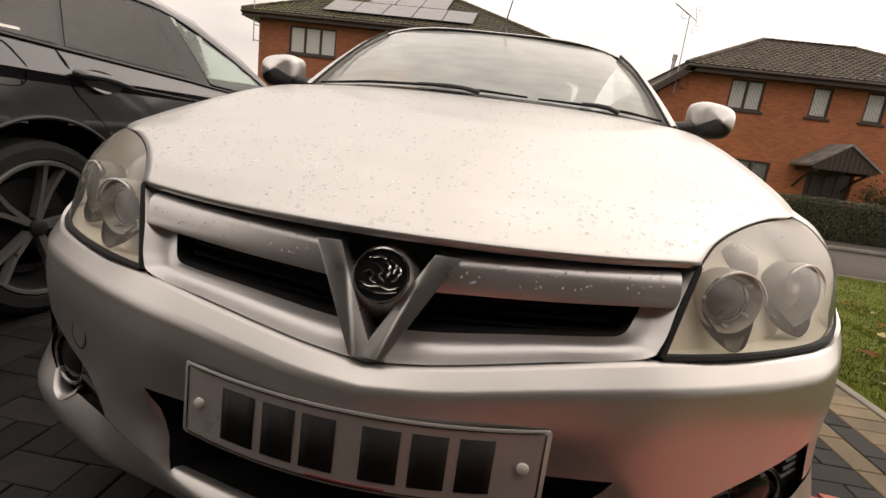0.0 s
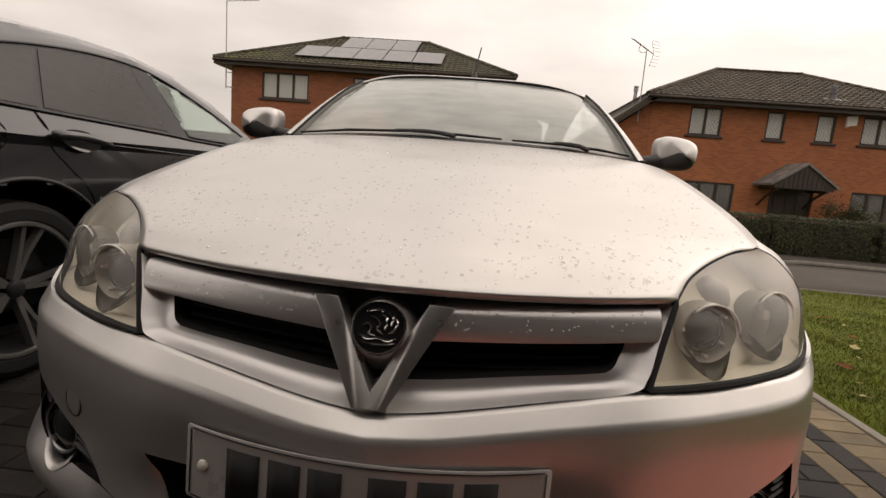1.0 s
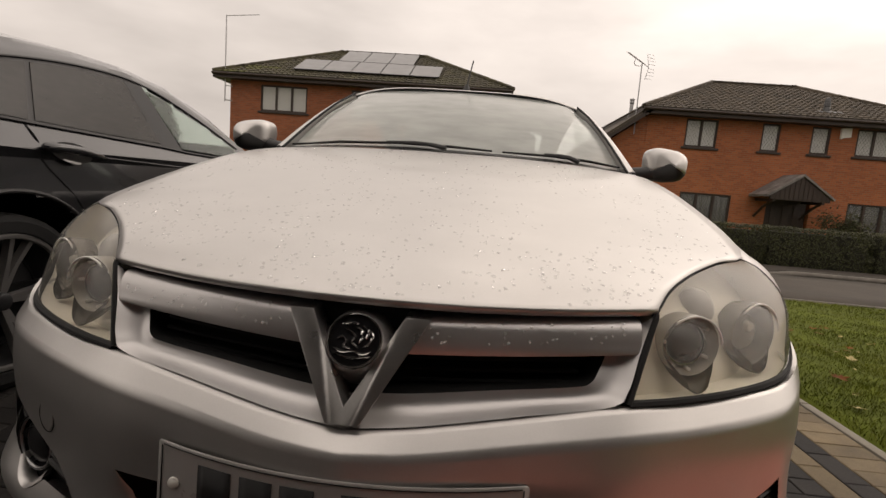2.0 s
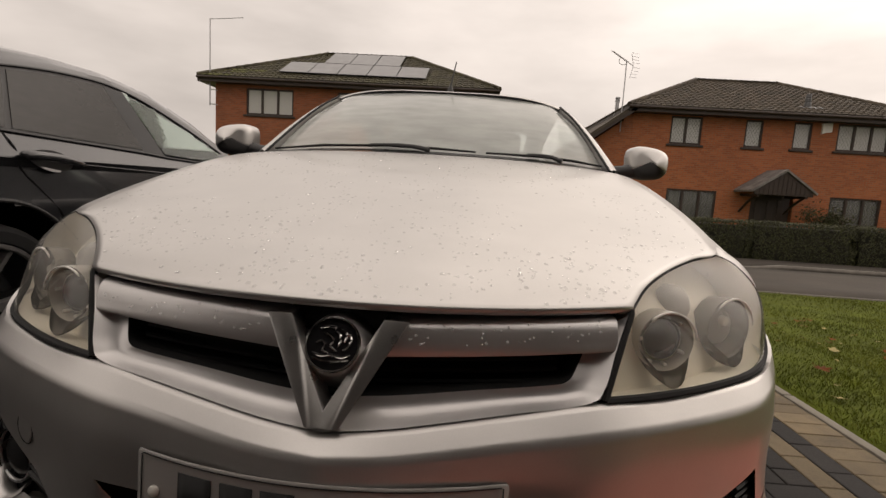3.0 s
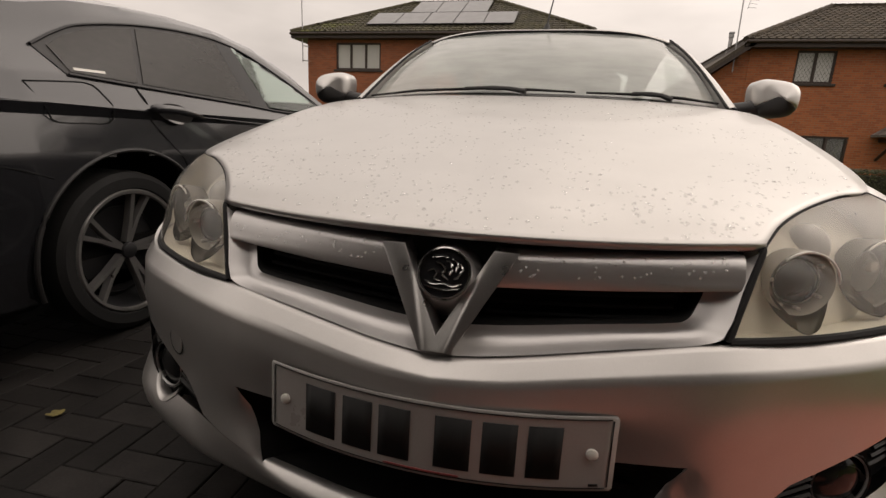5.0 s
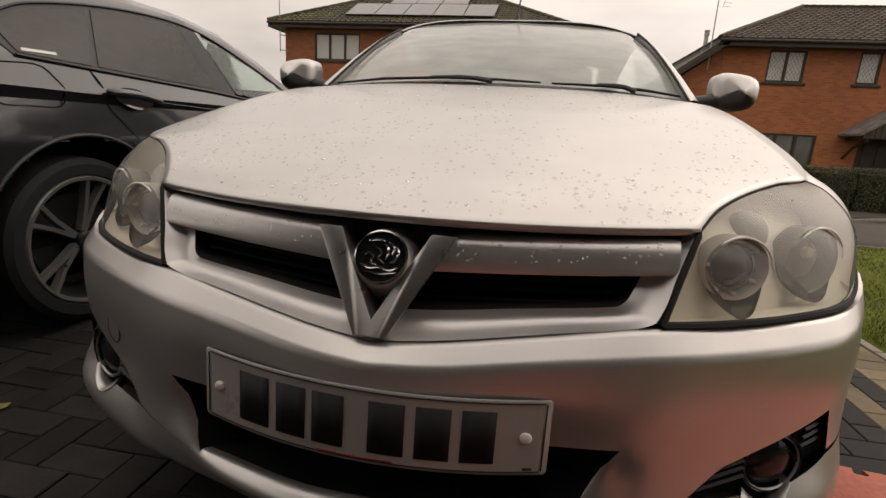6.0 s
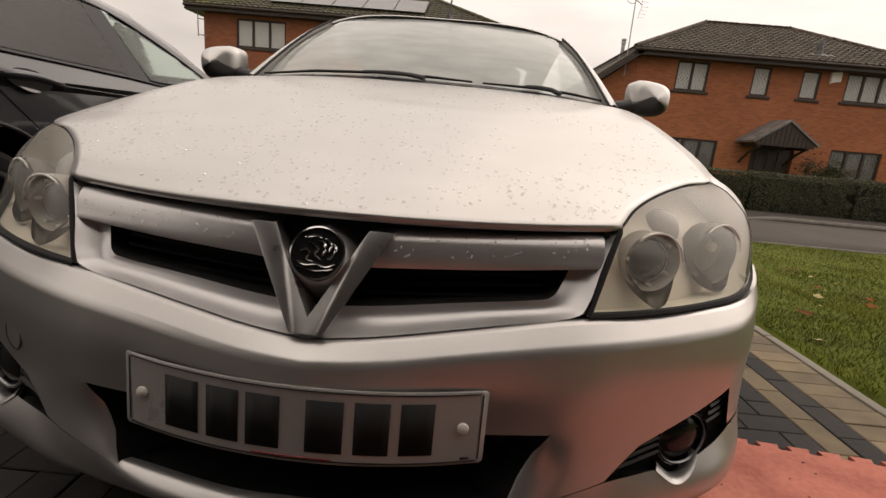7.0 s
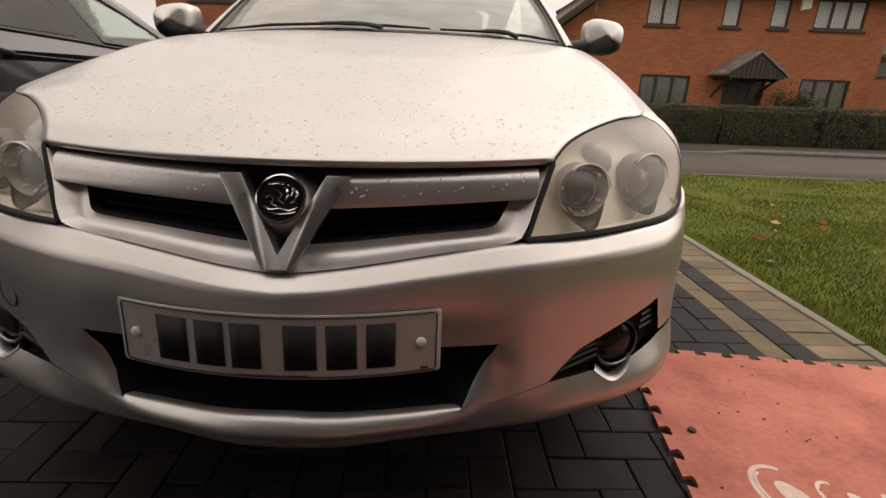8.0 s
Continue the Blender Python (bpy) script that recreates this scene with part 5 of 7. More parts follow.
line = curve([(eside(y, z) + 0.001, y, z) for y, z in ((0.55, 0.955), (0.8, 0.952), (1.2, 0.945), (1.7, 0.930), (2.6, 0.905), (3.3, 0.885))], 40)
part("shoulder_crease", tube([tuple(p) for p in line], 0.003, 8), NAVY, ebody)
hx = eside(1.36, 0.95)
hb = curve([(hx + 0.002, 1.195, 0.955), (hx + 0.026, 1.225, 0.960), (hx + 0.036, 1.32, 0.957), (hx + 0.030, 1.43, 0.945), (hx + 0.002, 1.52, 0.932)], 18)
handle = part("door_handle", tube([tuple(p) for p in hb], [0.009, 0.016] + [0.0185] * 9 + [0.0175, 0.016, 0.0145, 0.013, 0.011, 0.009, 0.006], 12), NAVY, ebody, "body-coloured pull handle")
part("handle_cup", prism([(eside(1.36, 0.94) + 0.004, 1.345 + 0.105 * math.cos(a), 0.944 + 0.042 * math.sin(a) - 0.10 * 0.105 * math.cos(a)) for a in np.linspace(0, math.tau, 26)[:-1]], (-0.003, 0, 0)), BLACK, handle, "", False)
part("handle_edge", prism([(eside(1.34, 0.908) + 0.016 - 0.011 * math.sin(a), 1.340 + 0.048 * math.cos(a), 0.912 + 0.014 * math.sin(a) - 0.14 * 0.048 * math.cos(a)) for a in np.linspace(0, math.tau, 20)[:-1]], (-0.005, 0, 0)), ALLOY, handle, "bright edge of the handle's recess", False)
for wy in (1.08, 3.89):
    arch = [(-1.612 + 0.018 * math.sin(a), wy + 0.430 * math.cos(a), 0.355 + 0.430 * math.sin(a)) for a in np.linspace(-0.25, math.pi + 0.25, 40)]
    # lip coloured black for the darkness at the arch, not body paint
    part("wheel_arch_lip", tube(arch, 0.009, 8), BLACK, ebody)
    part("wheel_arch_liner", sheet([[(x, wy + 0.432 * math.cos(a), 0.355 + 0.432 * math.sin(a)) for a in np.linspace(-0.25, math.pi + 0.25, 32)] for x in (-1.61, -1.95)]), DEEP, ebody, "black wheel arch liner")
    part("arch_back", boxed(-1.97, -1.95, wy - 0.45, wy + 0.45, 0.15, 0.80), DEEP, ebody)
    wheel(estate, (-1.640, wy, 0.350), 1, 0.347, 0.264, 0.23, 5, ALLOY, True)
    wheel(estate, (ECX - 0.865, wy, 0.350), -1, 0.347, 0.264, 0.23, 5, ALLOY, True)
# the side sill and a dark underside
part("underbody", boxed(ECX - 0.78, ECX + 0.78, 0.25, 4.5, 0.16, 0.28, 0.03), DEEP, estate, "black underbody")
part("rear_bumper_trim", boxed(ECX - 0.74, ECX + 0.74, 0.04, 0.14, 0.28, 0.42, 0.03), BLACK, estate, "black lower bumper")
part("tail_lamp", boxed(-1.80, -1.66, 0.09, 0.30, 0.86, 0.98, 0.03), mat("red_tail_lamp", (0.35, 0.01, 0.01), 0.15, coat=0.5), estate, "red tail lamp")
mirror = part("door_mirror", boxed(-1.60, -1.42, 2.86, 2.98, 0.99, 1.12, 0.04), NAVY, estate, "body-coloured door mirror")

part("window_base_trim", tube([(glass_x(z) + 0.004, y, z) for y, z in ((0.9, 1.06), (1.2, 1.048), (1.98, 1.02), (2.2, 1.006), (2.8, 0.99))], 0.007, 6), GLOSS_BLACK, ebody, "black trim strip")
sc = sheet([[(ECX + a * (1 - 0.12 * k), 2.30 + 0.70 * (1 - k) + 0.0, 1.385 - 0.31 * (1 - k)) for a in np.linspace(-0.74, 0.74, 8)] for k in (0.0, 0.33, 0.66, 1.0)])
part("windscreen", face_out(sc, (0, 0.5, 1)), CAR_GLASS, ebody, "clear windscreen")
part("dashboard", boxed(ECX - 0.7, ECX + 0.7, 2.55, 2.95, 0.75, 0.98, 0.05), DASH, ebody, "dark dashboard")
for x in (ECX - 0.37, ECX + 0.37):
    seat = part("seat", boxed(x - 0.25, x + 0.25, 1.70, 2.25, 0.45, 0.62, 0.05), SEAT, ebody, "dark seat")
    part("backrest", boxed(x - 0.24, x + 0.24, 1.55, 1.72, 0.6, 1.14, 0.05), SEAT, seat)
    part("headrest", boxed(x - 0.12, x + 0.12, 1.52, 1.62, 1.15, 1.32, 0.03), SEAT, seat)
part("cabin_floor", boxed(ECX - 0.8, ECX + 0.8, 0.5, 3.0, 0.34, 0.40), DEEP, ebody)

# ---- houses across the street ----
def wall_with_holes(x0, x1, z0, z1, y0, y1, holes):
    """A wall along x with openings through it, as one closed skin."""
    xs = sorted({x0, x1} | {v for h in holes for v in h[:2]})
    zs = sorted({z0, z1} | {v for h in holes for v in h[2:]})
    nx, nz = len(xs) - 1, len(zs) - 1

    def full(i, k):
        if not (0 <= i < nx and 0 <= k < nz):
            return False
        mx, mz = (xs[i] + xs[i + 1]) / 2, (zs[k] + zs[k + 1]) / 2
        return not any(h[0] < mx < h[1] and h[2] < mz < h[3] for h in holes)

    bm = bmesh.new()
    seen = {}

    def vert(*p):
        if p not in seen:
            seen[p] = bm.verts.new(p)
        return seen[p]

    for i in range(nx):
        for k in range(nz):
            if not full(i, k):
                continue
            a, b, c, d = xs[i], xs[i + 1], zs[k], zs[k + 1]
            for y in (y0, y1):
                bm.faces.new([vert(a, y, c), vert(b, y, c), vert(b, y, d), vert(a, y, d)])
            for di, dk, p, q in ((-1, 0, (a, c), (a, d)), (1, 0, (b, c), (b, d)), (0, -1, (a, c), (b, c)), (0, 1, (a, d), (b, d))):
                if not full(i + di, k + dk):
                    bm.faces.new([vert(p[0], y0, p[1]), vert(q[0], y0, q[1]), vert(q[0], y1, q[1]), vert(p[0], y1, p[1])])
    bmesh.ops.recalc_face_normals(bm, faces=bm.faces)
    return bm


def house_window(house, x0, x1, z0, z1, y, lights, leaded=True, fill=None):
    """A stained timber casement with its panes, leading, net curtain and sill, set in its opening. fill: colours the
    curtain sheet as a dark room.
    """
    f = 0.07
    gaps = []
    for k in range(lights):
        a = x0 + (x1 - x0) * k / lights + (f if k == 0 else 0.045)
        b = x0 + (x1 - x0) * (k + 1) / lights - (f if k == lights - 1 else 0.045)
        gaps.append((a, b, z0 + f, z1 - f))
    bm = wall_with_holes(x0, x1, z0, z1, y + 0.03, y + 0.12, gaps)
    win = part("window", bm, STAIN, house, "dark brown timber casement window", False)
    part("window_sill", boxed(x0 - 0.10, x1 + 0.10, y - 0.06, y + 0.1, z0 - 0.09, z0 - 0.003, 0.01), STAIN, win, "dark sill")
    for k in range(lights):
        a = x0 + (x1 - x0) * k / lights + (f if k == 0 else 0.045)
        b = x0 + (x1 - x0) * (k + 1) / lights - (f if k == lights - 1 else 0.045)
        c, d = z0 + f, z1 - f
        pane = part("pane", boxed(a, b, y + 0.08, y + 0.088, c, d), HOUSE_GLASS if fill is None else DIM_GLASS, win, "", False)
        if leaded:
            lb = bmesh.new()
            step = 0.16
            w, h = b - a, d - c
            for sgn in (1, -1):
                q = -h
                while q < w + h:
                    # line x = a + q + sgn * (z - c) * 0.62 clipped to the pane
                    t0, t1 = 0.0, h
                    kx = 0.62 * sgn
                    lo, hi = (0 - q) / kx, (w - q) / kx
                    t0, t1 = max(t0, min(lo, hi)), min(t1, max(lo, hi))
                    if t1 - t0 > 0.02:
                        s0, s1 = Vector((a + q + kx * t0, y + 0.077, c + t0)), Vector((a + q + kx * t1, y + 0.077, c + t1))
                        side = (s1 - s0).normalized().cross(Vector((0, 1, 0))) * 0.005
                        vs = [lb.verts.new(v) for v in (s0 - side, s0 + side, s1 + side, s1 - side)]
                        lb.faces.new(vs)
                    q += step * 0.62 * 1.2
            part("leading", lb, LEAD, pane, "", False)
    # with a fill, this sheet paints the room's darkness behind the panes
    part("net_curtain", sheet([[(x, y + 0.112 + 0.008 * math.sin(x * 34), z) for x in np.linspace(x0 + 0.02, x1 - 0.02, 70)] for z in (z0 + 0.02, z1 - 0.02)]), fill or NET, win, "curtain sheet, dark as an unlit room where a fill is given")
    part("window_room", boxed(x0 - 0.1, x1 + 0.1, y + 0.6, y + 0.62, z0 - 0.1, z1 + 0.1), ROOM_SHADE, win, "", False)
    return win


def tile_mesh(name, w, h):
    """One interlocking pantile: a rolled edge and a shallow pan; x along the eaves, y up the slope."""
    prof = [(0.0, 0.012), (0.10, 0.002), (0.30, -0.006), (0.55, -0.006), (0.72, 0.004), (0.84, 0.024), (0.94, 0.024), (1.03, 0.010)]
    v, f = [], []
    n = len(prof)
    for yy, zz in ((0.0, 0.030), (h * 1.12, 0.0)):
        v += [(a * w, yy, b + zz) for a, b in prof]
    v += [(a * w, 0.0, b + 0.004) for a, b in prof]
    for i in range(n - 1):
        f.append((i, i + 1, n + i + 1, n + i))
        f.append((2 * n + i, 2 * n + i + 1, i + 1, i))
    me = bpy.data.meshes.new(name)
    me.from_pydata(v, [], f)
    return me


def slope_frame(a, b, c):
    """Axes of a roof slope with eaves a to b and a higher point c."""
    a, b, c = Vector(a), Vector(b), Vector(c)
    u = (b - a).normalized()
    n = u.cross(c - a).normalized()
    if n.z < 0:
        n = -n
    return a, u, n.cross(u), n


def roof_slope(house, roof, corners, material, single, w=0.235, h=0.27, skip=(), moss=None):
    """Tiles one roof slope. single: each tile is an object of its own; else they join into one mesh."""
    o, u, v, n = slope_frame(corners[0], corners[1], corners[2])
    poly = [((Vector(c) - o).dot(u), (Vector(c) - o).dot(v)) for c in corners]
    us, vs = [p[0] for p in poly], [p[1] for p in poly]
    slab = bmesh.new()
    prism([tuple(Vector(c) + n * 0.02) for c in corners], tuple(-n * 0.06), slab)
    base = part("roof_slope", slab, material, roof, "", False)
    me = tile_mesh("tile", w, h)
    me.materials.append(material)
    me2 = None
    if moss:
        me2 = me.copy()
        me2.materials.clear()
        me2.materials.append(moss)
    verts, faces = [], []
    r = 0
    count = 0
    while r * h < max(vs):
        x = min(us)
        while x < max(us):
            mid = (x + w / 2, r * h + h / 2)
            if inside(mid, poly) and not any(inside(mid, s) for s in skip):
                m = Matrix.Translation(o + u * x + v * (r * h) + n * (0.03 + 0.004 * random.random())) @ Matrix((u, v, n)).transposed().to_4x4()
                if single and count < 300:
                    green = me2 and noise.noise((x * 0.8, r * 0.5, 1.0)) + (1.2 - x * 0.35) > 0.75
                    t = new("tile", me2 if green else me)
                    t.parent = roof
                    t.matrix_parent_inverse = world_of(roof).inverted()
                    t.matrix_basis = m
                    count += 1
                else:
                    k = len(verts)
                    verts += [tuple(m @ q.co) for q in me.vertices]
                    faces += [tuple(i + k for i in p.vertices) for p in me.polygons]
            x += w
        r += 1
    if verts:
        ob = raw("roof_tiles", verts, faces, material, roof)
        tagged(ob, kind="stuff")
    return base


def ridge(roof, a, b, material):
    a, b = Vector(a), Vector(b)
    k = max(2, int((b - a).length / 0.42))
    bm = bmesh.new()
    for i in range(k):
        p, q = a + (b - a) * i / k, a + (b - a) * ((i + 1) / k + 0.01)
        tube([p + Vector((0, 0, 0.03)), q + Vector((0, 0, 0.045))], 0.10, 8, bm)
    part("ridge_tiles", bm, material, roof, "rounded ridge tiles", True, 50)


def hip_roof(house, x0, x1, y0, y1, zw, r0, r1, zr, yr, material, single_front, skip=(), moss=None):
    """Eaves rectangle at height zw, ridge from r0 to r1 at height zr."""
    roof = part("roof", prism([(x0 + 0.3, y0 + 0.3, zw - 0.02), (x1 - 0.3, y0 + 0.3, zw - 0.02), (x1 - 0.3, y1 - 0.3, zw - 0.02), (x0 + 0.3, y1 - 0.3, zw - 0.02)], (0, 0, -0.04)), STAIN, house, "hipped roof of brown concrete tiles", False)
    A, B, C, D = (x0, y0, zw), (x1, y0, zw), (x1, y1, zw), (x0, y1, zw)
    E, F = (r0, yr, zr), (r1, yr, zr)
    roof_slope(house, roof, [A, B, F, E], material, single_front, skip=skip, moss=moss)
    roof_slope(house, roof, [B, C, F], material, False)
    roof_slope(house, roof, [C, D, E, F], material, False)
    roof_slope(house, roof, [D, A, E], material, False)
    for p, q in ((E, F), (A, E), (B, F), (C, F), (D, E)):
        ridge(roof, p, q, material)
    bm = bmesh.new()
    for a in ((x0, x1, y0, y0 + 0.03), (x0, x1, y1 - 0.03, y1), (x0, x0 + 0.03, y0, y1), (x1 - 0.03, x1, y0, y1)):
        box(bm, a[0], a[1], a[2], a[3], zw - 0.22, zw - 0.01)
    box(bm, x0 + 0.03, x1 - 0.03, y0 + 0.03, y1 - 0.03, zw - 0.21, zw - 0.19)
    part("fascia", bm, STAIN, roof, "dark brown fascia and soffit", False)
    part("gutter", tube([(x0, y0 - 0.06, zw - 0.05), (x1, y0 - 0.06, zw - 0.05)], 0.055, 8), STAIN, roof, "dark brown gutter")
    return roof


# the house with the porch
porch_house = thing("brick_house", (11.5, 21, -0.55), "detached orange-red brick house with a small tiled porch", "house")
FA = 19.4
wins = [(7.56, 8.76, 3.22, 4.29, 2), (10.38, 11.05, 3.24, 4.29, 1), (12.18, 12.86, 3.26, 4.29, 1), (13.80, 15.70, 3.28, 4.31, 3), (7.68, 9.62, 0.18, 1.48, 3), (13.90, 15.82, 0.2, 1.52, 3)]
door_hole = (10.95, 12.55, -0.6, 1.50)
w = part("wall", wall_with_holes(6.1, 16.7, -0.6, 4.45, FA, FA + 0.3, [h[:4] for h in wins] + [door_hole]), BRICK_A, porch_house, "orange-red brick wall", False)
for name, a in (("side_wall", (6.1, 6.4, FA + 0.3, 26.6, -0.6, 4.45)), ("side_wall", (16.4, 16.7, FA + 0.3, 26.6, -0.6, 4.45)), ("rear_wall", (6.1, 16.7, 26.6, 26.9, -0.6, 4.45))):
    part(name, boxed(*a), BRICK_A, porch_house, "", False)
part("side_extension", prism([(2.6, FA + 0.02, -0.6), (6.1, FA + 0.02, -0.6), (6.1, FA + 0.02, 4.28), (4.4, FA + 0.02, 3.02), (2.6, FA + 0.02, 1.75)], (0, 6.0, 0)), BRICK_A, porch_house, "brick side bay under a low roof", False)
hip_roof(porch_house, 5.75, 17.35, 18.9, 27.4, 4.53, 9.75, 13.35, 6.50, 23.1, TILE_A, True)
part("side_roof", prism([(2.2, 18.95, 1.60), (6.1, 18.95, 4.52), (6.1, 26.0, 4.52), (2.2, 26.0, 1.60)], (-0.06, 0, 0.10)), TILE_A, porch_house, "brown tiled side roof", False)
part("verge_board", prism([(2.2, 18.9, 1.48), (6.1, 18.9, 4.38), (6.1, 18.9, 4.54), (2.2, 18.9, 1.64)], (0, 0.04, 0)), STAIN, porch_house, "dark bargeboard", False)
part("verge_ladder_box", boxed(5.72, 6.07, FA - 0.03, FA, 3.75, 4.25), BRICK_B, porch_house, "", False)
for x0, x1, z0, z1, k in wins:
    house_window(porch_house, x0, x1, z0, z1, FA, k, True, ROOM_SHADE if z0 < 1 else None)
part("front_door", boxed(11.0, 12.5, FA + 0.12, FA + 0.18, -0.55, 1.48), STAIN, porch_house, "dark stained front door and side panels", False)
for x in (11.3, 11.75, 12.15):
    part("door_panel", boxed(x - 0.12, x + 0.12, FA + 0.085, FA + 0.12, -0.1, 1.25, 0.015), STAIN, porch_house, "", False)
alarm = part("alarm_box", prism([(13.17, FA - 0.09, 4.27), (13.52, FA - 0.09, 4.31), (13.53, FA - 0.09, 3.97), (13.30, FA - 0.09, 3.93), (13.18, FA - 0.09, 3.88)], (0, 0.09, 0)), WHITE, porch_house, "cream alarm box", False)
# porch
PY = 18.15
porch = part("porch", prism([(10.36, PY, 1.58), (11.40, PY, 2.28), (12.44, PY, 1.58), (12.44, PY, 1.43), (10.36, PY, 1.43)], (0, 0.06, 0)), STAIN, porch_house, "dark boarded porch gable", False)
for k in range(13):
    x = 10.44 + 0.16 * k
    top = 1.53 + min(x - 10.36, 12.44 - x) * 0.673
    part("gable_board", boxed(x - 0.066, x + 0.066, PY - 0.015, PY - 0.001, 1.45, top), STAIN, porch, "", False)
for a, b in (((10.25, 1.51), (11.40, 2.31)), ((12.55, 1.51), (11.40, 2.31))):
    o = Vector((a[0], PY - 0.08, a[1]))
    d = Vector((b[0] - a[0], 0, b[1] - a[1]))
    slab = part("porch_slope", prism([tuple(o), tuple(o + d), tuple(o + d + Vector((0, 1.35, 0))), tuple(o + Vector((0, 1.35, 0)))], (0, 0, 0.05)), SLATE, porch, "grey tiled porch slope", False)
    nrm = Vector((0, 1, 0)).cross(d).normalized()
    nrm = nrm if nrm.z > 0 else -nrm
    for r in range(5):
        for c in range(6):
            p = o + d * (r / 5) + Vector((0, 0.225 * c, 0.05))
            q = d / 5 * 1.1
            tb = prism([tuple(p), tuple(p + q), tuple(p + q + Vector((0, 0.215, 0))), tuple(p + Vector((0, 0.215, 0)))], tuple(nrm * (0.02 + 0.012 * (1 if r % 2 else 0.4))))
            part("tile", tb, SLATE, slab, "", False)
for x in (10.55, 12.25):
    part("porch_bracket", tube([(x, FA, 0.75), (x, FA - 0.5, 1.12), (x, PY + 0.1, 1.44)], 0.05, 6), STAIN, porch, "diagonal timber bracket")
    part("porch_beam", boxed(x - 0.05, x + 0.05, PY + 0.06, FA, 1.35, 1.45), STAIN, porch, "", False)
# aerial, flue and vent
mast = part("aerial_mast", tube([(5.62, FA - 0.05, 3.55), (5.60, FA - 0.05, 6.25)], 0.022, 6), STEEL, porch_house, "galvanised aerial mast")
boom = [(5.02, FA - 0.15, 6.55), (5.62, FA - 0.05, 6.22), (5.88, FA, 6.08)]
part("aerial_boom", tube(boom, 0.016, 6), STEEL, mast)
for k in range(10):
    p = Vector(boom[0]).lerp(Vector(boom[1]), k / 9.5)
    part("aerial_rod", tube([p + Vector((-0.04, 0.14, 0.055)), p + Vector((0.04, -0.14, -0.055))], 0.011, 5), STEEL, mast)
part("aerial_bracket", tube([tuple(p) for p in curve([(5.60, FA - 0.05, 6.12), (5.42, FA - 0.06, 6.10), (5.30, FA - 0.08, 6.18), (5.33, FA - 0.09, 6.36)], 12)], 0.012, 6), STEEL, mast)
for lean in (1, -1):  # the two leaves of the reflector behind the boom
    foot = Vector((5.88, FA, 6.08))
    part("aerial_reflector_stay", tube([foot, foot + Vector((-0.10, 0, 0.46 * lean))], 0.010, 5), STEEL, mast)
    for k in range(4):
        p = foot + Vector((-0.10, 0, 0.46 * lean)) * ((k + 0.7) / 3.8)
        part("aerial_reflector", tube([p + Vector((-0.06, -0.22, -0.02)), p + Vector((0.32, 0.22, 0.06))], 0.008, 5), STEEL, mast)
part("flue", lathe([(0.10, 0.0), (0.10, 0.16), (0.075, 0.18), (0.075, 0.58), (0.095, 0.60), (0.095, 0.70), (0.07, 0.72), (0.10, 0.74), (0.10, 0.79), (0.0, 0.80)], (5.84, 21.0, 4.40), (0, 0, 1), 12), STEEL, porch_house, "metal flue pipe")
vent = part("roof_vent", lathe([(0.13, -0.06), (0.11, 0.16), (0.085, 0.18), (0.105, 0.20), (0.105, 0.32), (0.085, 0.34), (0.10, 0.36), (0.085, 0.50), (0.0, 0.53)], (12.70, 19.65, 4.90), (0, 0, 1), 14), LEAD, porch_house, "pale roof vent")
fl = bmesh.new()
for k, (dx, r) in enumerate(((-0.30, 0.10), (-0.13, 0.13), (0.06, 0.15), (0.24, 0.13), (0.40, 0.09))):
    ball = bmesh.ops.create_icosphere(fl, subdivisions=2, radius=1.0)["verts"]
    for q in ball:
        q.co = Vector((12.70 + dx + q.co.x * r * 1.3, 19.52 + 0.03 * (k % 2) + q.co.y * r, 4.86 + q.co.y * r * 0.47 + q.co.z * 0.045))
part("vent_flashing", fl, LEAD, vent, "lumpy mortar flashing", True)

# the house with solar panels
solar_house = thing("brick_house", (-5.4, 22, -0.55), "red brick house with solar panels and a mossy roof", "house")
FS = 20.0
wins_s = [(-9.85, -7.80, 3.53, 4.62, 3), (-5.9, -3.9, 3.53, 4.62, 3), (-2.2, -0.9, 3.53, 4.62, 2), (-9.8, -7.6, 0.3, 1.6, 3), (-5.9, -3.7, 0.3, 1.6, 3)]
part("wall", wall_with_holes(-11.2, 0.25, -0.6, 4.91, FS, FS + 0.3, [h[:4] for h in wins_s]), BRICK_B, solar_house, "red-brown brick wall", False)
for name, a in (("side_wall", (-11.2, -10.9, FS + 0.3, 26.6, -0.6, 4.9)), ("side_wall", (-0.05, 0.25, FS + 0.3, 26.6, -0.6, 4.9)), ("rear_wall", (-11.2, 0.25, 26.6, 26.9, -0.6, 4.9))):
    part(name, boxed(*a), BRICK_B, solar_house, "", False)
for x0, x1, z0, z1, k in wins_s:
    house_window(solar_house, x0, x1, z0, z1, FS, k, False)
SX0, SX1, SY, SZ = -11.75, 0.82, 19.55, 4.95
hip_roof(solar_house, SX0, SX1, SY, 27.0, SZ, -7.45, -3.3, 6.92, 23.30, TILE_B, True, moss=MOSS)
o, u, v, n = slope_frame((SX0, SY, SZ), (SX1, SY, SZ), (-7.45, 23.30, 6.92))
array = part("solar_rails", tube([o + u * 3.3 + v * 0.9 + n * 0.10, o + u * 9.3 + v * 0.9 + n * 0.10], 0.02, 6), STEEL, solar_house, "roof-mounted solar array of grey panels")


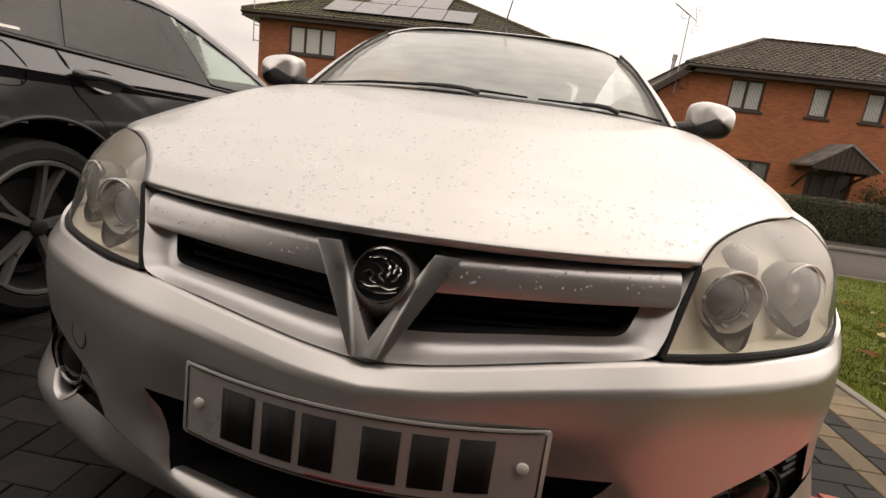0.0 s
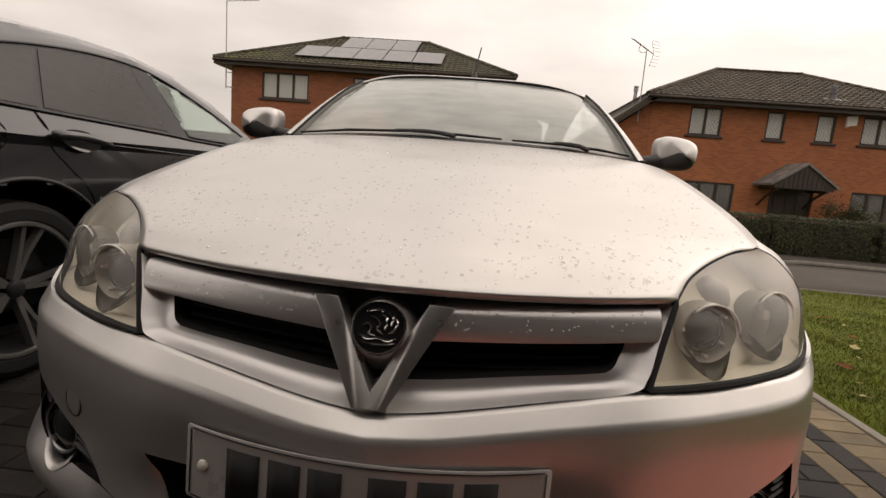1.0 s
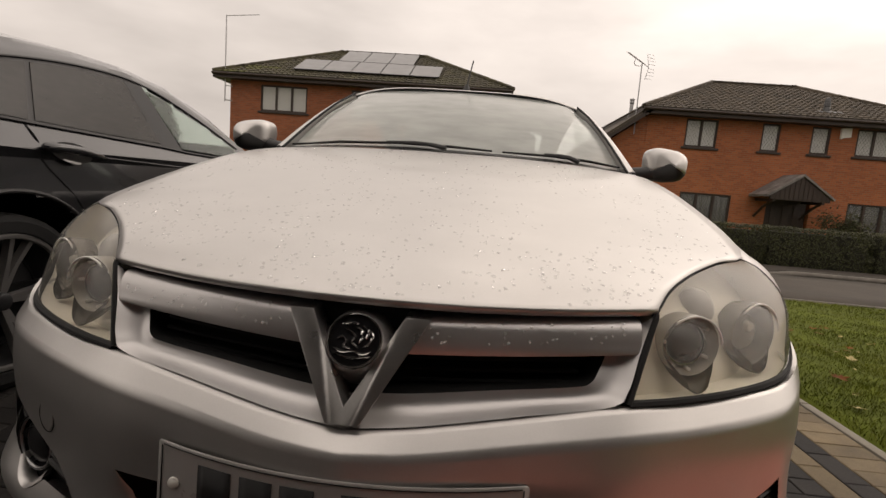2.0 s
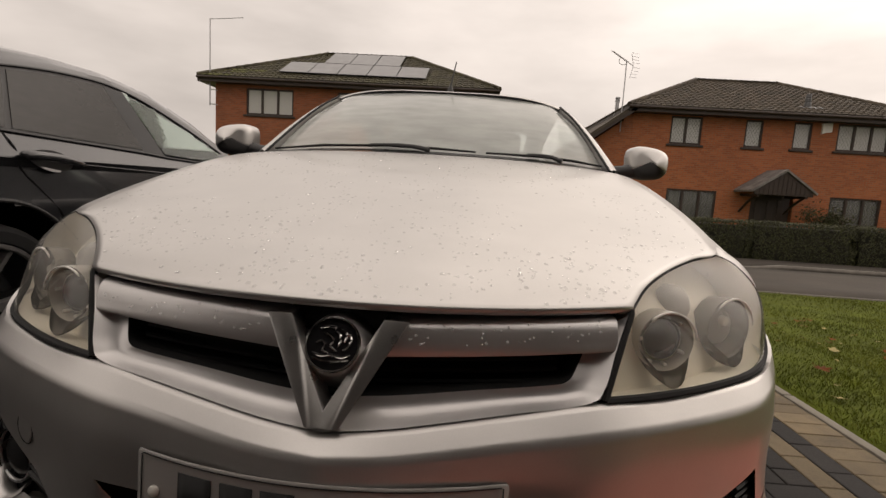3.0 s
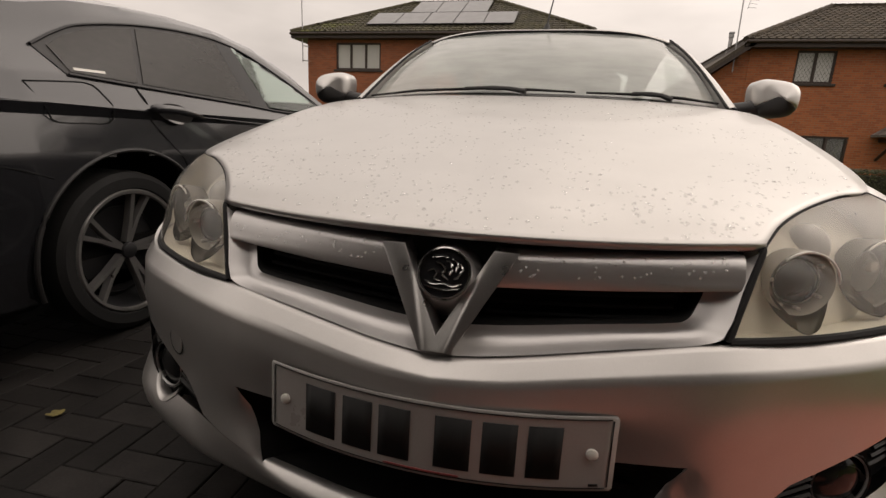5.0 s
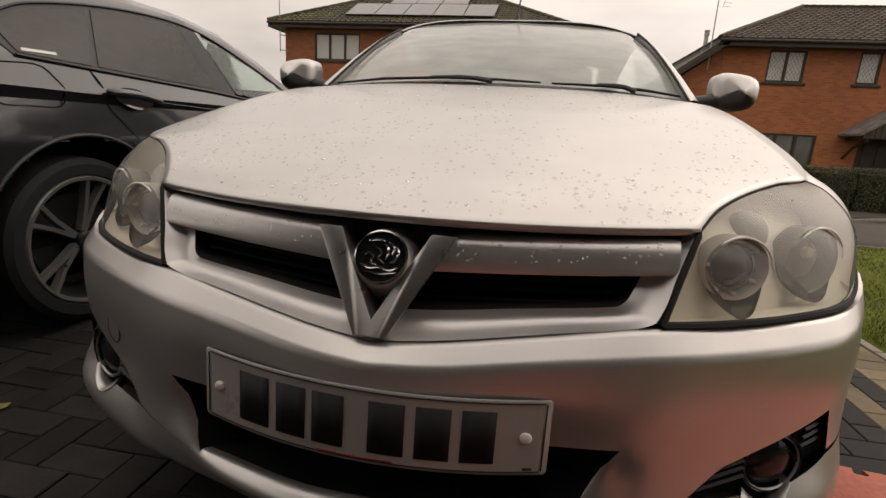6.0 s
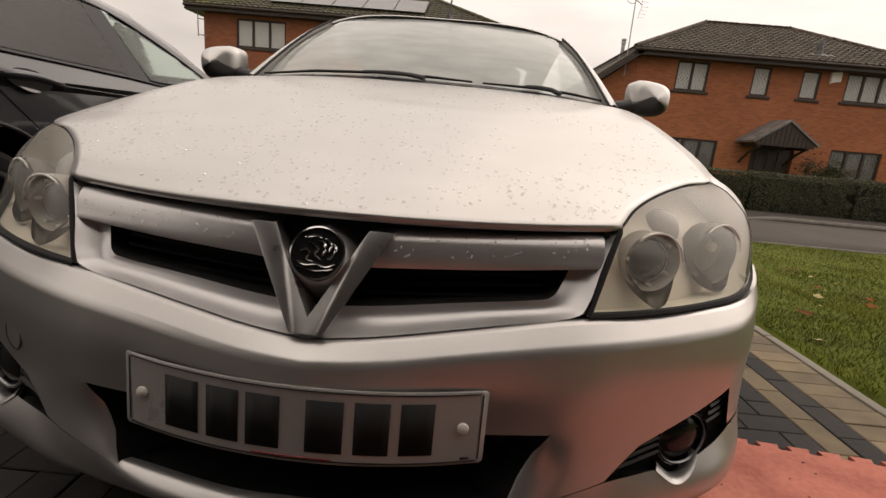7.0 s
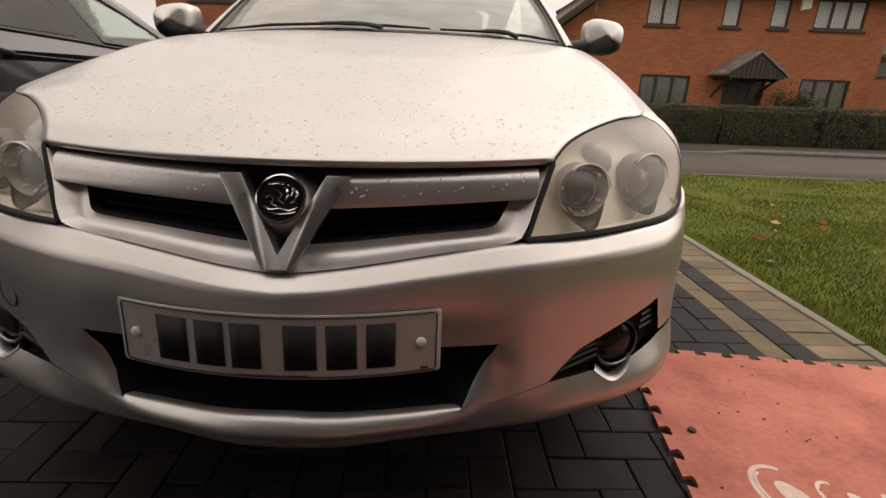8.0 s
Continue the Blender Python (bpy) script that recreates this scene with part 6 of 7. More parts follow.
def panel(x0, x1, v0, v1):
    q = [o + u * a + v * b + n * 0.14 for a, b in ((x0, v0), (x1, v0), (x1, v1), (x0, v1))]
    pan = part("solar_panel", prism([tuple(p) for p in q], tuple(-n * 0.03)), SOLAR_FRAME, array, "grey solar panel", False)
    c = sum(q, Vector()) / 4
    q2 = [c + (p - c) * 0.975 + n * 0.004 for p in q]
    part("cell_sheet", prism([tuple(p) for p in q2], tuple(-n * 0.003)), SOLAR, pan, "", False)


for k in range(5):
    a = -8.50 + 1.252 * k - SX0
    panel(a, a + 1.225, 0.66, 2.28)
for k in range(3):
    a = -7.02 + 1.145 * k - SX0
    panel(a, a + 1.12, 2.32, 4.12)
pole = part("radio_pole", tube([(-11.34, FS - 0.2, 3.8), (-11.34, FS - 0.2, 7.30)], 0.022, 6), STEEL, solar_house, "thin aerial pole with a side arm")
part("pole_arm", tube([(-11.34, FS - 0.2, 7.28), (-9.92, FS - 0.2, 7.38)], 0.015, 6), STEEL, pole)
for z in (3.86, 4.46):
    part("pole_bracket", tube([(-11.36, FS - 0.2, z), (-11.1, FS + 0.02, z)], 0.018, 5), STEEL, pole)

# a further house, seen past the gable, with its slope towards the road
far_house = thing("house", (31, 33, -0.55), "further brick house with a dark tiled roof", "house")
part("wall", boxed(28.7, 33.4, 26.5, 40, -0.6, 3.7), BRICK_B, far_house, "red-brown brick wall", False)
part("gable", prism([(28.7, 26.5, 3.7), (33.4, 26.5, 3.7), (31.05, 26.5, 5.6)], (0, 13.4, 0)), BRICK_B, far_house, "", False)
far_roof = part("roof", prism([(28.3, 26.2, 3.62), (31.05, 26.2, 5.78), (33.8, 26.2, 3.62), (33.8, 26.2, 3.48), (31.05, 26.2, 5.62), (28.3, 26.2, 3.48)], (0, 14.0, 0)), TILE_B, far_house, "dark brown tiled gable roof", False)
for r in range(9):
    x, z = 28.3 + 2.75 * r / 9, 3.62 + 2.16 * r / 9
    part("tile_course", prism([(x, 26.2, z), (x + 0.31, 26.2, z + 0.243), (x + 0.31, 26.2, z + 0.255), (x, 26.2, z + 0.045)], (0, 14.0, 0)), TILE_B, far_roof, "", False)
for y in (29.0, 33.0):
    win = part("window", boxed(28.64, 28.70, y, y + 1.6, 2.2, 3.3), STAIN, far_house, "", False)
    part("pane", boxed(28.61, 28.64, y + 0.1, y + 1.5, 2.3, 3.2), DIM_GLASS, win, "", False)

# street lamp column at the edge of the lawn
LX, LY = 7.42, 7.0
LZ = ground_z(LX, LY)
lamp_post = thing("street_lamp", (LX, LY, LZ), "grey steel street lamp column at the lawn's edge", "lamp post")
part("base_box", boxed(LX - 0.10, LX + 0.10, LY - 0.10, LY + 0.10, LZ - 0.05, LZ + 0.33, 0.012), STEEL, lamp_post, "wider grey base compartment")
part("base_door", boxed(LX - 0.06, LX + 0.06, LY - 0.108, LY - 0.10, LZ + 0.06, LZ + 0.27), STEEL, lamp_post)
part("column", tube([(LX, LY, LZ + 0.30), (LX, LY, LZ + 2.5), (LX, LY, LZ + 5.0)], [0.088, 0.066, 0.045], 14), STEEL, lamp_post, "tapering grey column")
part("lantern", boxed(LX - 0.12, LX + 0.12, LY, LY + 0.5, LZ + 4.95, LZ + 5.05, 0.03), STEEL, lamp_post, "flat lantern head")

# ---- planting ----
def leaves(points, normals, size, seed):
    """Small bent leaves at points, turned at random about their normals."""
    rng = np.random.default_rng(seed)
    n = len(points)
    a = rng.normal(size=(n, 3))
    a -= (a * normals).sum(1, keepdims=True) * normals * 0.6
    a /= np.linalg.norm(a, axis=1, keepdims=True)
    b = np.cross(normals + 0.5 * rng.normal(size=(n, 3)), a)
    b /= np.linalg.norm(b, axis=1, keepdims=True)
    c = np.cross(a, b)
    s = size * rng.uniform(0.6, 1.3, (n, 1))
    v = np.stack([points - a * s, points + b * s * 0.45 + c * s * 0.12, points + a * s, points - b * s * 0.45 + c * s * 0.12], 1).reshape(-1, 3)
    f = [(4 * i, 4 * i + 1, 4 * i + 2, 4 * i + 3) for i in range(n)]
    return v.tolist(), f


def hedge(x0, x1, y0, y1, top, seed, label):
    h = thing("hedge", ((x0 + x1) / 2, (y0 + y1) / 2, ground_z(0, 13.6)), label, "hedge", "clipped hedge along the footway")
    rng = np.random.default_rng(seed)
    z0 = ground_z(0, 13.6)
    core = boxed(x0 + 0.08, x1 - 0.08, y0 + 0.10, y1 - 0.10, z0, top - 0.10, 0.05)
    part("dark_core", core, HEDGE_CORE, h, "near-black solid core inside the hedge")
    L, H, D = x1 - x0, top - z0, y1 - y0
    pts, nrm = [], []

    def lump(x, z):
        return 0.05 * noise.noise((x * 1.6, z * 2.2, seed)) + 0.03 * noise.noise((x * 5, z * 5, seed + 3))

    for _ in range(int(L * H * 1500)):
        x, z = rng.uniform(x0, x1), z0 + 0.05 + (H - 0.05) * rng.uniform() ** 0.8
        if noise.noise((x * 3.0, z * 3.0, seed + 9.0)) < -0.45:
            continue
        bulge = 0.06 * math.sin(math.pi * (z - z0) / H)
        pts.append((x, y0 - bulge - lump(x, z) + rng.uniform(0, 0.07), z)), nrm.append((0, -1, 0.25))
    for _ in range(int(L * D * 1300)):
        x, y = rng.uniform(x0, x1), rng.uniform(y0, y1)
        pts.append((x, y, top + lump(x, y) + rng.uniform(-0.05, 0.035))), nrm.append((0, -0.2, 1))
    for x, sg in ((x0, -1), (x1, 1)):
        for _ in range(int(D * H * 900)):
            y, z = rng.uniform(y0, y1), rng.uniform(z0 + 0.05, top)
            pts.append((x + sg * lump(y, z) * 0.6, y, z)), nrm.append((sg, 0, 0.2))
    v, f = leaves(np.array(pts), np.array(nrm, float), 0.028, seed)
    tagged(raw("leaves", v, f, HEDGE_LEAF, h), "small dark green privet leaves", kind="stuff")


for k, (a, b, top) in enumerate(((1.2, 4.6, 0.50), (4.7, 7.8, 0.52), (7.86, 10.56, 0.545), (10.66, 13.6, 0.56), (13.7, 18.2, 0.58))):
    hedge(a, b, 13.25, 14.1, top, 11 + k, "dark green clipped privet hedge beside the footway")


def shrub(name, centre, size, count, material, leaf, seed, label, twigs=14):
    """A loose shrub: bent stems and, where count is not nought, a crown of leaves."""
    rng = np.random.default_rng(seed)
    cx, cy, cz = centre
    sh = thing(name, centre, label, "shrub")
    bm = bmesh.new()
    tips = []
    for _ in range(twigs):
        a, r = rng.uniform(0, math.tau), rng.uniform(0.2, 1.0)
        p = Vector((cx, cy, cz))
        q = Vector((cx + size[0] * r * math.cos(a), cy + size[1] * r * math.sin(a), cz + size[2] * rng.uniform(0.5, 1.0)))
        m = p.lerp(q, 0.5) + Vector((rng.normal() * 0.1, rng.normal() * 0.1, 0.12 * size[2]))
        tube([p, m, q], [0.03, 0.015, 0.005], 5, bm)
        for _ in range(5):
            s = m.lerp(q, rng.uniform(0.1, 0.9))
            e = s + Vector((rng.normal() * 0.28 * size[0], rng.normal() * 0.28 * size[1], rng.uniform(-0.15, 0.3) * size[2]))
            tube([s, s.lerp(e, 0.5) + Vector((0, 0, 0.05)), e], [0.010, 0.007, 0.003], 4, bm)
            tips += [s, e, s.lerp(e, 0.5)]
    part("stem", bm, BARK, sh, "bare brown branching stems")
    if count:
        base = rng.integers(0, len(tips), count)
        pts = np.array([tuple(tips[i]) for i in base]) + rng.normal(size=(count, 3)) * 0.11
        v, f = leaves(pts, rng.normal(size=(count, 3)), leaf, seed + 1)
        tagged(raw("leaves", v, f, material, sh), kind="stuff")


shrub("shrub", (13.15, 18.4, -0.5), (0.75, 0.5, 1.55), 2600, HEDGE_LEAF, 0.05, 41, "dark evergreen shrub beside the porch")
shrub("bare_shrub", (17.3, 18.2, -0.5), (1.3, 0.8, 3.3), 500, LEAF_BROWN, 0.035, 42, "bare brown climbing shrub at the house corner", 44)
shrub("bare_shrub", (18.9, 17.4, -0.5), (1.5, 0.9, 2.9), 700, LEAF_BROWN, 0.035, 43, "bare brown twiggy shrub behind the hedge", 60)
shrub("bare_shrub", (20.6, 17.2, -0.5), (1.6, 0.9, 2.7), 900, LEAF_BROWN, 0.035, 44, "bare brown twiggy shrub behind the hedge", 60)


def conifer(place, height, seed):
    rng = np.random.default_rng(seed)
    x, y, z = place
    t = thing("conifer", place, "dark narrow conifer beside the house", "tree")
    part("trunk", tube([(x, y, z), (x + 0.03, y, z + height * 0.5), (x, y, z + height)], [0.13, 0.08, 0.015], 8), BARK, t)
    pts, nrm = [], []
    for k in range(46):
        h = (k + 0.5) / 46
        for j in range(9):
            a = j * math.tau / 9 + k * 0.7
            ln = (1 - h) ** 0.8 * 1.65 * rng.uniform(0.75, 1.1)
            for q in np.linspace(0.15, 1, 14):
                pts.append((x + ln * q * math.cos(a) + rng.normal() * 0.05, y + ln * q * math.sin(a) + rng.normal() * 0.05, z + 0.3 + h * (height - 0.3) - 0.22 * q * ln + rng.normal() * 0.05))
                nrm.append((math.cos(a), math.sin(a), 0.6))
    v, f = leaves(np.array(pts), np.array(nrm), 0.10, seed)
    tagged(raw("needles", v, f, CONIFER, t), "dark green needles", kind="stuff")


conifer((-13.6, 19.0, -0.5), 4.3, 51)
conifer((-15.2, 20.5, -0.5), 4.6, 52)


# ---- grass ----
def lawn_z(x, y):
    return ground_z(x, y) + 0.02 * noise.noise((x * 0.9, y * 0.9, 3.0))


def grass():
    rng = np.random.default_rng(7)
    areas = [(1.885, 2.7, 0.2, 2.4, 6500), (2.7, 4.2, 0.6, 3.4, 4200), (1.885, 4.2, 2.4, 4.4, 3000), (4.2, 6.5, 1.5, 5.0, 1800), (3.0, 9.5, 4.4, 7.08, 1200), (1.885, 3.0, 4.4, 7.08, 500), (6.5, 9.5, 2.5, 4.4, 900), (1.885, 3.2, -2.0, 0.2, 1200)]
    xs, ys = [], []
    for x0, x1, y0, y1, d in areas:
        n = int((x1 - x0) * (y1 - y0) * d)
        xs.append(rng.uniform(x0, x1, n)), ys.append(rng.uniform(y0, y1, n))
    x, y = np.concatenate(xs), np.concatenate(ys)
    z = np.array([lawn_z(a, b) for a, b in zip(x, y)])
    n = len(x)
    patch = np.array([noise.noise((a * 1.3, b * 1.3, 8.0)) for a, b in zip(x, y)])
    far = 1 + 0.25 * np.clip(y - 3, 0, 4)
    h = rng.uniform(0.012, 0.034, n) * (1 + 0.35 * patch) * (0.9 + 0.1 * far)
    w = rng.uniform(0.0012, 0.0026, n) * far
    a, lean, b = rng.uniform(0, math.tau, n), rng.uniform(0.15, 1.3, n) * h, rng.uniform(0, math.tau, n)
    p = np.stack([x, y, z - 0.003], 1)
    side = np.stack([np.cos(a), np.sin(a), 0 * a], 1) * w[:, None]
    tip = p + np.stack([np.cos(b) * lean, np.sin(b) * lean, h], 1)
    mid = p + np.stack([np.cos(b) * lean * 0.35, np.sin(b) * lean * 0.35, h * 0.6], 1)
    v = np.stack([p - side, p + side, mid + side * 0.8, mid - side * 0.8, tip], 1).reshape(-1, 3)
    f = []
    for i in range(n):
        k = 5 * i
        f += [(k, k + 1, k + 2, k + 3), (k + 3, k + 2, k + 4)]
    ob = raw("grass", v.tolist(), f, GRASS)
    tagged(ob, "short green and yellowish lawn grass", "grass", kind="stuff")


grass()


# ---- fallen leaves ----
def leaf_mesh(name, lobes, size, material, curl):
    rng = random.Random(lobes * 7 + int(size * 1000))
    n = lobes * 4
    bm = bmesh.new()
    c = bm.verts.new((0, 0, 0.004))
    ring = []
    for k in range(n):
        a = k * math.tau / n
        r = size * (1.0 if k % 4 == 0 else 0.55 if k % 4 == 2 else 0.78) * (0.75 + 0.25 * math.cos(a)) * rng.uniform(0.85, 1.1)
        ring.append(bm.verts.new((r * math.cos(a), r * math.sin(a), curl * (r / size) ** 2 * (0.4 + 0.6 * abs(math.sin(a * 1.5))))))
    for k in range(n):
        bm.faces.new([c, ring[k], ring[(k + 1) % n]])
    tube([(-size * 0.4, 0, 0.004), (-size * 0.9, 0.004, 0.008)], 0.0012, 4, bm)
    me = bpy.data.meshes.new(name)
    bm.to_mesh(me)
    bm.free()
    me.materials.append(material)
    me.shade_smooth()
    return me


LEAF1, LEAF2, LEAF3 = leaf_mesh("fallen_leaf", 7, 0.060, LEAF_BROWN, 0.022), leaf_mesh("fallen_leaf", 5, 0.045, LEAF_PALE, 0.010), leaf_mesh("fallen_leaf", 5, 0.050, LEAF_BROWN, 0.014)
rl = random.Random(5)


def drop_leaf(x, y, me, label, lift=0.022, k=1.0):
    ob = new("fallen_leaf", me)
    ob.location = (x, y, (lawn_z(x, y) if x > 1.87 else 0.0) + lift)
    ob.rotation_euler = (rl.uniform(-0.25, 0.25), rl.uniform(-0.25, 0.25), rl.uniform(0, 6.28))
    ob.scale = (k, k, k)
    tagged(ob, label, "leaf", "fallen leaves")


drop_leaf(2.29, 2.32, LEAF1, "curled red-brown fallen leaf lying on the lawn", 0.024, 1.1)
drop_leaf(2.84, 3.00, LEAF2, "pale tan fallen leaf lying on the lawn", 0.022, 1.2)
drop_leaf(2.06, 1.84, LEAF2, "flat pale yellow fallen leaf on the lawn", 0.020)
for px, py, k in ((2.9, 3.4, 0.4), (3.35, 3.15, 0.7), (2.45, 3.0, 0.4), (3.8, 2.5, 0.5), (2.2, 2.05, 0.4), (3.0, 4.4, 0.5), (2.6, 4.9, 0.5), (3.6, 3.8, 0.5)):
    drop_leaf(px, py, rl.choice((LEAF1, LEAF3)), "small dark brown fallen leaf on the lawn", 0.02, k)
drop_leaf(3.13, 2.87, LEAF1, "red-brown fallen leaf lying on the lawn", 0.022, 0.9)
drop_leaf(3.52, 4.36, LEAF3, "dark curled fallen leaf on the lawn", 0.022, 1.0)
drop_leaf(3.20, 3.50, LEAF3, "dark curled fallen leaf on the lawn", 0.022, 0.8)
for px, py, k in ((3.43, 4.32, 0.9), (3.32, 4.05, 1.3), (3.07, 4.06, 0.8), (3.04, 3.31, 0.8)):
    drop_leaf(px, py, LEAF3, "dark curled fallen leaf on the lawn", 0.026, k)
for px, py, k in ((3.52, 3.74, 0.4), (3.59, 3.55, 0.6), (3.14, 3.33, 0.4), (2.58, 2.59, 0.45), (2.17, 2.01, 0.5), (2.78, 3.49, 0.6), (2.88, 3.19, 0.5)):
    drop_leaf(px, py, LEAF2, "small pale leaf among the grass", 0.026, k)
for _ in range(16):
    drop_leaf(rl.uniform(2.0, 7.5), rl.uniform(2.6, 6.8), rl.choice((LEAF3, LEAF2, LEAF3)), "small brown fallen leaf on the lawn", 0.02, rl.uniform(0.6, 1.0))
drop_leaf(-1.30, 0.42, LEAF2, "pale dry fallen leaf lying on the paving", 0.006, 0.8)
drop_leaf(-1.02, 0.05, LEAF2, "pale dry fallen leaf lying on the paving", 0.006, 0.6)


# ---- red interlocking foam mat ----
MAT_O, MAT_A = Vector((0.908, 0.857, 0.0)), radians(-5.35)
M1, M2 = Vector((math.cos(MAT_A), math.sin(MAT_A), 0)), Vector((math.sin(MAT_A), -math.cos(MAT_A), 0))


def teeth(a, b, inward, pitch, first):
    """Edge from a to b cut into dovetail teeth."""
    a, b = Vector(a), Vector(b)
    d = (b - a).normalized()
    n = int(((b - a).length - first) / pitch)
    out = [a]
    for k in range(n):
        c = a + d * (first + k * pitch)
        out += [c - d * 0.013, c - d * 0.020 + inward * 0.022, c - d * 0.012 + inward * 0.027, c + d * 0.012 + inward * 0.027, c + d * 0.020 + inward * 0.022, c + d * 0.013]
    return out


mat_thing = thing("foam_mat", tuple(MAT_O + M1 * 0.6 + M2 * 0.6), "dusty red interlocking foam play mat on the paving", "mat")
c0, c1, c2, c3 = MAT_O, MAT_O + M1 * 1.24, MAT_O + M1 * 1.24 + M2 * 1.24, MAT_O + M2 * 1.24
ring = teeth(c0, c1, M2, 0.0905, 0.09) + [c1, c2, c3] + teeth(c3, c0, M1, 0.0905, 0.06)[1:]
bm = bmesh.new()
top = [bm.verts.new(p + Vector((0, 0, 0.014))) for p in ring]
bot = [bm.verts.new(p + Vector((0, 0, 0.002))) for p in ring]
bm.faces.new(top)
for i in range(len(ring)):
    j = (i + 1) % len(ring)
    bm.faces.new([top[j], top[i], bot[i], bot[j]])
bmesh.ops.triangulate(bm, faces=[f for f in bm.faces if len(f.verts) > 4])
bmesh.ops.recalc_face_normals(bm, faces=bm.faces)
part("mat_tile", bm, MAT_RED, mat_thing, "red foam tile with dovetail edges", False)
# another tile of the mat, in front of the car's nose
for du, dv in ((-0.60, 1.27),):
    c = MAT_O + M1 * (1.25 * du) + M2 * (1.25 * dv)
    r2 = teeth(c, c + M1 * 1.24, M2, 0.0905, 0.09) + [c + M1 * 1.24, c + M1 * 1.24 + M2 * 1.24, c + M2 * 1.24]
    part("mat_tile", prism([tuple(p + Vector((0, 0, 0.002))) for p in r2], (0, 0, 0.012)), MAT_RED, mat_thing, "red foam tile with dovetail edges", False)


def on_mat(a, b, z=0.0150):
    return tuple(MAT_O + M1 * a + M2 * b + Vector((0, 0, z)))


def mark(pts):
    out = [on_mat(*p) for p in pts]
    b = bmesh.new()
    b.faces.new([b.verts.new(p) for p in out])
    bmesh.ops.triangulate(b, faces=b.faces[:])
    face_out(b, (0, 0, 1))
    part("worn_print", b, MAT_MARK, mat_thing, "", False, 38, 0.0006)


def oval(cx, cy, rx, ry, turn, a0=0.0, a1=math.tau, thick=0.0):
    pts = []
    for a in np.linspace(a0, a1, 22):
        pts.append((rx * math.cos(a), ry * math.sin(a)))
    if thick:
        for a in np.linspace(a1, a0, 22):
            pts.append(((rx - thick) * math.cos(a), (ry - thick) * math.sin(a)))
    c, s = math.cos(turn), math.sin(turn)
    return [(cx + c * x - s * y, cy + s * x + c * y) for x, y in pts]


for a in ((0.245, 0.655, 0.028, 0.055, -0.5), (0.395, 0.665, 0.018, 0.050, -0.5), (0.47, 0.66, 0.020, 0.05, -0.4), (0.59, 0.70, 0.022, 0.045, 0.2), (0.68, 0.69, 0.016, 0.05, -0.3)):
    mark(oval(*a))
for a in ((0.235, 0.655, 0.075, 0.105, -0.4, 2.2, 5.4, 0.012), (0.225, 0.650, 0.052, 0.080, -0.4, 2.5, 4.6, 0.008), (0.355, 0.67, 0.045, 0.085, -0.4, 2.4, 5.2, 0.010), (0.52, 0.655, 0.05, 0.09, 0.3, 2.4, 5.6, 0.012),
          (0.62, 0.70, 0.06, 0.09, -0.2, 2.6, 5.0, 0.010)):
    mark(oval(*a))
rg = random.Random(3)
gb = bmesh.new()
for _ in range(60):
    p = Vector(on_mat(rg.uniform(0.05, 1.15), rg.uniform(0.05, 1.1), 0.015))
    r = rg.uniform(0.0012, 0.0038)
    box(gb, p.x - r, p.x + r, p.y - r * 0.6, p.y + r * 0.6, p.z, p.z + r * 0.5)
tagged(part("grit", gb, GRIT, mat_thing, "", False), kind="stuff")
part("bark_chip", lathe([(0.0, 0.0), (0.012, 0.001), (0.010, 0.005), (0.0, 0.006)], on_mat(0.085, 0.447), (0.1, 0, 1), 12), GRIT, mat_thing, "dark brown chip")

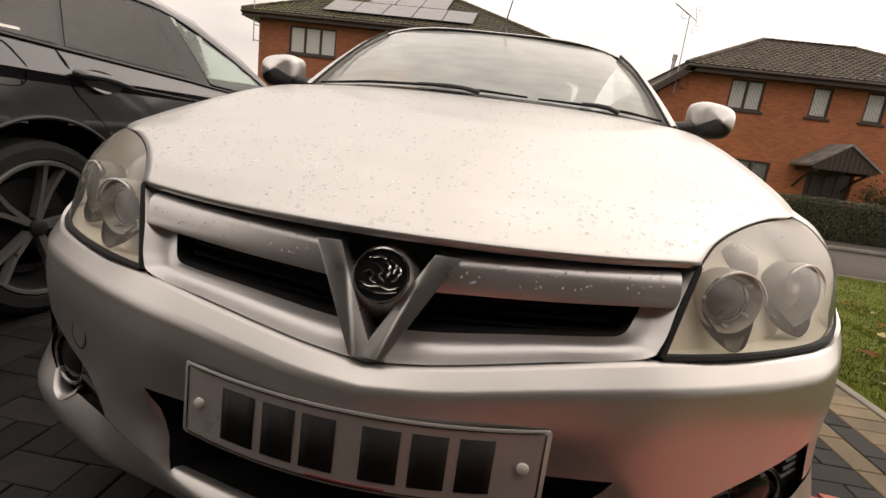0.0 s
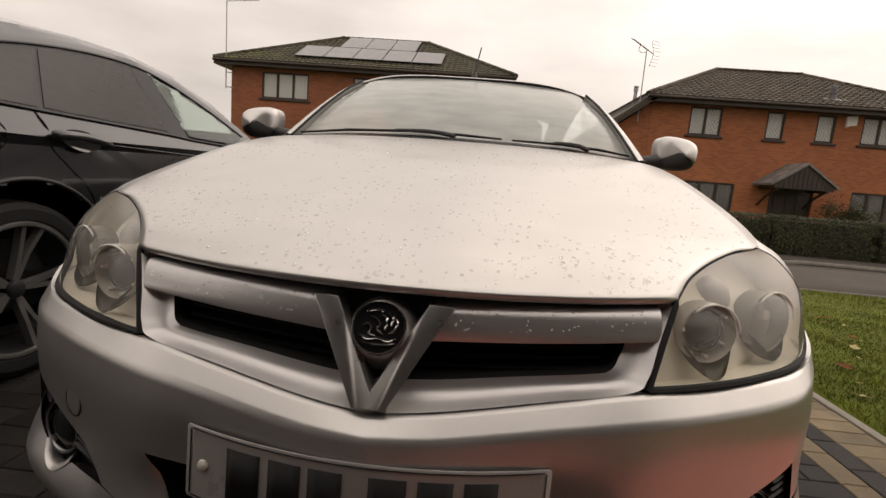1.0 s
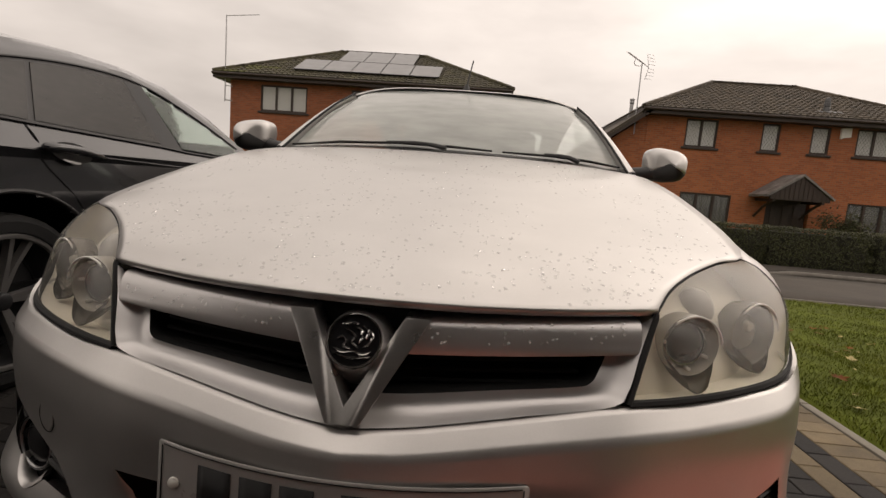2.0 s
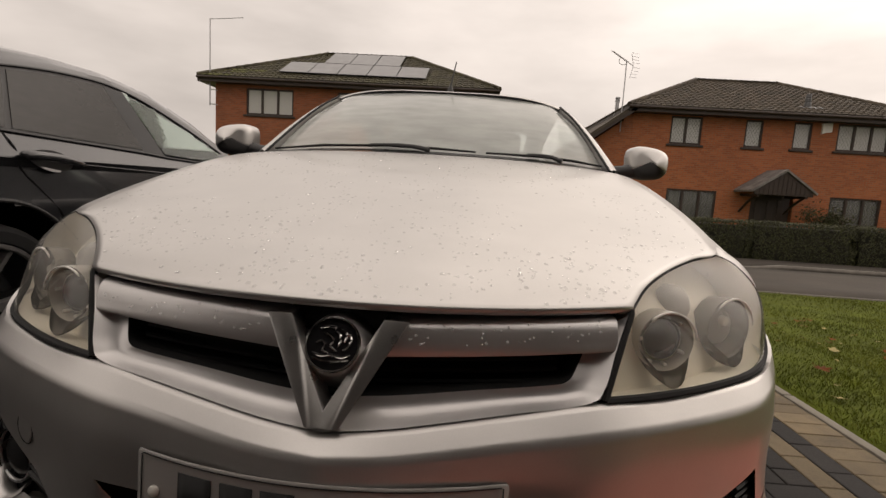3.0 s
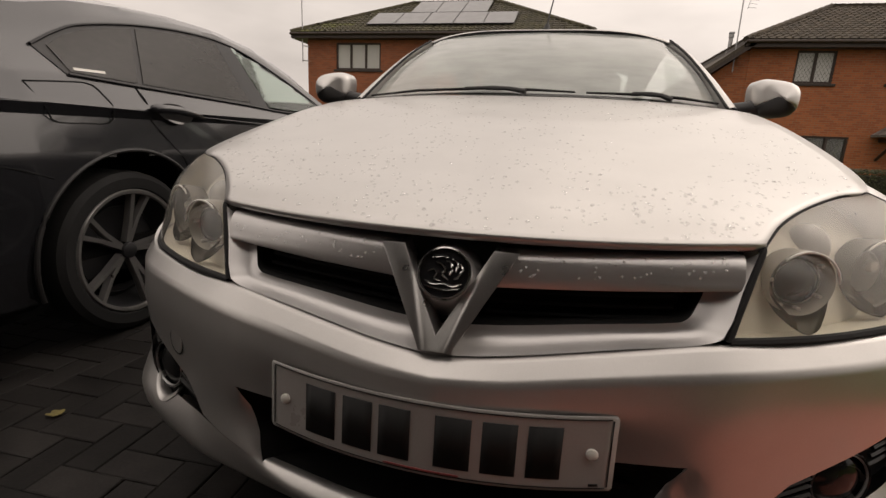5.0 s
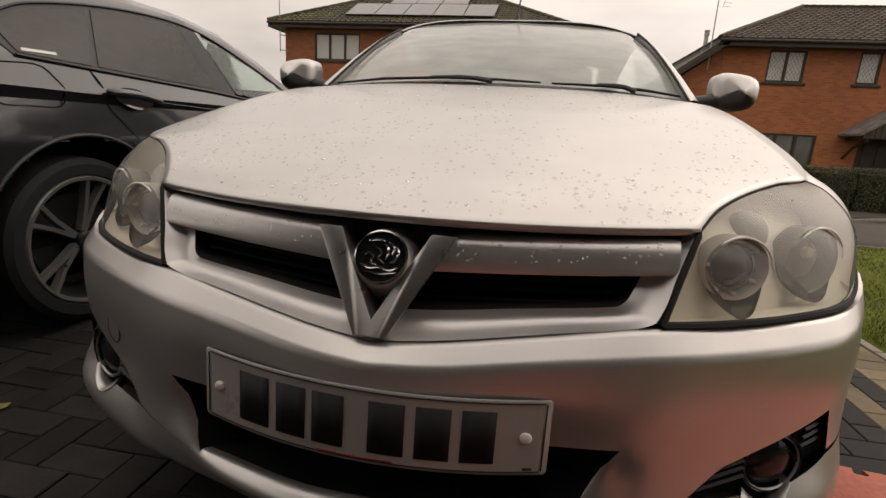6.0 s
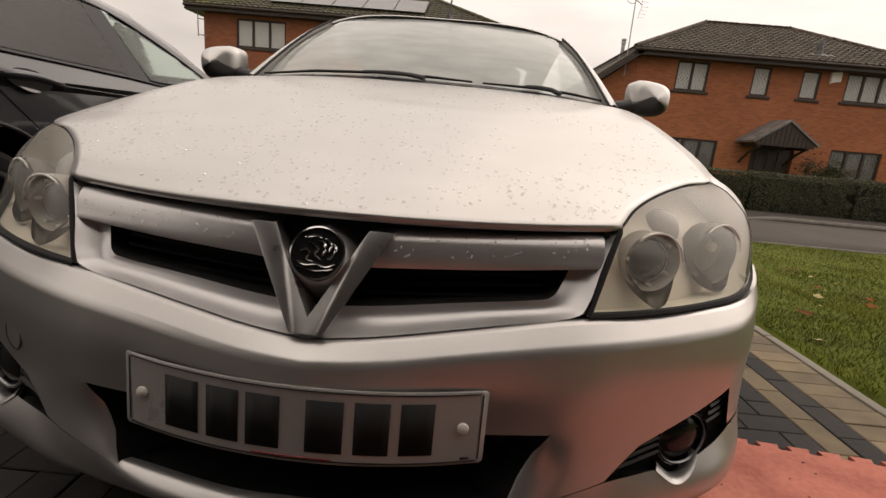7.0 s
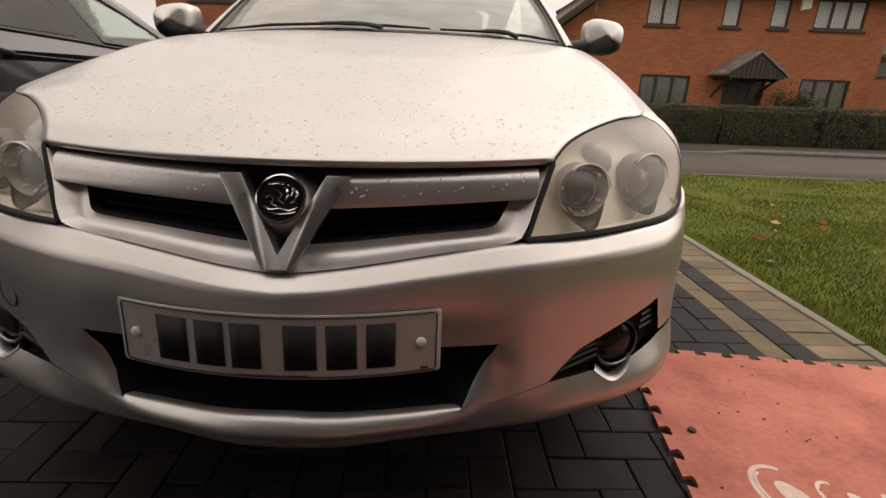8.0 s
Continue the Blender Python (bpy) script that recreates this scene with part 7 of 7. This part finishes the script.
# ---- rain drops on the silver car ----
def drops():
    rng = np.random.default_rng(21)
    bm = bmesh.new()
    bmesh.ops.create_icosphere(bm, subdivisions=2, radius=1.0)
    base = np.array([v.co for v in bm.verts])
    tri = [tuple(v.index for v in f.verts) for f in bm.faces]
    bm.free()
    verts, faces = [], []
    R = np.array(bonnet_rows)
    nr, nc = R.shape[:2]

    def put(p, n, r, flat, stretch):
        n = n / np.linalg.norm(n)
        a = np.cross(n, (1, 0, 0))
        a /= np.linalg.norm(a)
        b = np.cross(n, a)
        k = len(verts)
        q = p + base[:, :1] * r * b + base[:, 1:2] * r * stretch * a + base[:, 2:] * r * flat * n
        verts.extend(q.tolist())
        faces.extend([tuple(i + k for i in t) for t in tri])

    for _ in range(1800):
        i, j = rng.uniform(1, nr - 2) , rng.uniform(1, nc - 2)
        if noise.noise((i * 0.10, j * 0.12, 2.0)) < -0.30 + 0.45 * rng.uniform() ** 6:
            continue
        a, b = int(i), int(j)
        p = R[a, b] * (1 - (i - a)) * (1 - (j - b)) + R[a + 1, b] * (i - a) * (1 - (j - b)) + R[a, b + 1] * (1 - (i - a)) * (j - b) + R[a + 1, b + 1] * (i - a) * (j - b)
        n = np.cross(R[a, b + 1] - R[a, b], R[a + 1, b] - R[a, b])
        n = n if n[2] > 0 else -n
        put(p, n, 0.0015 + 0.0027 * rng.uniform() ** 1.6, 0.44, rng.uniform(0.95, 1.2))
    for _ in range(90):
        s = rng.choice((-1, 1))
        x = rng.uniform(0.09, 0.40)
        u, f = (x - 0.086) / 0.327, rng.uniform(0.1, 1.6)
        yf = 0.0575 + 0.062 * u - 0.009 * math.sin(math.pi * u)
        put(np.array((s * x, yf + 0.014 * max(0.0, 1 - f) - 0.002 * max(0.0, f - 1), 0.740 + 0.011 * u - 0.020 * f)), np.array((0, -0.8, 0.6)), rng.uniform(0.0010, 0.0026), 0.5, 1.0)
    for _ in range(14):
        s = rng.choice((-1, 1))
        x = rng.uniform(0.5, 0.70)
        put(np.array((s * x, np.interp(x, [0.5, 0.7], [0.215, 0.38]) - 0.008, np.interp(x, [0.5, 0.7], [0.785, 0.82]))), np.array((0.3 * s, -0.6, 0.7)), rng.uniform(0.001, 0.0025), 0.5, 1.0)
    ob = raw("rain", verts, faces, WATER, silver_car, True)
    tagged(ob, "beads of rain with a pale share painted for their gleam", kind="stuff")


drops()


# ---- block paving ----
PO, PHI = Vector((1.805, 1.545, 0)), 0.031
PU, PV = Vector((math.cos(PHI), math.sin(PHI), 0)), Vector((-math.sin(PHI), math.cos(PHI), 0))


def block_mesh(name, lu, lv, material):
    """A paving block with chamfered top edges and a joint round it."""
    g, c, h = 0.0016, 0.0032, 0.05
    v = []
    for d, z in ((g, -h), (g, -c * 0.8), (g + c, 0.0)):
        v += [(d, d, z), (lu - d, d, z), (lu - d, lv - d, z), (d, lv - d, z)]
    f = [(8, 9, 10, 11)]
    for k in (0, 4):
        f += [(k + i, k + (i + 1) % 4, k + 4 + (i + 1) % 4, k + 4 + i) for i in range(4)]
    me = bpy.data.meshes.new(name)
    me.from_pydata(v, [], f)
    me.materials.append(material)
    return me


paving = tagged(new("block_paving"), "block-paved drive in charcoal herringbone with buff edging courses", "paving", kind="structure")
B = 0.1005
specs = []  # u, v, size in u, size in v, buff?
for k in range(-40, 56):
    specs.append((-2 * B, k * B, 2 * B, B, True))
for k in range(-20, 28):
    specs.append((-3 * B, 2 * k * B, B, 2 * B, False))
    specs.append((-4 * B, 2 * k * B - B, B, 2 * B, True))
for i in range(-84, -4):
    for j in range(-40, 56):
        c = (i - j) % 4
        if c == 0 and i + 1 < -4:
            specs.append((i * B, j * B, 2 * B, B, False))
        elif c == 0 or (c == 1 and i == -84):
            specs.append((i * B, j * B, B, B, False))
        elif c == 3:
            specs.append((i * B, j * B, B, 2 * B, False))
kinds = {}
rest = {True: ([], []), False: ([], [])}
rb = random.Random(9)
made = 0
for u, v, lu, lv, buff in specs:
    z = rb.uniform(-0.0015, 0.0015)
    m = Matrix.Translation(PO + PU * u + PV * v + Vector((0, 0, z))) @ Matrix.Rotation(PHI, 4, "Z") @ Matrix.Rotation(rb.uniform(-0.006, 0.006), 4, "Y")
    key = (round(lu, 3), round(lv, 3), buff)
    if key not in kinds:
        kinds[key] = block_mesh("paving_block", lu, lv, BUFF if buff else CHARCOAL)
    y = (PO + PU * u + PV * v).y
    near = (u > -1.15 and -1.35 < v < 0.95) or (-3.15 < u < -2.55 and -1.5 < v < -0.55)
    if near and made < 300:
        ob = new("paving_block", kinds[key])
        ob.parent = paving
        ob.matrix_basis = m
        made += 1
    elif y < 4.25:
        vs, fs = rest[buff]
        k = len(vs)
        vs += [tuple(m @ q.co) for q in kinds[key].vertices]
        fs += [tuple(i + k for i in p.vertices) for p in kinds[key].polygons]
for buff, (vs, fs) in rest.items():
    tagged(raw("paving_blocks", vs, fs, BUFF if buff else CHARCOAL, paving), kind="stuff")
# concrete edging, in lengths
for k in range(-4, 7):
    a, b = k * 0.915 + 0.32, (k + 1) * 0.915 + 0.312
    q = [PO + PU * 0.006 + PV * a, PO + PU * 0.056 + PV * a, PO + PU * 0.056 + PV * b, PO + PU * 0.006 + PV * b]
    drop = [Vector((0, 0, ground_z(1.8, p.y) - 0.067)) for p in q]
    e = prism([tuple(p + d) for p, d in zip(q, drop)], (0, 0, 0.072))
    bmesh.ops.bevel(e, geom=e.edges[:], offset=0.006, segments=2, affect="EDGES", profile=0.5)
    part("concrete_edging", e, CONCRETE, paving, "", True, 40)
